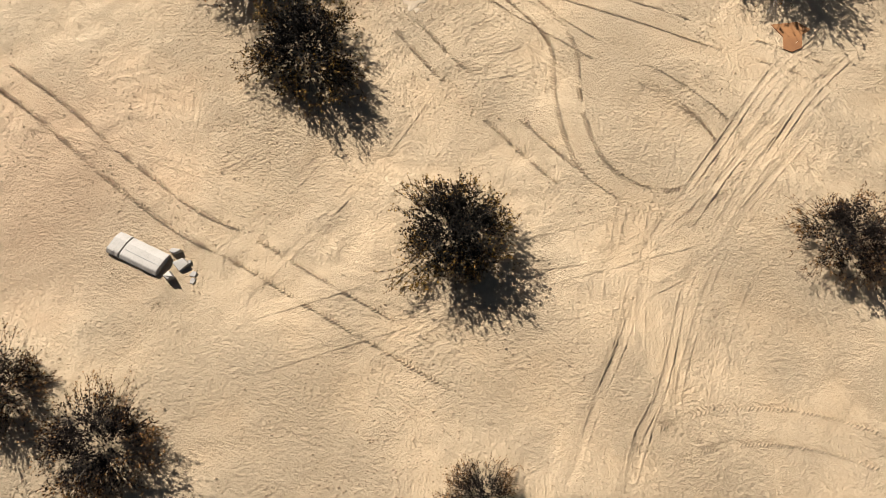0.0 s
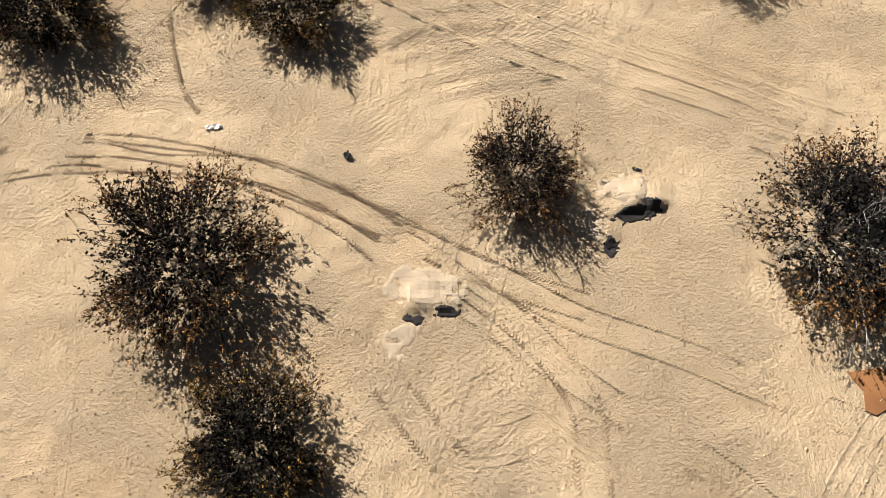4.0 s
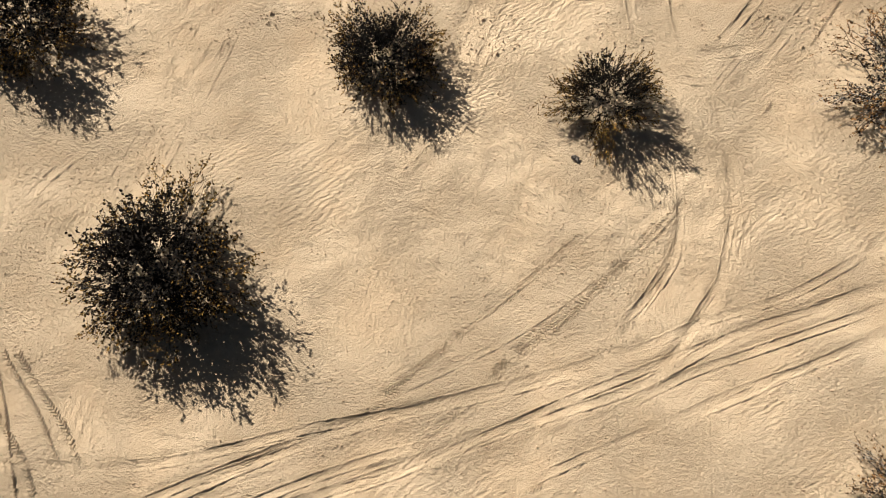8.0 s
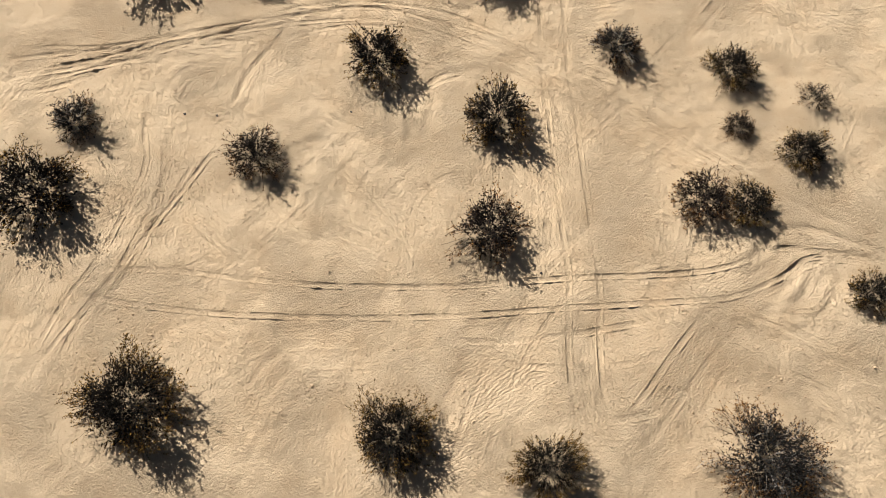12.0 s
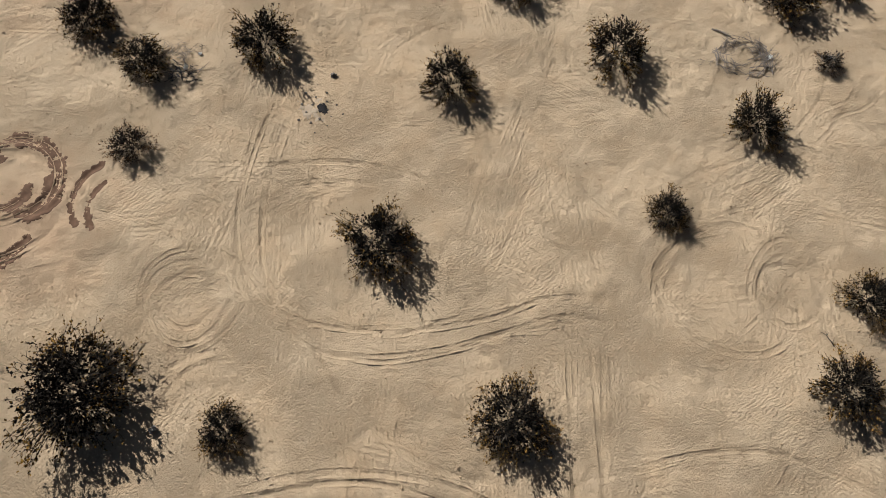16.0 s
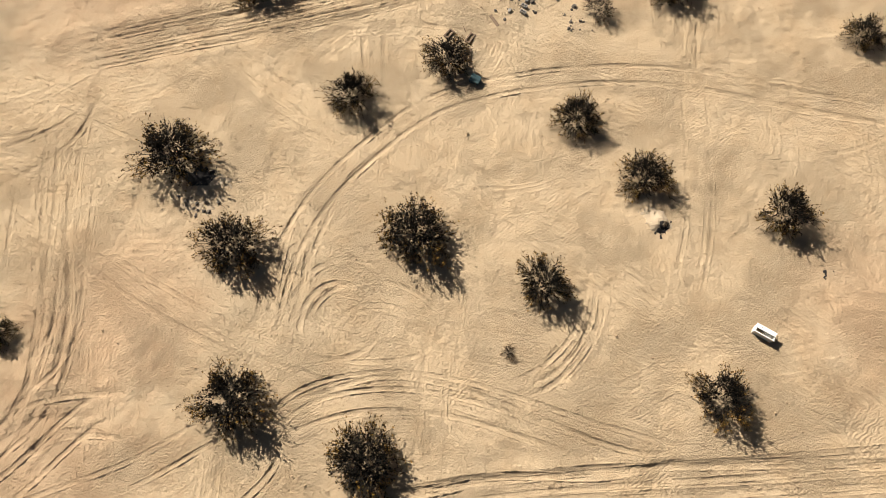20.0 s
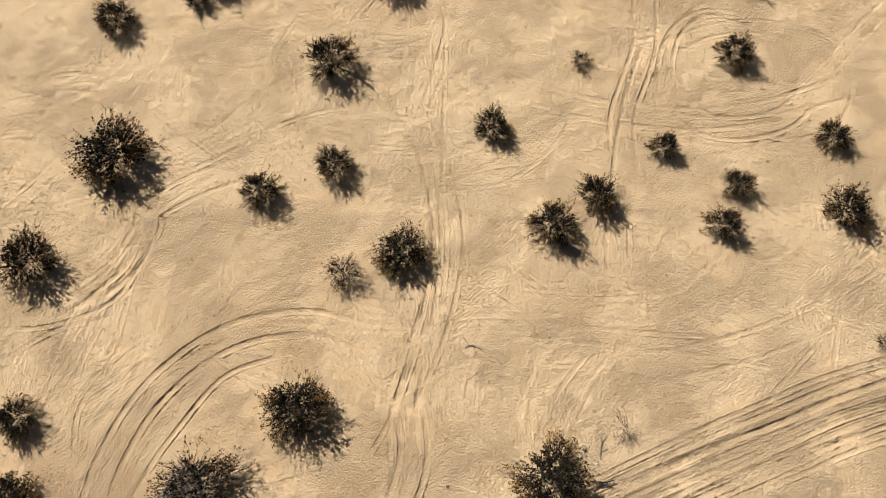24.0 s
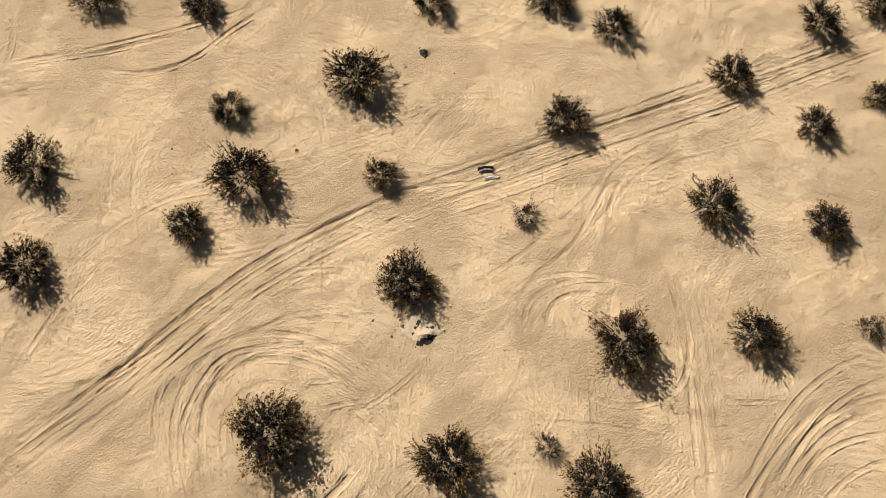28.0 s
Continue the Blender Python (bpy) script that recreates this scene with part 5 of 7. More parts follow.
ruts([(5.9, 155.6), (12.0, 154.8), (17.8, 153.5)], 0, 0.14, 0.02, 0)
ruts([(-21.4, 156.0), (-18.7, 157.7), (-15.8, 158.4)], 0, 0.16, 0.03, 0)
ruts([(-10.7, 169.1), (-5.9, 171.2), (-3.1, 171.8)], 0, 0.16, 0.03, 0)
ruts([(-24.0, 173.4), (-21.8, 175.1), (-18.5, 175.0)], 0, 0.16, 0.03, 0)
ruts([(-23.0, 172.1), (-20.8, 173.7), (-18.0, 173.7)], 0, 0.16, 0.03, 0)
ruts([(-16.3, 149.4), (-16.8, 153.0), (-15.9, 155.3)], 0, 0.16, 0.03, 0)
ruts([(5.7, 163.5), (7.8, 160.4), (9.3, 159.0)], 0, 0.14, 0.02, 0)
ruts([(-3.4, 177.9), (-0.3, 176.5), (2.6, 177.4)], 0, 0.16, 0.03, 0)
ruts([(-2.3, 179.3), (0.4, 177.9), (3.1, 179.3)], 0, 0.16, 0.03, 0)
ruts([(18.5, 152.4), (21.8, 155.3), (23.8, 157.1)], 0, 0.14, 0.02, 0)
ruts([(-23.2, 166.6), (-22.8, 162.9)], 0, 0.16, 0.03, 0)
ruts([(-21.6, 165.4), (-21.8, 163.3)], 0, 0.16, 0.03, 0)
ruts([(-9.9, 186.1), (-10.4, 189.1), (-9.0, 192.3), (-6.6, 193.2), (-2.8, 193.3)], 0, 0.16, 0.04, 0)
ruts([(-11.6, 187.9), (-11.7, 191.0), (-9.7, 193.0), (-6.7, 194.3)], 0, 0.16, 0.03, 0)
ruts([(-8.3, 185.5), (-6.8, 184.1), (-3.6, 183.7), (-1.3, 184.8), (0.1, 187.4)], 0, 0.16, 0.04, 0)
ruts([(-10.7, 185.6), (-8.1, 183.3), (-4.7, 182.9), (-1.9, 183.4)], 0, 0.16, 0.04, 0)
ruts([(-9.2, 187.9), (-9.3, 190.4), (-8.0, 191.9)], 0, 0.16, 0.03, 0)
ruts([(15.9, 195.2), (16.3, 190.1), (16.1, 186.2), (15.1, 183.3), (12.2, 181.5)], 0, 0.16, 0.04, 0)
ruts([(16.1, 192.8), (15.7, 188.6), (15.6, 185.6)], 0, 0.16, 0.03, 0)
ruts([(10.4, 199.3), (7.9, 196.4), (6.1, 194.3)], 0, 0.16, 0.03, 0)
ruts([(13.6, 203.6), (10.4, 198.6), (6.8, 195.4)], 0, 0.16, 0.03, 0)
ruts([(2.9, 193.0), (0.4, 190.8), (-2.6, 189.0)], 0, 0.14, 0.02, 0)
ruts([(12.2, 197.0), (12.8, 200.8), (14.3, 203.6)], 0, 0.16, 0.03, 0)
ruts([(18.5, 184.9), (21.6, 188.1), (24.4, 189.6), (27.2, 190.2)], 0, 0.16, 0.04, 0)
ruts([(19.2, 183.8), (22.3, 187.2), (26.7, 188.3)], 0, 0.16, 0.04, 0)
ruts([(16.9, 180.9), (17.7, 183.8), (19.4, 186.1)], 0, 0.16, 0.03, 0)
ruts([(20.4, 183.8), (23.2, 186.0), (26.4, 187.1)], 0, 0.16, 0.03, 0)
ruts([(-14.9, 205.4), (-13.4, 199.4), (-12.4, 194.4)], 0, 0.14, 0.02, 0)
ruts([(-17.3, 205.5), (-16.1, 199.5), (-15.6, 194.4)], 0, 0.14, 0.02, 0)
ruts([(-15.6, 201.8), (-14.9, 198.3), (-14.4, 195.1)], 0, 0.14, 0.02, 0)
ruts([(-18.3, 211.2), (-15.3, 210.9), (-11.7, 212.0)], 0, 0.16, 0.04, 0)
ruts([(7.3, 192.6), (7.8, 195.3), (10.2, 196.5), (13.5, 196.3), (15.2, 194.5)], 0, 0.16, 0.03, 0)
ruts([(8.6, 192.6), (9.1, 195.0), (11.1, 195.8)], 0, 0.16, 0.03, 0)
ruts([(-6.4, 211.0), (-6.5, 207.8), (-6.4, 204.8)], 0, 0.14, 0.02, 0)
ruts([(-8.2, 193.3), (-5.1, 194.9), (-1.6, 195.2)], 0, 0.16, 0.03, 0)
ruts([(-2.8, 194.7), (-0.9, 194.8), (1.0, 194.1)], 0, 0.16, 0.03, 0)
ruts([(-20.8, 190.6), (-18.1, 190.9), (-14.5, 191.8)], 0, 0.14, 0.02, 0)
ruts([(15.8, 189.8), (20.4, 189.7), (22.5, 189.4)], 0, 0.14, 0.02, 0)
ruts([(7.1, 189.1), (11.0, 188.7), (14.9, 188.0)], 0, 0.16, 0.03, 0)
ruts([(-23.3, 206.8), (-23.4, 203.5), (-23.1, 200.4)], 0, 0.16, 0.03, 0)
ruts([(-1.5, 190.2), (-0.5, 187.7), (-1.1, 185.4)], 0, 0.16, 0.03, 0)
ruts([(-0.2, 190.2), (0.4, 187.7), (0.1, 185.3)], 0, 0.16, 0.03, 0)

# sand gathered round the plants
heap(1.0, 0.6, 0.9, 0.11)
heap(-8.4, 1.6, 1.5, 0.17)
heap(-11.4, 3.0, 1.3, 0.15)
heap(0.3, 7.5, 1.8, 0.21)
heap(11.4, 7.5, 1.5, 0.17)
heap(-4.5, 13.7, 2.0, 0.23)
heap(-7.0, 18.7, 2.7, 0.30)
heap(11.2, 19.4, 2.7, 0.30)
heap(2.5, 21.4, 1.9, 0.22)
heap(-12.9, 27.6, 2.2, 0.25)
heap(-4.8, 27.7, 1.8, 0.21)
heap(-7.6, 29.4, 1.5, 0.18)
heap(10.4, 29.8, 1.4, 0.16)
heap(1.8, 34.4, 1.6, 0.19)
heap(12.8, 37.7, 1.9, 0.22)
heap(-7.4, 44.4, 2.5, 0.29)
heap(5.9, 50.0, 1.6, 0.19)
heap(15.8, 50.2, 2.5, 0.29)
heap(-1.2, 51.5, 2.0, 0.23)
heap(-13.5, 53.2, 2.5, 0.29)
heap(22.8, 58.1, 1.2, 0.14)
heap(3.7, 62.0, 2.0, 0.23)
heap(17.6, 63.1, 1.4, 0.17)
heap(15.2, 63.5, 1.7, 0.20)
heap(-20.7, 64.5, 2.6, 0.30)
heap(21.3, 66.3, 1.5, 0.17)
heap(-9.0, 66.7, 1.7, 0.20)
heap(18.1, 68.1, 1.0, 0.11)
heap(4.5, 69.0, 2.1, 0.25)
heap(-19.5, 69.2, 1.6, 0.18)
heap(22.9, 69.9, 1.1, 0.12)
heap(18.4, 72.0, 1.6, 0.19)
heap(-2.4, 73.0, 2.1, 0.24)
heap(11.8, 73.8, 1.7, 0.19)
heap(-9.7, 79.8, 1.5, 0.17)
heap(4.7, 79.9, 2.2, 0.26)
heap(21.8, 81.2, 1.9, 0.22)
heap(-17.2, 81.9, 3.3, 0.30)
heap(-25.0, 84.7, 2.4, 0.28)
heap(24.4, 85.8, 1.7, 0.20)
heap(-2.1, 89.6, 2.3, 0.27)
heap(14.3, 91.3, 1.4, 0.17)
heap(-16.8, 96.1, 1.4, 0.16)
heap(20.4, 97.0, 1.9, 0.22)
heap(2.0, 100.3, 1.9, 0.22)
heap(26.0, 101.3, 1.0, 0.11)
heap(-16.8, 102.0, 1.8, 0.21)
heap(12.6, 102.4, 2.1, 0.25)
heap(-9.5, 103.5, 2.1, 0.25)
heap(-20.8, 105.6, 2.0, 0.24)
heap(24.1, 106.9, 2.4, 0.27)
heap(27.9, 107.6, 1.5, 0.18)
heap(6.4, 108.2, 2.1, 0.25)
heap(-2.2, 113.6, 2.1, 0.24)
heap(-26.7, 114.3, 1.1, 0.13)
heap(16.5, 116.4, 1.6, 0.19)
heap(-9.2, 116.7, 2.0, 0.23)
heap(5.5, 119.0, 0.4, 0.05)
heap(-22.4, 120.7, 1.1, 0.12)
heap(7.6, 122.9, 1.6, 0.19)
heap(-10.1, 125.5, 2.1, 0.24)
heap(0.4, 126.0, 2.3, 0.27)
heap(22.2, 126.9, 1.7, 0.19)
heap(14.2, 129.5, 1.7, 0.20)
heap(-14.2, 131.6, 2.3, 0.27)
heap(10.6, 133.7, 1.6, 0.19)
heap(-3.6, 135.7, 1.6, 0.19)
heap(2.5, 138.5, 1.7, 0.20)
heap(30.0, 139.7, 1.4, 0.17)
heap(12.9, 142.4, 1.2, 0.14)
heap(18.0, 143.9, 1.8, 0.21)
heap(-10.4, 144.8, 1.9, 0.22)
heap(25.7, 148.6, 1.2, 0.14)
heap(-19.3, 149.1, 1.7, 0.19)
heap(-10.0, 149.4, 2.2, 0.25)
heap(7.7, 149.5, 2.1, 0.24)
heap(11.8, 152.0, 1.0, 0.11)
heap(-19.7, 153.0, 1.2, 0.13)
heap(-5.2, 153.3, 1.9, 0.22)
heap(26.5, 156.2, 0.5, 0.06)
heap(-3.1, 160.7, 1.1, 0.13)
heap(-20.8, 161.7, 1.8, 0.20)
heap(0.0, 161.8, 1.7, 0.20)
heap(18.8, 163.3, 1.2, 0.13)
heap(8.9, 163.4, 1.5, 0.17)
heap(26.2, 164.2, 1.5, 0.17)
heap(11.7, 165.3, 1.3, 0.15)
heap(20.1, 165.9, 1.1, 0.12)
heap(-8.3, 166.0, 1.3, 0.15)
heap(-4.0, 167.6, 1.3, 0.15)
heap(-17.2, 168.4, 2.4, 0.28)
heap(16.1, 168.5, 1.0, 0.12)
heap(26.6, 169.0, 1.2, 0.13)
heap(5.7, 170.1, 1.2, 0.14)
heap(11.6, 174.9, 0.8, 0.09)
heap(-4.5, 175.1, 1.7, 0.19)
heap(21.6, 175.3, 1.4, 0.16)
heap(-18.8, 178.5, 1.4, 0.16)
heap(-13.6, 180.2, 1.0, 0.11)
heap(-0.4, 181.5, 1.5, 0.17)
heap(23.5, 182.3, 1.6, 0.19)
heap(-12.6, 182.4, 1.9, 0.22)
heap(10.5, 185.9, 1.8, 0.20)
heap(30.2, 186.0, 1.4, 0.17)
heap(-22.4, 186.7, 2.1, 0.25)
heap(3.1, 187.2, 1.7, 0.19)
heap(8.2, 187.7, 0.8, 0.09)
heap(-5.8, 188.8, 2.1, 0.24)
heap(12.6, 192.9, 1.9, 0.22)
heap(19.7, 193.2, 1.5, 0.17)
heap(26.0, 193.5, 0.9, 0.10)
heap(1.1, 196.6, 1.7, 0.20)
heap(-20.0, 197.9, 1.6, 0.18)
heap(25.0, 199.5, 1.4, 0.16)
heap(-11.3, 200.1, 1.3, 0.15)
heap(7.9, 200.4, 0.9, 0.11)
heap(18.8, 201.0, 1.6, 0.18)
heap(-8.4, 203.3, 1.9, 0.22)
heap(-0.3, 203.2, 1.1, 0.12)
heap(-20.9, 204.3, 1.7, 0.19)
heap(25.8, 206.0, 1.3, 0.15)
heap(10.7, 206.7, 1.5, 0.17)
heap(-9.7, 207.9, 1.2, 0.14)
heap(30.6, 208.0, 1.2, 0.14)
heap(21.5, 209.8, 1.5, 0.17)
heap(-2.0, 209.9, 1.9, 0.22)
heap(14.5, 213.6, 1.3, 0.15)
heap(28.0, 213.8, 1.4, 0.17)
heap(32.1, 215.0, 1.4, 0.17)
heap(2.8, 215.9, 1.4, 0.16)
heap(-12.2, 215.9, 1.4, 0.17)
heap(10.7, 215.9, 1.6, 0.19)
heap(-19.2, 216.7, 1.6, 0.19)

# dug heaps with ash, dark damp soil and black faces: char plus painted bank shade
bank(5.9, 20.5, 0.85, 1.0, 0.27, 11)
stain(ASH, 5.75, 21.0, 0.75, 0.5, 10, 0.8)
stain(CHAR_SHADE, 6.0, 20.25, 0.62, 0.2, 12)
stain(CHAR_SHADE, 6.35, 20.4, 0.3, 0.24, 12)
bank(4.98, 19.42, 0.34, 0.8, 0.15, 20)
stain(ASH, 4.62, 19.85, 0.3, 0.6)
stain(CHAR_SHADE, 5.0, 19.18, 0.2, 0.26)
bank(-0.1, 17.42, 0.8, 0.9, 0.18, 5)
stain(ASH, -0.25, 17.95, 0.9, 0.5, 0, 0.8)
stain(ASH, -0.95, 16.4, 0.5, 0.5, 0, 0.6)
stain(CHAR_SHADE, 0.25, 17.25, 0.42, 0.15, 4)
stain(CHAR_SHADE, -0.6, 17.05, 0.4, 0.11, -8)
bank(14.95, 126.45, 0.5, 0.8, 0.32, 45)
stain(ASH, 14.6, 126.8, 0.7, 0.6)
stain(CHAR_SHADE, 14.75, 126.35, 0.5, 0.1, 58)
stain(CHAR_SHADE, 15.15, 126.3, 0.5, 0.14, 48)
bank(2.2, 193.55, 0.5, 0.6, 0.2, 25)
stain(ASH, 1.75, 193.9, 0.9, 0.7)
stain(CHAR_SHADE, 2.15, 193.3, 0.6, 0.18, 22)
stain(CHAR_SHADE, 2.35, 193.95, 0.26, 0.2, 30)
stain(CHAR_SHADE, 1.6, 194.0, 0.6, 0.1, 62)
stain(CHAR_SHADE, 23.8, 123.2, 0.5, 0.07, 75, 0.85)
stain(CHAR_SHADE, 24.3, 123.2, 0.5, 0.05, 80, 0.8)
stain(CHAR_SHADE, -5.8, 98.85, 0.28, 0.24)
stain(ASH, -6.3, 98.7, 0.9, 0.8, 0, 0.55)
heap(-5.9, 99.2, 0.6, 0.14)
# dug hollow: its shade is painted black over the dip
stain(CHAR_SHADE, -12.6, 130.25, 0.85, 0.55, 20)
heap(-12.6, 130.25, 0.7, -0.35)
stain(ASH, -12.0, 129.6, 0.9, 0.8, 0, 0.7)
stain(ASH, -12.6, 128.2, 0.8, 0.5, 0, 0.6)
# small pits, given only as dark spots of colour
stain(CHAR_SHADE, 2.2, 211.9, 0.2, 0.25, 0, 0.9)
stain(CHAR_SHADE, 3.85, 210.35, 0.25, 0.1, 20, 0.8)
heap(2.25, 212.1, 0.35, 0.2)
stain(CHAR_SHADE, 6.35, 59.6, 0.1, 0.1)
soil_arc(-23.6, 94.1, 2.75, 0.55, -55, 175)
soil_arc(-24.1, 93.9, 1.7, 0.4, 100, 350)
soil_arc(-22.9, 93.6, 1.6, 0.35, -80, 20)
soil_arc(-21.9, 93.4, 1.4, 0.3, -95, -20)
soil_arc(-23.9, 91.6, 2.4, 0.3, 200, 330)
soil_arc(-24.5, 91.7, 3.2, 0.4, 200, 320, 0.06)
soil_arc(-25.5, 92.6, 4.2, 0.25, 250, 330)
soil_arc(-17.2, 92.8, 2.6, 0.22, 120, 215, 0.07)
soil_arc(-16.8, 92.4, 2.0, 0.18, 130, 220, 0.07)


def mesh_of(name, verts, faces, mat, smooth=False):
    me = bpy.data.meshes.new(name)
    me.from_pydata(verts, [], faces)
    me.materials.append(mat)
    if smooth:
        me.shade_smooth()
    return me


def quads_of(name, pieces, mat):
    """One mesh from pieces of vertices and quads."""
    base, vs, fs = 0, [], []
    for v, f in pieces:
        vs.append(v)
        fs.append(f + base)
        base += len(v)
    v, f = np.concatenate(vs).astype(np.float32), np.concatenate(fs).astype(np.int32)
    me = bpy.data.meshes.new(name)
    me.vertices.add(len(v))
    me.vertices.foreach_set("co", v.ravel())
    me.loops.add(f.size)
    me.loops.foreach_set("vertex_index", f.ravel())
    me.polygons.add(len(f))
    me.polygons.foreach_set("loop_start", np.arange(0, f.size, 4, dtype=np.int32))
    me.update(calc_edges=True)
    me.materials.append(mat)
    return me


def build_ground():
    me = bpy.data.meshes.new("ground")
    co = np.stack([XX, YY, Z], -1).reshape(-1, 3).astype(np.float32)
    idx = np.arange(NX * NY).reshape(NY, NX)
    quads = np.stack([idx[:-1, :-1], idx[:-1, 1:], idx[1:, 1:], idx[1:, :-1]], -1).reshape(-1, 4).astype(np.int32)
    me.vertices.add(len(co))
    me.vertices.foreach_set("co", co.ravel())
    me.loops.add(quads.size)
    me.loops.foreach_set("vertex_index", quads.ravel())
    me.polygons.add(len(quads))
    me.polygons.foreach_set("loop_start", np.arange(0, quads.size, 4, dtype=np.int32))
    me.update(calc_edges=True)
    me.shade_smooth()
    me.materials.append(SAND)
    return tagged(new("ground", me), "pale tan desert sand crossed by countless wheel ruts", "ground", kind="structure")


ground = build_ground()


def part(name, data, parent, label="", m=None):
    ob = new(name, data)
    ob.parent = parent
    if m is not None:
        ob.matrix_basis = m
    if label:
        ob["label"] = label
    return ob


def layer(field, fine, high, size, seed, mat, name):
    """A thin, ragged cover of other earth on the sand, from a sheet of amounts; it dips under the sand at its rim."""
    jj, ii = np.nonzero(np.maximum.reduce([field[:-1, :-1], field[1:, :-1], field[:-1, 1:], field[1:, 1:]]) > 0.12)
    u = np.linspace(0, 1, fine + 1)
    a, b = [m.ravel() for m in np.meshgrid(u, u)]
    x = GX[ii, None] * (1 - a) + GX[ii + 1, None] * a
    y = GY[jj, None] * (1 - b) + GY[jj + 1, None] * b
    f = (field[jj, ii, None] * (1 - a) + field[jj, ii + 1, None] * a) * (1 - b) + (field[jj + 1, ii, None] * (1 - a) + field[jj + 1, ii + 1, None] * a) * b
    v = f - 0.5 + 0.75 * lattice_noise(x, y, size, seed) + 0.75 * lattice_noise(x, y, size * 0.3, seed + 1) + 0.5 * lattice_noise(x, y, size * 0.11, seed + 2)
    z = heights(x.ravel(), y.ravel()).reshape(x.shape) + np.clip(v * 0.12, -0.03, high)
    verts = np.stack([x, y, z], -1).reshape(-1, 3)
    cell = np.arange((fine + 1) ** 2).reshape(fine + 1, fine + 1)
    quad = np.stack([cell[:-1, :-1], cell[:-1, 1:], cell[1:, 1:], cell[1:, :-1]], -1).reshape(-1, 4)
    faces = (quad[None] + (fine + 1) ** 2 * np.arange(len(ii))[:, None, None]).reshape(-1, 4)
    top = v.ravel()[faces].max(1)
    return mesh_of(name, verts.tolist(), faces[top > -0.05].tolist(), mat, True)


def tread_prints():
    """Raised V-shaped lugs left by tyres, all in one mesh."""
    verts, faces = [], []
    for line, width in TREADS:
        near = line[:, 1].mean() < 52
        pitch = 2 if near else 4
        side = sideways(line)
        fwd = np.stack([side[:, 1], -side[:, 0]], 1)
        fade = lattice_noise(line[:, 0], line[:, 1], 2.2, 41)
        loose = np.random.default_rng(len(verts)).random(len(line))
        for k in range(0, len(line) - 1, pitch):
            if fade[k] < (-0.22 if near else 0.0):
                continue
            rub = 0.6 + 0.7 * loose[k]
            w, t = width * (0.6 + 0.25 * loose[k] if near else 0.7), 0.016 if near else 0.03
            for s in (-1, 1):
                a = line[k]
                b = line[k] + side[k] * s * w - fwd[k] * 0.08
                n = len(verts)
                pts = np.array([a - fwd[k] * t, a + fwd[k] * t, b + fwd[k] * t, b - fwd[k] * t, a, b])
                z = heights(pts[:, 0], pts[:, 1]) + np.array([-0.004] * 4 + [(0.024 if near else 0.032) * rub] * 2)
                verts += [(*p, q) for p, q in zip(pts, z)]
                faces += [(n, n + 4, n + 5, n + 3), (n + 1, n + 2, n + 5, n + 4), (n + 3, n + 5, n + 2)]
    return mesh_of("tyre_prints", verts, faces, SAND)


def rut_lips():
    """The beds of the ruts: ribbed where the tyre ran, with a low crumbled ridge on either side; they sink under the sand where blown over."""
    across = np.array([-1.8, -1.32, -1.05, -0.45, 0.0, 0.45, 1.05, 1.32, 1.8])
    ridge = np.array([-1.0, 1.0, 0.15, 0.0, 0.0, 0.0, 0.15, 1.0, -1.0])
    rib = np.array([0.0, 0.0, 0.0, 0.55, 0.15, 0.55, 0.0, 0.0, 0.0])
    pieces = []
    for k, (line, width, depth) in enumerate(LIPS):
        near = line[:, 1].mean() < 52
        at = line[:: 3 if near else 4]
        if len(at) < 4:
            continue
        side = sideways(at)
        crumb = np.random.default_rng(1000 + k)
        w = min(width, 0.2) * (0.62 if near else 0.8)
        tall = min(0.007 + (0.55 if near else 1.1) * depth, 0.034 if near else 0.06)
        slow = 0.75 + 1.1 * lattice_noise(at[:, 0] + 3.1 * k, at[:, 1], 2.6, 52) + 0.7 * lattice_noise(at[:, 0], at[:, 1] + 5.3 * k, 0.7, 53)
        fade = np.clip(slow, -0.25, 1.25) * np.clip(np.minimum(np.arange(len(at)), np.arange(len(at))[::-1]) / 9.0 - 0.25, -0.25, 1)
        h = fade[:, None] * tall * (ridge.clip(0) * crumb.uniform(0.55, 1.2, (len(at), len(across))) + rib * 0.45)
        off = across * w + crumb.normal(0, 0.09 * w, (len(at), len(across)))
        p = at[:, None] + side[:, None] * off[..., None]
        z = heights(p[..., 0].ravel(), p[..., 1].ravel()).reshape(off.shape) + h + np.where(ridge < 0, -0.016, np.where(fade[:, None] > 0, 0.012, -0.012))
        v = np.concatenate([p, z[..., None]], -1).reshape(-1, 3)
        idx = np.arange(len(v)).reshape(off.shape)
        f = np.stack([idx[:-1, :-1], idx[:-1, 1:], idx[1:, 1:], idx[1:, :-1]], -1).reshape(-1, 4)
        pieces.append((v, f))
    return quads_of("rut_beds", pieces, SAND)


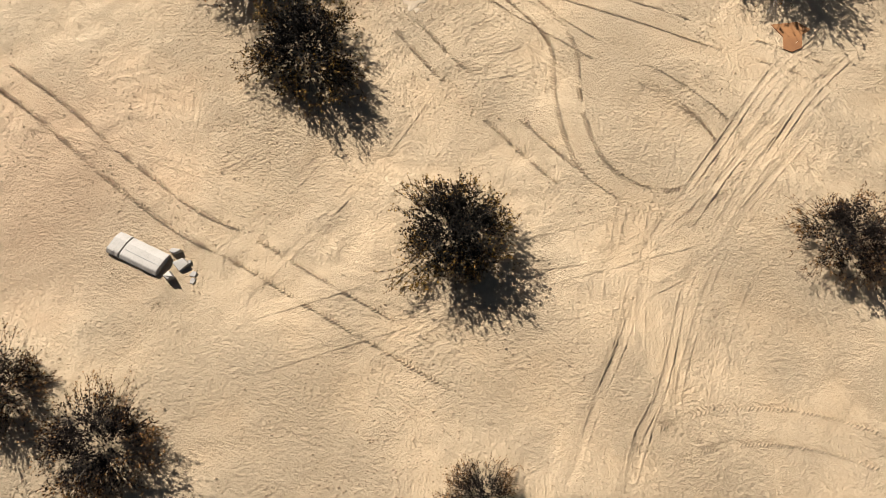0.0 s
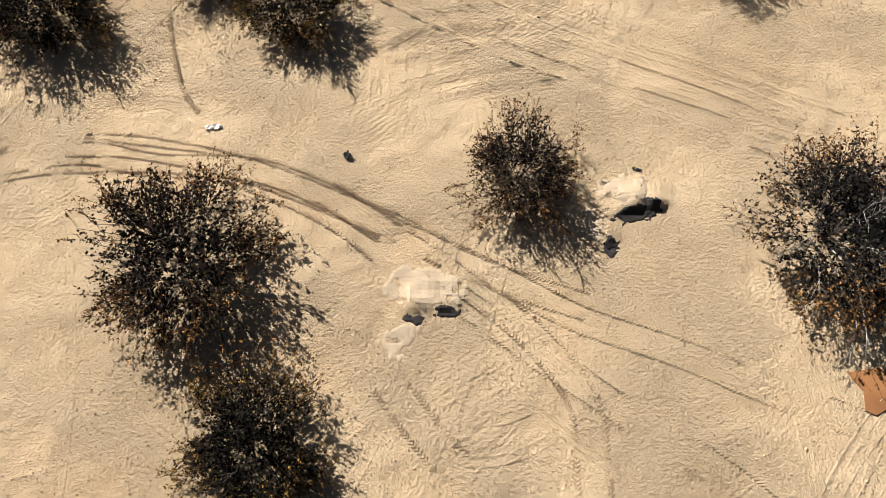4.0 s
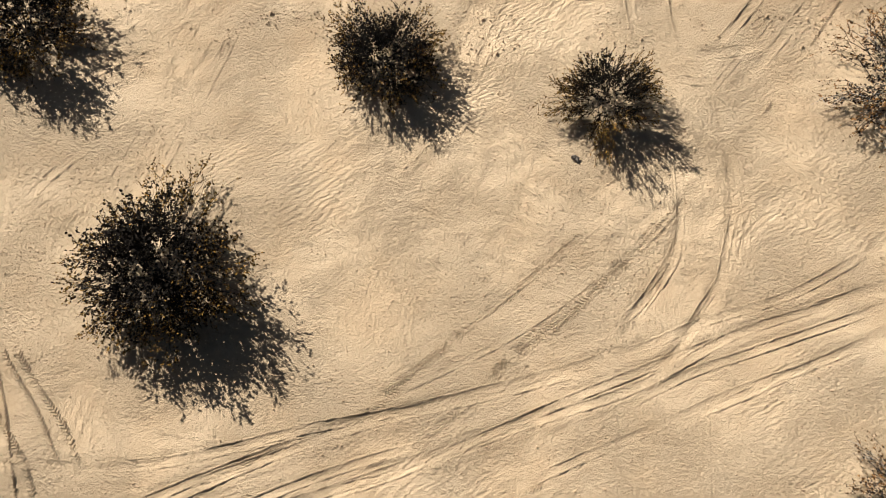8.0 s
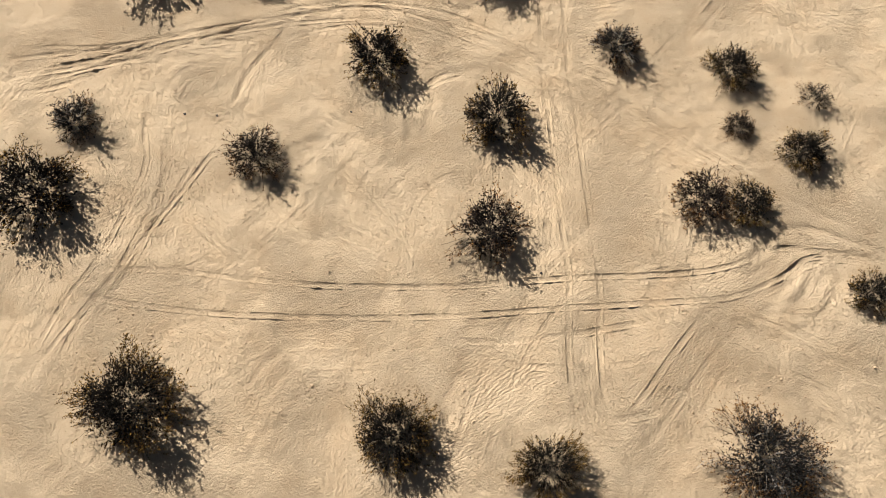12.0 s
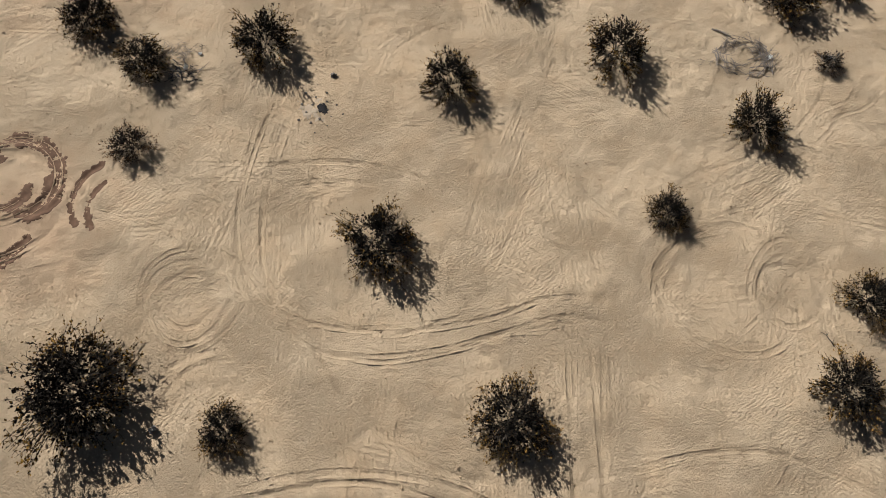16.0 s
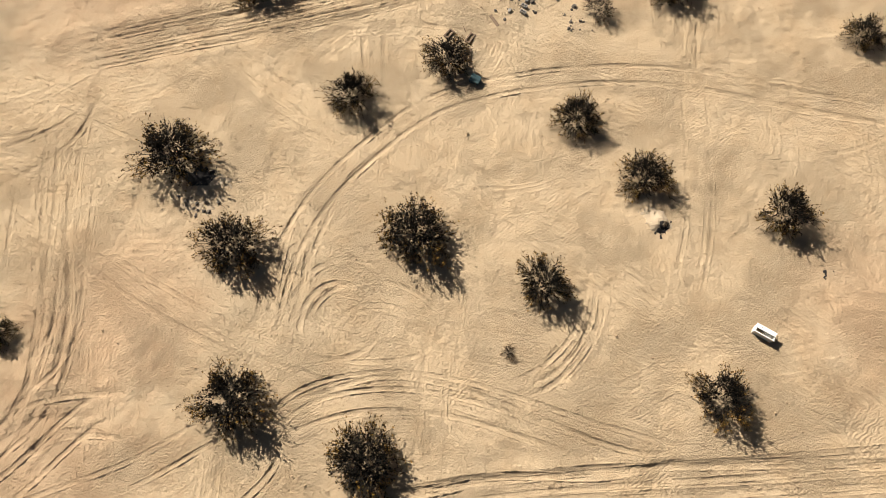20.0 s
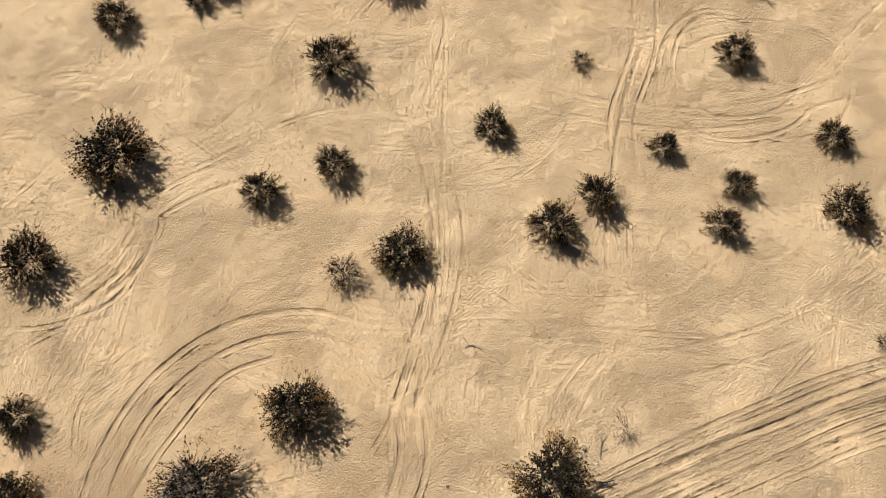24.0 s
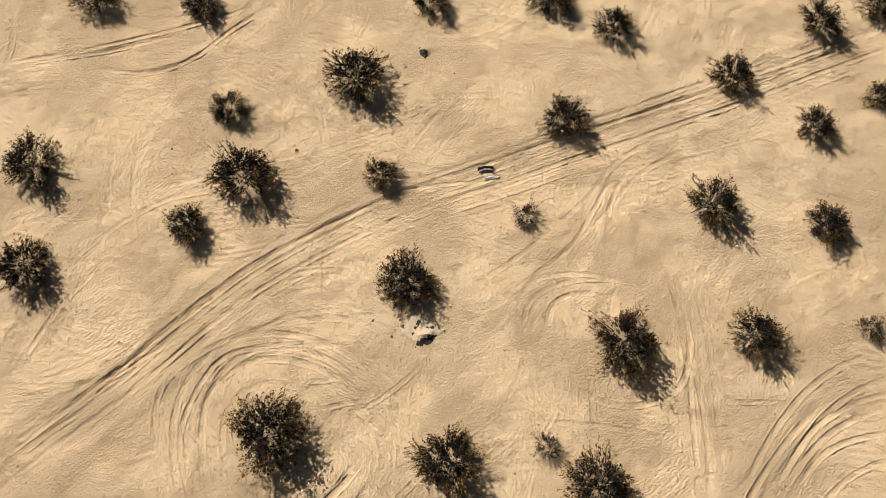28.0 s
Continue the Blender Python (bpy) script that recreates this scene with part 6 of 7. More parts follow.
def clods():
    """Loose crumbs of sand and small stones, thicker in trampled places and under plants."""
    g = np.random.default_rng(77)
    n = 72000
    x, y = g.uniform(-30, 32, n), g.uniform(-12, 218, n)
    thick = lattice_noise(x, y, 4.5, 61) + 0.6 * lattice_noise(x, y, 1.2, 62)
    near = y < 52
    keep = (thick > g.uniform(-0.2, 0.55, n)) & (~near | (np.abs(x) < 19))
    x, y = x[keep], y[keep]
    for hx, hy, hr in HEAPS:
        k = int(52 * hr)
        a, q = g.uniform(0, 2 * math.pi, k), hr * g.uniform(0.5, 1.75, k)
        x, y = np.r_[x, hx + q * np.cos(a)], np.r_[y, hy + q * np.sin(a)]
    n = 90000
    nx, ny = g.uniform(-17, 17, n), g.uniform(-12, 54, n)
    thick = lattice_noise(nx, ny, 3.5, 63) + 0.8 * lattice_noise(nx, ny, 0.9, 64)
    keep = thick > g.uniform(-0.1, 0.6, n)
    x, y = np.r_[x, nx[keep]], np.r_[y, ny[keep]]
    near = y < 52
    m = len(x)
    r = np.where(near, g.lognormal(-3.9, 0.3, m), g.lognormal(-3.5, 0.35, m))
    z = heights(x, y)
    shape = np.array([(1, 0, 0), (0.2, 1, 0.1), (-1, 0.1, 0), (-0.1, -1, 0), (0.1, 0, 0.9), (0, 0, -0.6)])
    jig = g.uniform(0.65, 1.35, (m, 6, 3))
    a = g.uniform(0, 2 * math.pi, m)
    v = shape * jig * r[:, None, None]
    rot = np.stack([v[..., 0] * np.cos(a)[:, None] - v[..., 1] * np.sin(a)[:, None], v[..., 0] * np.sin(a)[:, None] + v[..., 1] * np.cos(a)[:, None], v[..., 2]], -1)
    v = rot + np.stack([x, y, z + r * 0.35], -1)[:, None, :]
    f = np.array([(0, 1, 4), (1, 2, 4), (2, 3, 4), (3, 0, 4)])
    faces = (f[None] + 6 * np.arange(m)[:, None, None]).reshape(-1, 3)
    return mesh_of("sand_clods", v.reshape(-1, 3).tolist(), faces.tolist(), CLOD)


tagged(part("damp_soil", layer(SOIL, 4, 0.03, 0.7, 84, SOIL_DARK, "damp_soil"), ground), "dark brown damp soil thrown up by wheels", kind="stuff")
tagged(part("pale_ash", layer(ASH, 3, 0.02, 0.8, 87, ASH_PALE, "pale_ash"), ground), "pale ash spread on the sand", kind="stuff")
# char on the sand, and the shadow under the banks laid down as black
tagged(part("charcoal", layer(CHAR_SHADE, 5, 0.03, 0.5, 90, CHARCOAL_SHADE, "charcoal"), ground), "black charred earth, with bank and hollow shade put into its colour", kind="stuff")
tagged(part("tyre_prints", tread_prints(), ground), "chevron tyre prints pressed into the sand", kind="stuff")
tagged(part("rut_beds", rut_lips(), ground), "ribbed wheel ruts with crumbled sand edges", kind="stuff")
tagged(part("sand_clods", clods(), ground), "loose clods and small stones on sand", kind="stuff")


# ---- shrubs ----
def tube(path, r0, r1, sides, verts, faces):
    n0 = len(verts)
    path = np.asarray(path)
    k = len(path)
    for i, p in enumerate(path):
        d = path[min(i + 1, k - 1)] - path[max(i - 1, 0)]
        d = d / (np.linalg.norm(d) + 1e-9)
        a = np.cross(d, (0.3, 0.5, 0.81) if abs(d[2]) < 0.9 else (1, 0, 0))
        a /= np.linalg.norm(a) + 1e-9
        b = np.cross(d, a)
        r = r0 + (r1 - r0) * i / (k - 1)
        for s in range(sides):
            t = 2 * math.pi * s / sides
            verts.append(tuple(p + r * (math.cos(t) * a + math.sin(t) * b)))
    for i in range(k - 1):
        for s in range(sides):
            a, b = n0 + i * sides + s, n0 + i * sides + (s + 1) % sides
            faces.append((a, b, b + sides, a + sides))


def unit(v):
    return v / (np.linalg.norm(v) + 1e-9)


def slivers(p, d, length, width, g):
    """Twigs or small leaves: slim blades from p along d, each a quad."""
    a = np.cross(d, g.normal(size=p.shape))
    a /= np.linalg.norm(a, axis=1, keepdims=True) + 1e-9
    q = p + d * (length * 0.5)[:, None]
    w = width[:, None]
    v = np.stack([p, q + a * w, p + d * length[:, None], q - a * w], 1)
    return v.reshape(-1, 3), np.arange(4 * len(p)).reshape(-1, 4)


def rods_mesh(path, radii):
    """Three-sided stems along many paths at once: (count, points, 3)."""
    n, k = path.shape[:2]
    d = np.gradient(path, axis=1)
    a = np.cross(d, np.array([0.31, 0.52, 0.79]))
    a /= np.linalg.norm(a, axis=2, keepdims=True) + 1e-9
    b = np.cross(d, a)
    b /= np.linalg.norm(b, axis=2, keepdims=True) + 1e-9
    t = 2 * math.pi * np.arange(3) / 3
    v = path[:, :, None] + np.asarray(radii)[None, :, None, None] * (np.cos(t)[:, None] * a[:, :, None] + np.sin(t)[:, None] * b[:, :, None])
    idx = np.arange(n * k * 3).reshape(n, k, 3)
    nxt = np.roll(idx, -1, 2)
    f = np.stack([idx[:, :-1], nxt[:, :-1], nxt[:, 1:], idx[:, 1:]], -1)
    return v.reshape(-1, 3), f.reshape(-1, 4)


#        boughs, rods a bough, twigs a rod, leaves a twig, fan of a bough, pale limbs
HABITS = {
    "d": (34, 7, 6, 3.9, 0.20, 10),
    "t": (30, 8, 6, 4.0, 0.16, 6),
    "b": (28, 7, 7, 3.0, 0.24, 14),
    "g": (30, 8, 6, 2.7, 0.20, 34),
    "s": (20, 6, 6, 3.6, 0.22, 4),
    "x": (7, 4, 6, 0.0, 0.30, 18),
}


def shrub_meshes(kind, seed, fine):
    """Trunk with its limbs, twig crown and leafy rim of a desert shrub about one metre in radius."""
    g = np.random.default_rng(seed)
    boughs, per, twigs, leaves, fan, pale = HABITS[kind]
    if fine:
        per, twigs, leaves = int(per * 1.3), twigs + 2, leaves * 2.6
    else:
        leaves *= 1.15
    lobes = g.uniform(0, 2 * math.pi, 4)

    def rods(count, spread_of):
        """Curved stems from the foot outwards, gathered in boughs: (count, 4, 3)."""
        which = np.arange(count) % boughs
        az = (bough_az[which] + g.normal(0, spread_of, count) / np.maximum(np.sin(bough_tilt[which]), 0.35)).astype(float)
        tilt = np.clip(bough_tilt[which] + g.normal(0, spread_of, count), 0.05, 1.52)
        wave = sum(np.cos((i + 2) * az + lobes[i]) for i in range(4))
        reach = bough_reach[which] * g.uniform(0.74, 1.06, count) * (1 + 0.09 * wave * np.sin(tilt))
        d = np.stack([np.sin(tilt) * np.cos(az), np.sin(tilt) * np.sin(az), np.cos(tilt)], 1)
        p = np.stack([d[:, 0] * 0.16, d[:, 1] * 0.16, np.full(count, -0.05)], 1) * g.uniform(0.2, 1.3, count)[:, None]
        e = d * reach[:, None]
        m = (p + e) / 2 + np.stack([-d[:, 0] * 0.05, -d[:, 1] * 0.05, np.full(count, 0.1)], 1) + g.normal(size=(count, 3)) * 0.05
        q = p * 0.2 + e * 0.8 + np.array([0, 0, 0.05]) + g.normal(size=(count, 3)) * 0.04
        pts = np.stack([p, m, q, e], 1)
        pts[:, 1:, 2] = np.maximum(pts[:, 1:, 2], 0.02)
        return pts

    bough_az = np.arange(boughs) * 2.39996 + g.normal(0, 0.35, boughs)
    bough_tilt = np.arccos(1 - 0.98 * ((np.arange(boughs) + 0.5) / boughs) ** 0.9)
    bough_reach = g.uniform(0.84, 1.1, boughs)

    def along(pts, count, low, high=1.0):
        """Random places on the stems, with the stem's direction there."""
        i = g.integers(0, len(pts), count)
        u = g.uniform(low, high, count) * 2.999
        k = u.astype(int)
        a, b = pts[i, k], pts[i, k + 1]
        d = b - a
        return a + d * (u - k)[:, None], d / (np.linalg.norm(d, axis=1, keepdims=True) + 1e-9)

    def stray(d, amount):
        d = d + g.normal(size=d.shape) * amount
        return d / (np.linalg.norm(d, axis=1, keepdims=True) + 1e-9)

    thin = 0.0034 if fine else 0.0056
    limbs = rods(pale, fan * 1.3)
    s, d = along(limbs, pale * 5, 0.45)
    e = s + stray(d, 0.45) * g.uniform(0.1, 0.28, len(s))[:, None]
    trunk = quads_of("trunk", [rods_mesh(limbs, np.array([2.4, 1.5, 0.9, 0.5]) * thin), rods_mesh(np.stack([s, e], 1), (thin * 0.8, thin * 0.35))], LOOKS[kind][0])

    stems = rods(boughs * per, fan)
    s, d = along(stems, boughs * per * twigs, 0.25)
    td = stray(d, 0.38 if kind == "t" else 0.6)
    tl = g.uniform(0.07, 0.2, len(s))
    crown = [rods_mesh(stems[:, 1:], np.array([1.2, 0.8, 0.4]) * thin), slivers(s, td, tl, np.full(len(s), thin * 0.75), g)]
    foliage = []
    if leaves:
        n = int(len(s) * leaves)
        i = g.integers(0, len(s), n)
        o = s[i] + td[i] * (tl[i] * g.uniform(0.3, 1.15, n))[:, None]
        o[:, 2] = np.maximum(o[:, 2], 0.015)
        ld = stray(td[i], 0.35 if kind == "t" else 0.85)
        ll = g.uniform(0.016, 0.037, n) if fine else g.uniform(0.026, 0.06, n)
        lw = ll * g.uniform(0.2, 0.36, n)
        # leaves near the middle get the shade-black twig colour, outer ones the lighter tips
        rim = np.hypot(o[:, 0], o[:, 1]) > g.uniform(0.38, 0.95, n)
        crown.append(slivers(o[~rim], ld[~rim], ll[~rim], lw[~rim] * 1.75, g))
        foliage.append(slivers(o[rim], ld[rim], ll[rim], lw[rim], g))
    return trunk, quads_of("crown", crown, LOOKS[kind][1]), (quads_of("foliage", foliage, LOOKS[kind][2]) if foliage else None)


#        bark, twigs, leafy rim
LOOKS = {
    "d": (STEM_DARK, TWIG_SHADE_DARK, TIP_SUNLIT_OLIVE),
    "t": (STEM_DARK, TWIG_SHADE_DARK, TIP_SUNLIT_OLIVE),
    "b": (STEM_DARK, TWIG_SHADE_BROWN, TIP_SUNLIT_BROWN),
    "g": (STEM, TWIG_SHADE_GREY, TIP_SUNLIT_BROWN),
    "s": (STEM_DARK, TWIG_SHADE_BROWN, TIP_SUNLIT_BROWN),
    "x": (STEM_DARK, TWIG_SHADE_BROWN, TIP_SUNLIT_BROWN),
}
SHRUB_LABELS = {
    "d": "dense dark green desert shrub with a rounded crown on sand",
    "t": "broom-like desert shrub with straight dark twigs on sand",
    "b": "sparse brown desert shrub with thin tangled twigs on sand",
    "g": "grey half-bare desert shrub with pale branches on sand",
    "s": "small thin desert bush with few dry twigs on sand",
    "x": "leafless dead bush of pale branches on sand",
}
SHRUB_CACHE = {}
SHRUB_COUNT = [0]


def shrub(x, y, r, kind, stretch=1.0, turn=None):
    SHRUB_COUNT[0] += 1
    k = SHRUB_COUNT[0]
    fine = y < 58 and kind != "s"
    variant = k % (4 if not fine else 3)
    key = (kind, variant, fine)
    if key not in SHRUB_CACHE:
        SHRUB_CACHE[key] = shrub_meshes(kind, 100 * variant + ord(kind) + fine, fine)
    trunk, crown, tips = SHRUB_CACHE[key]
    ob = new("dead_bush" if kind == "x" else "shrub")
    ob.empty_display_size = 0.3
    tagged(ob, SHRUB_LABELS[kind], "shrub", "desert shrubs")
    yaw = radians(turn if turn is not None else (k * 137.5) % 360)
    high = SHRUB_HIGH.get(kind, 1.0)
    ob.matrix_basis = Matrix.Translation((x, y, ground_height(x, y) - 0.03)) @ Matrix.Rotation(yaw, 4, "Z") @ Matrix.Diagonal((r * stretch, r, r * high, 1))
    part("trunk", trunk, ob, "grey twisted limbs")
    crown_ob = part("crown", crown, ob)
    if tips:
        part("foliage", tips, crown_ob, "dry olive-brown twig tips with a sunlit tone in the colour")
    return ob


SHRUB_HIGH = {"d": 0.86, "t": 1.0, "b": 0.9, "g": 0.88, "s": 0.85, "x": 0.8}


shrub(1.00, 0.63, 0.96, "b")
shrub(-8.42, 1.65, 1.59, "b")
shrub(-11.37, 3.03, 1.41, "b")
shrub(0.34, 7.47, 1.89, "d")
shrub(11.42, 7.55, 1.55, "b")
shrub(-4.48, 13.72, 2.06, "d")
shrub(-6.97, 18.67, 2.82, "b")
shrub(11.15, 19.36, 2.89, "g")
shrub(2.47, 21.44, 1.99, "b")
shrub(-12.92, 27.57, 2.29, "d")
shrub(-4.78, 27.66, 1.94, "d")
shrub(-7.65, 29.40, 1.62, "d")
shrub(10.45, 29.81, 1.42, "b")
shrub(1.75, 34.35, 1.70, "b")
shrub(12.80, 37.72, 1.99, "g")
shrub(-7.40, 44.35, 2.68, "d")
shrub(5.91, 50.01, 1.72, "t")
shrub(15.83, 50.21, 2.66, "g")
shrub(-1.20, 51.54, 2.11, "d")
shrub(-13.50, 53.23, 2.63, "d")
shrub(22.85, 58.06, 1.29, "d")
shrub(3.70, 61.99, 2.12, "b")
shrub(17.58, 63.12, 1.52, "d")
shrub(15.24, 63.52, 1.84, "b")
shrub(-20.68, 64.51, 2.69, "d")
shrub(21.32, 66.33, 1.57, "d")
shrub(-9.04, 66.69, 1.82, "b")
shrub(18.08, 68.12, 1.01, "b")
shrub(4.48, 68.95, 2.26, "d")
shrub(-19.49, 69.19, 1.65, "g")
shrub(22.86, 69.94, 1.13, "s")
shrub(18.40, 72.01, 1.68, "d")
shrub(-2.40, 73.00, 2.18, "d")
shrub(11.79, 73.77, 1.75, "g")
shrub(-9.72, 79.84, 1.56, "d")
shrub(4.67, 79.92, 2.34, "d")
shrub(21.83, 81.15, 2.00, "t")
shrub(-17.22, 81.88, 3.43, "d")
shrub(-24.97, 84.66, 2.53, "d")
shrub(24.43, 85.76, 1.84, "d")
shrub(-2.13, 89.62, 2.43, "d")
shrub(14.31, 91.33, 1.51, "d")
shrub(-16.83, 96.13, 1.48, "b")
shrub(20.40, 96.99, 1.99, "t")
shrub(2.01, 100.33, 2.04, "t")
shrub(26.04, 101.34, 1.03, "g")
shrub(-16.83, 101.97, 1.92, "d")
shrub(12.61, 102.36, 2.25, "t")
shrub(-9.50, 103.53, 2.26, "t")
shrub(-20.78, 105.56, 2.15, "d")
shrub(24.12, 106.88, 2.49, "d")
shrub(27.92, 107.58, 1.61, "t")
shrub(6.41, 108.24, 2.23, "d")
shrub(-2.24, 113.60, 2.21, "d")
shrub(-26.66, 114.32, 1.14, "g")
shrub(16.52, 116.42, 1.73, "t")
shrub(-9.24, 116.74, 2.13, "d")
shrub(5.46, 119.04, 0.46, "s")
shrub(-22.44, 120.68, 1.11, "d")
shrub(7.60, 122.89, 1.69, "t")
shrub(-10.12, 125.49, 2.16, "d")
shrub(0.41, 126.00, 2.42, "d")
shrub(22.16, 126.91, 1.77, "t")
shrub(14.24, 129.53, 1.82, "d")
shrub(-14.20, 131.55, 2.46, "d")
shrub(10.55, 133.75, 1.71, "t")
shrub(-3.63, 135.70, 1.73, "t")
shrub(2.53, 138.50, 1.80, "d")
shrub(29.99, 139.71, 1.52, "d")
shrub(12.87, 142.36, 1.23, "s")
shrub(18.04, 143.90, 1.90, "d")
shrub(-10.45, 144.84, 1.99, "d")
shrub(25.72, 148.63, 1.26, "t")
shrub(-19.27, 149.05, 1.74, "d")
shrub(-9.97, 149.44, 2.30, "g")
shrub(7.72, 149.52, 2.18, "d")
shrub(11.80, 152.03, 1.02, "x")
shrub(-19.73, 153.02, 1.23, "t")
shrub(-5.23, 153.25, 1.99, "d")
shrub(26.53, 156.19, 0.57, "s")
shrub(-3.15, 160.74, 1.19, "s")
shrub(-20.85, 161.72, 1.85, "t")
shrub(0.04, 161.82, 1.78, "d")
shrub(18.82, 163.33, 1.22, "t")
shrub(8.91, 163.40, 1.58, "t")
shrub(26.22, 164.15, 1.54, "t")
shrub(11.68, 165.29, 1.39, "t")
shrub(20.09, 165.89, 1.11, "t")
shrub(-8.31, 165.95, 1.32, "t")
shrub(-3.96, 167.61, 1.34, "t")
shrub(-17.22, 168.37, 2.53, "d")
shrub(16.12, 168.52, 1.06, "t")
shrub(26.61, 169.02, 1.22, "t")
shrub(5.66, 170.07, 1.30, "t")
shrub(11.62, 174.90, 0.84, "s")
shrub(-4.50, 175.07, 1.77, "t")
shrub(21.61, 175.33, 1.46, "t")
shrub(-18.76, 178.53, 1.49, "t")
shrub(-13.64, 180.20, 1.01, "t")
shrub(-0.37, 181.46, 1.53, "t")
shrub(23.51, 182.34, 1.73, "t")
shrub(-12.63, 182.38, 1.99, "d")
shrub(10.47, 185.87, 1.86, "t")
shrub(30.22, 185.96, 1.52, "t")
shrub(-22.37, 186.71, 2.24, "d")
shrub(3.13, 187.25, 1.77, "t")
shrub(8.18, 187.75, 0.86, "s")
shrub(-5.80, 188.79, 2.18, "d")
shrub(12.59, 192.91, 1.98, "d")
shrub(19.67, 193.20, 1.53, "t")
shrub(26.04, 193.49, 0.91, "s")
shrub(1.12, 196.65, 1.82, "d")
shrub(-20.03, 197.91, 1.66, "t")
shrub(25.02, 199.54, 1.47, "d")
shrub(-11.30, 200.13, 1.39, "d")
shrub(7.89, 200.42, 0.97, "s")
shrub(18.77, 200.95, 1.65, "t")
shrub(-0.33, 203.25, 1.12, "t")
shrub(-8.44, 203.31, 1.99, "t")
shrub(-20.86, 204.30, 1.77, "t")
shrub(25.81, 205.98, 1.32, "t")
shrub(10.70, 206.72, 1.57, "t")
shrub(-9.67, 207.91, 1.25, "t")
shrub(30.60, 207.99, 1.24, "d")
shrub(21.48, 209.77, 1.53, "t")
shrub(-1.97, 209.88, 2.04, "t")
shrub(14.45, 213.62, 1.41, "t")
shrub(27.95, 213.81, 1.50, "t")
shrub(32.08, 214.97, 1.51, "d")
shrub(-12.23, 215.87, 1.50, "d")
shrub(10.68, 215.87, 1.70, "d")
shrub(2.76, 215.92, 1.43, "t")
shrub(-19.21, 216.71, 1.70, "d")


# ---- things lying about ----
CONCRETE = plain_material("pale_concrete", (0.34, 0.31, 0.275), (0.28, 0.25, 0.215), 5.0, 0.9, 0.006)
CONCRETE_GREY = plain_material("grey_concrete", (0.36, 0.34, 0.31), (0.26, 0.24, 0.22), 6.0, 0.9, 0.006)
WOOD_RUST = plain_material("stained_plywood", (0.24, 0.11, 0.04), (0.15, 0.065, 0.025), 3.0, 0.8)
WOOD_DARK = plain_material("weathered_wood", (0.13, 0.085, 0.055), (0.20, 0.14, 0.095), 7.0, 0.85)
WHITE_PLASTIC = plain_material("white_plastic", (0.78, 0.77, 0.74), (0.66, 0.64, 0.59), 2.0, 0.45, 0.001)
BLACK_PLASTIC = plain_material("black_plastic", (0.018, 0.016, 0.016), (0.035, 0.03, 0.028), 3.0, 0.5, 0.002)
TEAL_PAINT = plain_material("dark_teal_paint", (0.03, 0.065, 0.075), (0.05, 0.085, 0.09), 3.0, 0.5, 0.002)
STONE_DARK = plain_material("dark_stone", (0.10, 0.085, 0.07), (0.18, 0.15, 0.12), 8.0, 0.9, 0.01)
BRANCH_GREY = stem_material("dead_branch", (0.13, 0.105, 0.085), (0.30, 0.255, 0.21))
BRANCH_BURNT = stem_material("burnt_branch", (0.012, 0.011, 0.011), (0.04, 0.035, 0.032))


def box_bm(sx, sy, sz, bevel=0.01, lift=True):
    bm = bmesh.new()
    bmesh.ops.create_cube(bm, size=1.0)
    bmesh.ops.scale(bm, vec=(sx, sy, sz), verts=bm.verts)
    if lift:
        bmesh.ops.translate(bm, vec=(0, 0, sz / 2), verts=bm.verts)
    if bevel:
        bmesh.ops.bevel(bm, geom=list(bm.edges), offset=bevel, segments=2, affect="EDGES", profile=0.6)
    return bm


def finish(name, bm, mat):
    me = bpy.data.meshes.new(name)
    bm.to_mesh(me)
    bm.free()
    me.materials.append(mat)
    return me


def roughen(bm, amount, seed, size=6.0):
    for v in bm.verts:
        v.co += Vector(noise.noise_vector(v.co * size + Vector((seed, 0, 0)))) * amount


def set_down(ob, x, y, turn=0.0, sink=0.02, rx=0.0, ry=0.0):
    ob.matrix_basis = pose(x, y, ground_height(x, y) - sink, rx, ry, turn)
    return ob


def thing(name, label, category, x, y, turn=0.0, sink=0.02, group="", rx=0.0, ry=0.0):
    ob = new(name)
    ob.empty_display_size = 0.2
    tagged(ob, label, category, group)
    return set_down(ob, x, y, turn, sink, rx, ry)


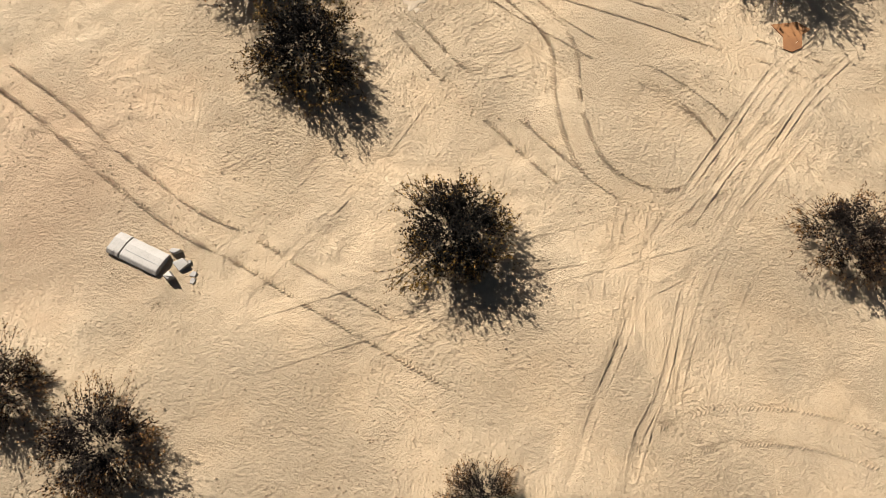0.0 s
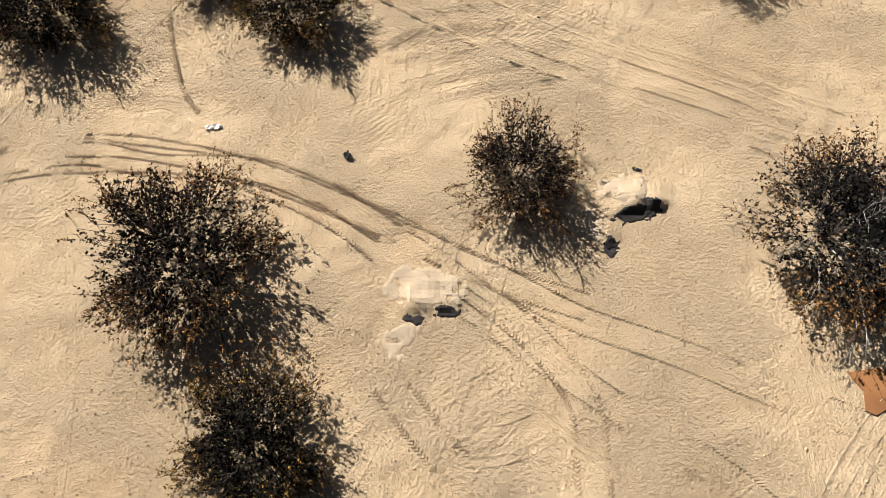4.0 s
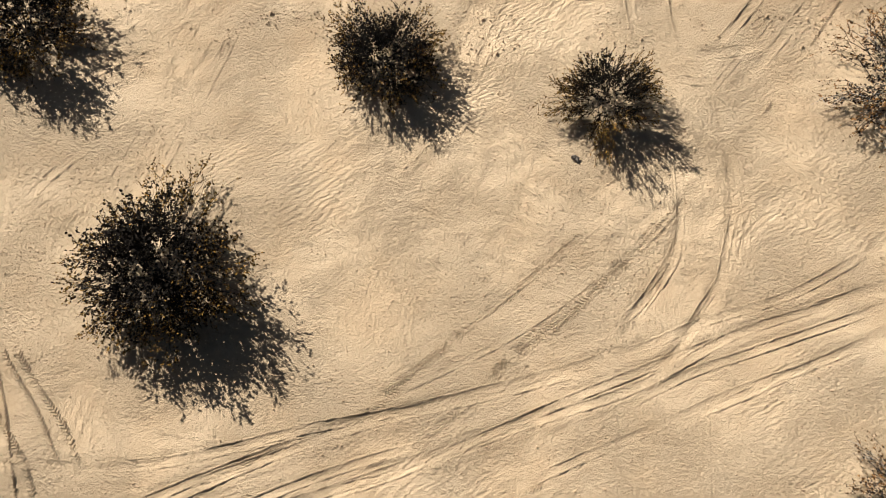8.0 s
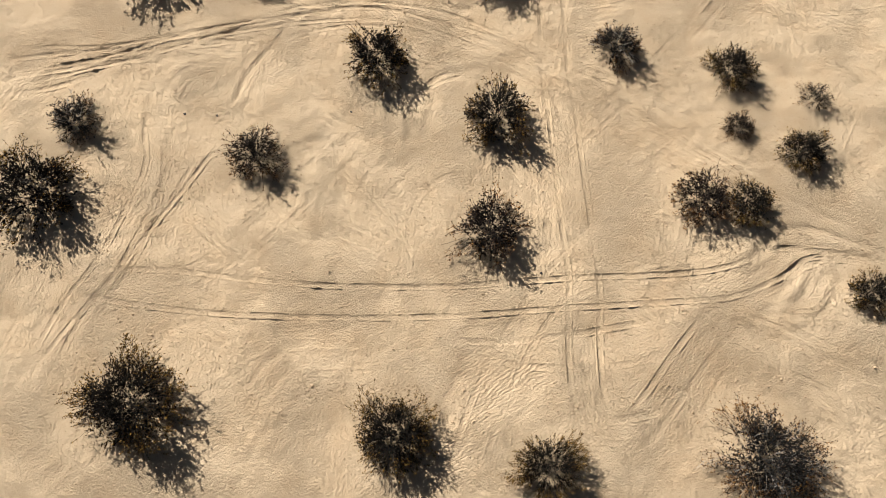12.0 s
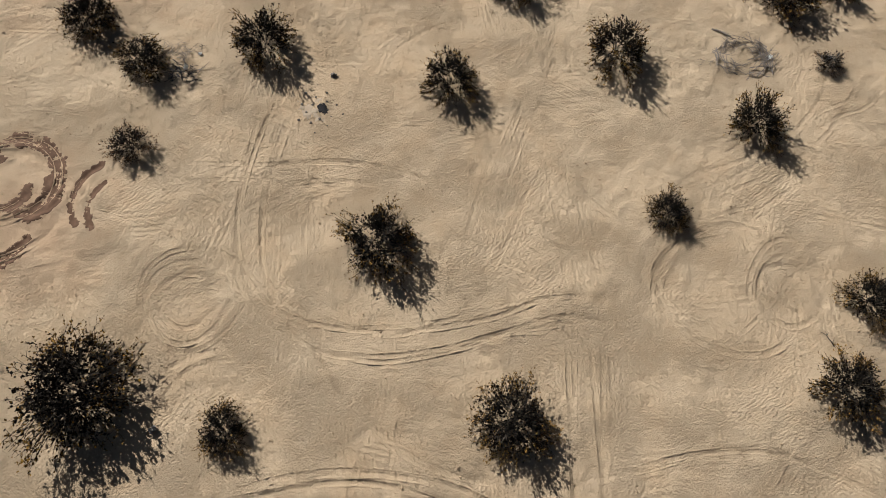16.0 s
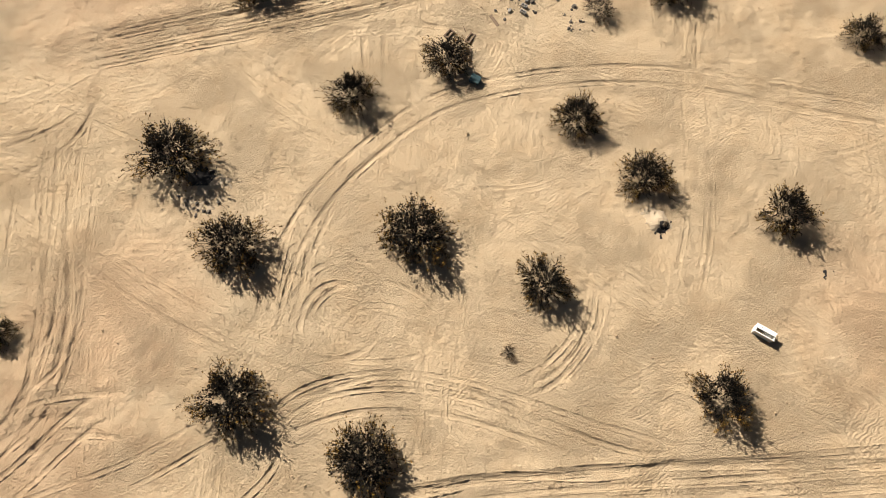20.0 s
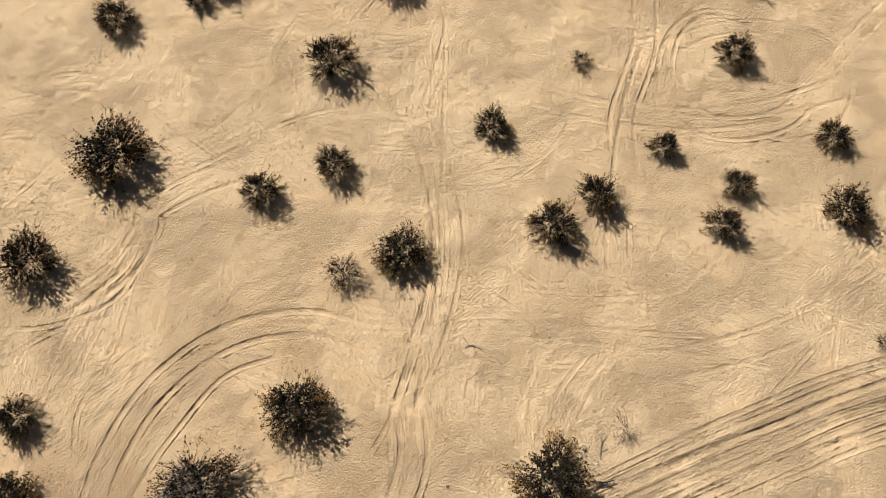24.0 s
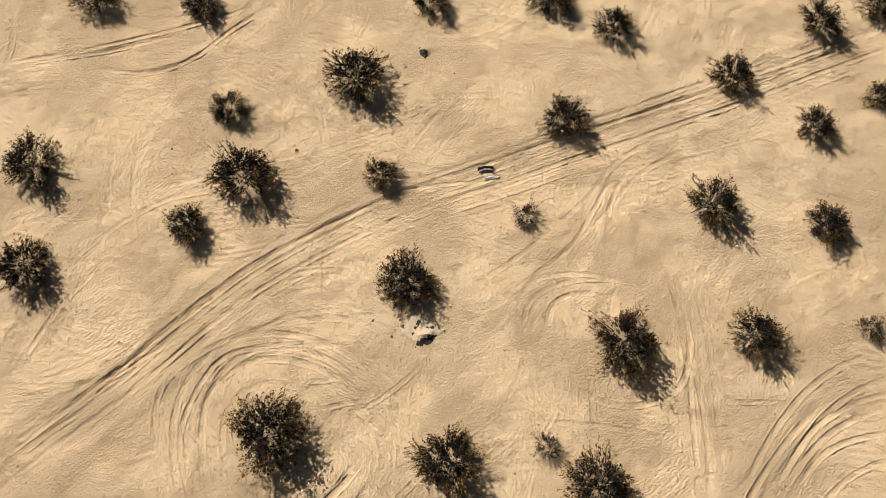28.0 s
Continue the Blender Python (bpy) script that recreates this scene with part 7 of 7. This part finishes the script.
def broken_barrier():
    """A toppled precast concrete block, cracked across, one end broken off."""
    ob = thing("concrete_block", "toppled pale concrete barrier block cracked and half buried", "concrete block", -8.58, 6.86, -25, 0.05)
    for name, length, at in (("short_section", 0.42, -0.66), ("long_section", 1.24, 0.2)):
        bm = bmesh.new()
        prof = [(-0.36, 0.0), (0.36, 0.0), (0.34, 0.15), (0.12, 0.23), (-0.26, 0.23), (-0.36, 0.13)]
        n = 9
        rings = []
        for i in range(n):
            x = -length / 2 + length * i / (n - 1)
            ragged = 0.03 if i in (0, n - 1) else 0.006
            rings.append([bm.verts.new((x + random.uniform(-ragged, ragged), y + random.uniform(-0.006, 0.006), z + random.uniform(-0.005, 0.005))) for y, z in prof])
        for a, b in zip(rings, rings[1:]):
            for k in range(6):
                bm.faces.new((a[k], a[(k + 1) % 6], b[(k + 1) % 6], b[k]))
        bm.faces.new(rings[0][::-1])
        bm.faces.new(rings[-1])
        bmesh.ops.recalc_face_normals(bm, faces=bm.faces)
        bmesh.ops.bevel(bm, geom=[e for e in bm.edges if e.calc_face_angle(0) > 0.5], offset=0.015, segments=2, affect="EDGES")
        part(name, finish(name, bm, CONCRETE), ob, "", pose(at, 0, 0, 0, 0, 1.5 if at < 0 else 0))
    bm = box_bm(1.2, 0.02, 0.012, 0.003)
    part("groove", finish("groove", bm, CONCRETE_GREY), ob, "dark casting groove", pose(0.2, -0.07, 0.228))


def shard(x, y, sx, sy, sz, turn, mat=None, tilt=6, label="broken pale concrete fragment lying on sand", name="concrete_fragment", cat="rubble"):
    bm = bmesh.new()
    m = random.randint(5, 7)
    angles = sorted(random.uniform(0, 2 * math.pi / m) + 2 * math.pi * k / m for k in range(m))
    low = [bm.verts.new((sx / 2 * math.cos(a), sy / 2 * math.sin(a), 0)) for a in angles]
    high = [bm.verts.new((sx * 0.45 * math.cos(a) + random.uniform(-0.02, 0.02), sy * 0.45 * math.sin(a), sz * random.uniform(0.75, 1.1))) for a in angles]
    bm.faces.new(low[::-1])
    bm.faces.new(high)
    for k in range(m):
        bm.faces.new((low[k], low[(k + 1) % m], high[(k + 1) % m], high[k]))
    bmesh.ops.recalc_face_normals(bm, faces=bm.faces)
    bmesh.ops.bevel(bm, geom=list(bm.edges), offset=min(sx, sy, sz) * 0.08, segments=1, affect="EDGES")
    ob = new(name, finish(name, bm, mat or CONCRETE))
    tagged(ob, label, cat, "rubble pieces")
    return set_down(ob, x, y, turn, 0.02, tilt, -tilt * 0.6)


def rock(x, y, r, label="dark broken stone lying on the sand", mat=None):
    bm = bmesh.new()
    bmesh.ops.create_icosphere(bm, subdivisions=2, radius=1.0)
    seed = random.uniform(0, 90)
    for v in bm.verts:
        v.co *= 0.75 + 0.5 * (noise.noise(v.co * 1.3 + Vector((seed, 0, 0))) + 0.3)
        v.co = Vector((v.co.x * r, v.co.y * r * 0.8, max(v.co.z, -0.4) * r * 0.75))
    ob = new("stone", finish("stone", bm, mat or STONE_DARK))
    tagged(ob, label, "stone", "scattered stones")
    return set_down(ob, x, y, random.uniform(0, 360), -r * 0.15)


def hollow_block(x, y, turn, lean=0):
    """A grey hollow building block: four walls and a web round two cells."""
    ob = thing("hollow_block", "grey hollow concrete building block lying on sand", "building block", x, y, turn, 0.01, "rubble pieces", lean)
    for name, sx, sy, px, py in (("long_wall", 0.42, 0.035, 0, 0.085), ("long_wall", 0.42, 0.035, 0, -0.085), ("end_wall", 0.04, 0.135, 0.19, 0), ("end_wall", 0.04, 0.135, -0.19, 0), ("web", 0.035, 0.135, 0, 0)):
        part(name, finish(name, box_bm(sx, sy, 0.2, 0.006), CONCRETE_GREY), ob, "", pose(px, py, 0))
    return ob


def plank(x, y, length, width, turn, mat=None, label="weathered dark wooden plank lying flat on sand"):
    bm = box_bm(length, width, 0.035, 0.004)
    bmesh.ops.subdivide_edges(bm, edges=[e for e in bm.edges if abs((e.verts[0].co - e.verts[1].co).x) > length * 0.5], cuts=6)
    roughen(bm, 0.008, x)
    ob = new("plank", finish("plank", bm, mat or WOOD_DARK))
    tagged(ob, label, "plank", "scrap wood")
    return set_down(ob, x, y, turn, -0.012)


def wooden_frame(x, y, length, width, turn, lean=0):
    ob = thing("wooden_frame", "open frame of dark weathered boards lying on sand", "wooden frame", x, y, turn, -0.02, "scrap wood", lean)
    for name, sx, sy, px, py in (("side_rail", length, 0.09, 0, width / 2), ("side_rail", length, 0.09, 0, -width / 2), ("end_rail", 0.09, width - 0.09, length / 2 - 0.05, 0), ("end_rail", 0.09, width - 0.09, -length / 2 + 0.05, 0)):
        part(name, finish(name, box_bm(sx, sy, 0.07, 0.006), WOOD_DARK), ob, "", pose(px, py, 0))


def plywood():
    """A split, stained sheet half under a shrub."""
    bm = bmesh.new()
    pts = [(-0.55, 0.5), (0.35, 0.62), (0.75, 0.3), (0.42, 0.1), (0.3, -0.45), (-0.05, -0.62), (-0.3, -0.5), (-0.22, 0.0)]
    top = [bm.verts.new((x, y, 0.03)) for x, y in pts]
    bot = [bm.verts.new((x, y, 0.0)) for x, y in pts]
    bm.faces.new(top)
    bm.faces.new(bot[::-1])
    for k in range(len(pts)):
        bm.faces.new((bot[k], bot[(k + 1) % 8], top[(k + 1) % 8], top[k]))
    bmesh.ops.recalc_face_normals(bm, faces=bm.faces)
    ob = new("plywood_sheet", finish("plywood_sheet", bm, WOOD_RUST))
    tagged(ob, "split rust-brown plywood sheet half under a shrub", "board")
    set_down(ob, 11.45, 15.0, 0, 0.0, 1, -1)


def crumpled(name, label, cat, x, y, sx, sy, high, turn, mat, seed):
    """A crumpled sheet with a little thickness."""
    bm = bmesh.new()
    bmesh.ops.create_grid(bm, x_segments=9, y_segments=6, size=0.5)
    for v in bm.verts:
        w = noise.noise(v.co * 4 + Vector((seed, 0, 0))) + 0.5 * noise.noise(v.co * 9 + Vector((0, seed, 0)))
        v.co = Vector((v.co.x * sx + 0.04 * w, v.co.y * sy * (1 + 0.5 * noise.noise(Vector((v.co.x * 3, seed, 0)))), high * (0.5 + 0.8 * w)))
    bmesh.ops.solidify(bm, geom=list(bm.faces), thickness=0.012)
    ob = new(name, finish(name, bm, mat))
    tagged(ob, label, cat, "litter")
    return set_down(ob, x, y, turn, -0.02)


def branch(length, r, bend, seed, forks=3):
    """One crooked dead branch with a few side shoots, lying along x."""
    g = np.random.default_rng(seed)
    v, f = [], []
    n = 7
    pts = [np.zeros(3)]
    d = np.array([1.0, 0, 0.05])
    for i in range(n - 1):
        d = unit(d + np.array([0, bend / n, 0]) + g.normal(size=3) * np.array([0.1, 0.25, 0.08]))
        p = pts[-1] + d * length / (n - 1)
        p[2] = max(p[2], r)
        pts.append(p)
    tube(pts, r, r * 0.35, 5, v, f)
    for k in range(forks):
        i = int(g.integers(1, n - 2))
        s = pts[i]
        e = s + unit(unit(pts[i + 1] - pts[i]) + g.normal(size=3) * np.array([0.5, 0.8, 0.35])) * length * g.uniform(0.2, 0.45)
        e[2] = max(e[2], 0.01)
        m = (s + e) / 2 + g.normal(size=3) * 0.03
        tube([s, m, e], r * 0.55, r * 0.2, 4, v, f)
    return v, f


def stick(x, y, length, r, turn, bend=0.6, seed=1, mat=None, label="crooked dry branch lying on the sand"):
    v, f = branch(length, r, bend, seed)
    ob = new("dead_branch", mesh_of("dead_branch", v, f, mat or BRANCH_GREY))
    tagged(ob, label, "branch", "fallen branches")
    return set_down(ob, x, y, turn, 0.005)


def brush_pile(x, y, rx, ry, count, mat, seed, label, hole=0.0, thick=0.02, high=0.35):
    """A tangle of cut branches, each one a part."""
    g = np.random.default_rng(seed)
    ob = thing("brush_pile", label, "brush pile", x, y, 0, 0.0)
    kinds = []
    for k in range(6):
        v, f = branch(1.0, thick, g.uniform(-1.5, 1.5), seed + k, 5)
        kinds.append(mesh_of("branch", v, f, mat))
    for k in range(count):
        a, q = g.uniform(0, 2 * math.pi), math.sqrt(g.uniform(hole**2, 1.0))
        px, py = rx * q * math.cos(a), ry * q * math.sin(a)
        turn = math.degrees(a) + 90 + g.normal(0, 35) if hole else g.uniform(0, 360)
        size = g.uniform(0.5, 1.2) * min(rx, ry)
        top = ground_height(x + px, y + py) - ground_height(x, y)
        m = pose(px - 0.5 * size * math.cos(radians(turn)), py - 0.5 * size * math.sin(radians(turn)), top + g.uniform(0, high) * (1 - q * 0.7), 0, g.normal(0, 9), turn) @ Matrix.Diagonal((size, size, size, 1))
        part("branch", kinds[k % 6], ob, "", m)
    return ob


def open_tub():
    """A white plastic tub, its rim proud, one side sagging."""
    ob = thing("plastic_tub", "white open plastic tub lying on the sand", "tub", 19.52, 119.82, -33, 0.02, "", 0, 0)
    L, B, H, T = 1.08, 0.42, 0.44, 0.03
    part("bottom", finish("bottom", box_bm(L - 0.04, B - 0.04, T, 0.006), WHITE_PLASTIC), ob)
    for name, sx, sy, px, py in (("side_wall", L, T, 0, B / 2), ("side_wall", L, T, 0, -B / 2), ("end_wall", T, B - T, L / 2, 0), ("end_wall", T, B - T, -L / 2, 0)):
        part(name, finish(name, box_bm(sx, sy, H, 0.006), WHITE_PLASTIC), ob, "", pose(px, py, 0))
    for name, sx, sy, px, py in (("rim", L + 0.08, 0.1, 0, B / 2 + 0.01), ("rim", L + 0.08, 0.06, 0, -B / 2 - 0.01), ("rim", 0.1, B - 0.1, -L / 2 - 0.01, 0)):
        part(name, finish(name, box_bm(sx, sy, 0.03, 0.006), WHITE_PLASTIC), ob, "rolled white rim", pose(px, py, H))
    lid = part("half_lid", finish("half_lid", box_bm(L, B * 0.5, 0.03, 0.006), WHITE_PLASTIC), ob, "half lid still in place", pose(0, B * 0.26, H + 0.03))
    part("drain_hole", finish("drain_hole", box_bm(0.07, 0.05, 0.012, 0.004), BLACK_PLASTIC), ob, "black plug", pose(-0.25, B * 0.3, H + 0.056))


def teal_crate():
    ob = thing("metal_crate", "dark teal metal box tipped on the sand", "crate", 4.3, 136.95, -28, 0.04, "", 4, 5)
    part("body", finish("body", box_bm(0.62, 0.52, 0.34, 0.02), TEAL_PAINT), ob)
    part("lid", finish("lid", box_bm(0.66, 0.56, 0.04, 0.01), TEAL_PAINT), ob, "", pose(0, 0, 0.34))
    for px in (-0.18, 0.18):
        part("latch", finish("latch", box_bm(0.06, 0.02, 0.09, 0.004), CONCRETE_GREY), ob, "dull grey latch", pose(px, -0.285, 0.25))


def car_scrap():
    """Torn bumper pieces beside the lane."""
    ob = thing("bumper_scrap", "torn black and white car bumper beside the lane", "car part", 5.8, 203.5, 6, -0.02)
    for name, mat, y, length, lab in (("black_strip", BLACK_PLASTIC, 0.12, 0.95, "cracked black plastic strip"), ("pale_strip", CONCRETE_GREY, -0.05, 0.8, "scuffed white plastic strip")):
        bm = bmesh.new()
        rows = []
        for i in range(12):
            u = i / 11
            x = (u - 0.5) * length
            c = 0.1 * (1 - (2 * u - 1) ** 2)
            w = 0.09 + 0.03 * math.sin(i * 1.7)
            rows.append([bm.verts.new((x, y + c - w, 0.02)), bm.verts.new((x, y + c - w * 0.4, 0.14)), bm.verts.new((x, y + c + w * 0.5, 0.15)), bm.verts.new((x, y + c + w, 0.03))])
        for a, b in zip(rows, rows[1:]):
            for k in range(3):
                bm.faces.new((a[k], b[k], b[k + 1], a[k + 1]))
        bmesh.ops.solidify(bm, geom=list(bm.faces), thickness=0.012)
        part(name, finish(name, bm, mat), ob, lab)
    tagged(crumpled("plastic_litter", "bent pale plastic panel torn from a car", "car part", 6.15, 203.1, 0.9, 0.28, 0.08, 8, CONCRETE, 4.0), group="")


broken_barrier()
shard(-7.37, 6.56, 0.52, 0.42, 0.14, 20)
shard(-7.58, 6.98, 0.36, 0.2, 0.16, 10)
shard(-7.62, 6.22, 0.3, 0.34, 0.2, 60)
shard(-7.0, 6.3, 0.24, 0.2, 0.06, 30)
shard(-6.98, 6.1, 0.22, 0.17, 0.06, 80)
shard(-7.14, 6.66, 0.14, 0.12, 0.1, 10)
plywood()
crumpled("paper_litter", "crumpled white sheet lying by wheel marks", "litter", -6.87, 23.2, 0.5, 0.16, 0.08, 8, WHITE_PLASTIC, 1.0)
crumpled("plastic_scrap", "small black torn scrap on sand", "litter", -2.68, 22.15, 0.2, 0.24, 0.12, 40, BLACK_PLASTIC, 2.0)
crumpled("plastic_scrap", "thin dark chip lying on pale sand", "litter", 6.11, 21.75, 0.26, 0.08, 0.06, -20, BLACK_PLASTIC, 3.0)
crumpled("paper_litter", "dirty pinkish wrapper under a shrub", "litter", 4.82, 48.05, 0.24, 0.16, 0.09, 150, STONE_DARK, 5.0)
crumpled("paper_litter", "white wrapper caught in burnt brush", "litter", -14.3, 101.75, 0.28, 0.16, 0.5, 70, WHITE_PLASTIC, 6.0)
crumpled("paper_litter", "pale blue plastic bag beside the branch ring", "litter", 22.4, 102.05, 0.45, 0.3, 0.2, 30, WHITE_PLASTIC, 7.0)
crumpled("paper_litter", "white scrap beside burnt brush", "litter", -13.6, 102.9, 0.22, 0.16, 0.12, 20, WHITE_PLASTIC, 8.0)
stick(0.0, 18.95, 0.75, 0.012, 15, 1.8, 11, label="thin curved root lying on sand")
stick(0.55, 18.9, 0.5, 0.012, -80, -1.0, 12, label="thin curved root lying on sand")
brush_pile(20.75, 102.1, 1.75, 1.5, 70, BRANCH_GREY, 300, "ring of dry grey cut branches piled on sand", 0.45, 0.018, 0.3)
brush_pile(18.5, 101.9, 0.8, 0.35, 9, BRANCH_GREY, 320, "few crooked dry branches lying on sand", 0.0, 0.03, 0.1)
stick(19.2, 104.4, 1.7, 0.07, -45, 0.2, 21, label="thick split dead limb leaning on the branch ring")
stick(21.6, 101.0, 1.1, 0.035, -45, 0.2, 22)
brush_pile(-15.1, 103.0, 0.95, 0.85, 40, BRANCH_GREY, 330, "grey tangle of dead brush beside a shrub", 0.0, 0.018, 0.5)
brush_pile(-14.55, 101.3, 0.95, 0.9, 34, BRANCH_BURNT, 340, "charred black heap of burnt branches", 0.0, 0.035, 0.55)
brush_pile(-13.75, 103.35, 0.5, 0.4, 18, BRANCH_BURNT, 350, "small heap of dark dry brush", 0.0, 0.02, 0.3)
stick(-14.0, 101.6, 1.3, 0.03, 15, -0.9, 31, BRANCH_GREY)
stick(-13.9, 100.9, 1.2, 0.03, 40, 0.8, 32, BRANCH_GREY)
rock(-5.17, 101.3, 0.24)
for k in range(16):
    a, q = k * 2.4, 0.5 + 0.075 * k
    rock(-5.95 + q * math.cos(a), 98.75 + q * math.sin(a), 0.06 + 0.07 * ((k * 7) % 5) / 5, "burnt stone round a dead fire pit")
open_tub()
teal_crate()
plank(5.78, 141.8, 1.05, 0.22, -62)
plank(3.75, 141.15, 0.5, 0.04, -75)
wooden_frame(4.1, 140.35, 0.85, 0.3, 58)
wooden_frame(2.7, 140.7, 0.75, 0.3, 52)
wooden_frame(3.9, 138.95, 0.9, 0.3, 80, 8)
hollow_block(7.9, 142.95, -35, 12)
hollow_block(7.78, 142.4, -40, 8)
hollow_block(8.08, 143.5, 80, 5)
rock(8.42, 143.75, 0.26)
rock(8.47, 143.3, 0.2)
shard(6.88, 142.6, 0.4, 0.3, 0.16, 60, CONCRETE)
rock(7.05, 143.55, 0.15)
rock(8.6, 142.4, 0.16)
rock(8.5, 142.55, 0.1)
shard(9.72, 143.85, 0.3, 0.22, 0.18, 30, CONCRETE_GREY)
shard(10.15, 143.5, 0.32, 0.24, 0.2, 70, CONCRETE_GREY)
rock(9.8, 143.5, 0.09)
rock(11.3, 142.85, 0.2)
rock(11.1, 142.6, 0.12)
rock(10.95, 141.55, 0.15)
rock(10.75, 141.0, 0.14)
rock(10.9, 140.85, 0.1)
rock(5.9, 142.65, 0.13)
rock(6.5, 141.85, 0.14)
rock(10.6, 142.2, 0.1)
rock(11.6, 141.6, 0.14)
rock(11.5, 140.9, 0.08)
rock(15.4, 144.65, 0.13)
pile = np.random.default_rng(5)
for k in range(26):
    rock(7.9 + pile.normal(0, 0.9), 143.6 + pile.normal(0, 0.7), pile.uniform(0.03, 0.09), "small stone scattered among the rubble")
for k in range(16):
    rock(11.2 + pile.normal(0, 0.6), 141.8 + pile.normal(0, 0.8), pile.uniform(0.03, 0.09), "small stone scattered under a thin bush")
for k in range(16):
    rock(-12.6 + pile.normal(0, 0.7), 128.2 + pile.normal(0, 0.35), pile.uniform(0.06, 0.17), "dark stone by a dug hollow", STONE_DARK)
for x, y, r in ((-5.47, 205.1, 0.12), (-0.72, 194.5, 0.09), (0.87, 194.15, 0.12), (0.3, 193.6, 0.09), (0.75, 194.5, 0.07), (-12.92, 205.3, 0.08), (-11.66, 69.65, 0.09), (-13.58, 69.84, 0.1), (2.5, 149.3, 0.1), (9.6, 150.93, 0.12), (9.2, 148.6, 0.1), (3.5, 27.7, 0.07), (-3.9, 69.7, 0.09)):
    rock(x, y, r)
stick(3.6, 156.3, 1.0, 0.03, 40, -0.6, 41)
stick(3.5, 156.9, 0.9, 0.028, -35, 0.8, 42)
stick(4.0, 156.5, 0.9, 0.02, -65, 0.3, 43)
stick(3.7, 154.6, 1.0, 0.022, 15, 0.9, 44)
stick(4.9, 155.6, 0.7, 0.018, -20, 0.9, 45)
stick(5.6, 155.4, 0.5, 0.018, 130, 0.4, 46)
brush_pile(4.95, 154.9, 0.6, 0.45, 12, BRANCH_GREY, 360, "thin dry twigs strewn on the sand", 0.0, 0.012, 0.05)
stick(10.4, 150.4, 1.4, 0.03, 95, 0.4, 47, label="leafless forked branch stuck in the sand")
stick(9.7, 149.4, 1.3, 0.04, -30, 0.7, 48, BRANCH_BURNT)
stick(9.9, 148.9, 1.0, 0.035, 35, -0.7, 49, BRANCH_BURNT)
car_scrap()
stick(22.0, 83.4, 1.0, 0.03, 130, -0.8, 51, BRANCH_BURNT, label="forked dead branch lying beside a shrub")
stick(21.0, 82.5, 1.1, 0.02, -25, 0.7, 52)
stick(23.3, 83.0, 1.0, 0.035, -70, 0.6, 53, BRANCH_BURNT, label="forked dead branch lying beside a shrub")
stick(23.5, 82.4, 0.8, 0.02, 40, -0.6, 54)
crumpled("paper_litter", "white bag scrap caught on a small bush", "litter", 26.12, 101.79, 0.24, 0.2, 0.4, 20, WHITE_PLASTIC, 9.0)
crumpled("paper_litter", "pale grey scrap caught in a large shrub", "litter", -13.33, 79.92, 0.4, 0.3, 0.3, 40, CONCRETE_GREY, 10.0)
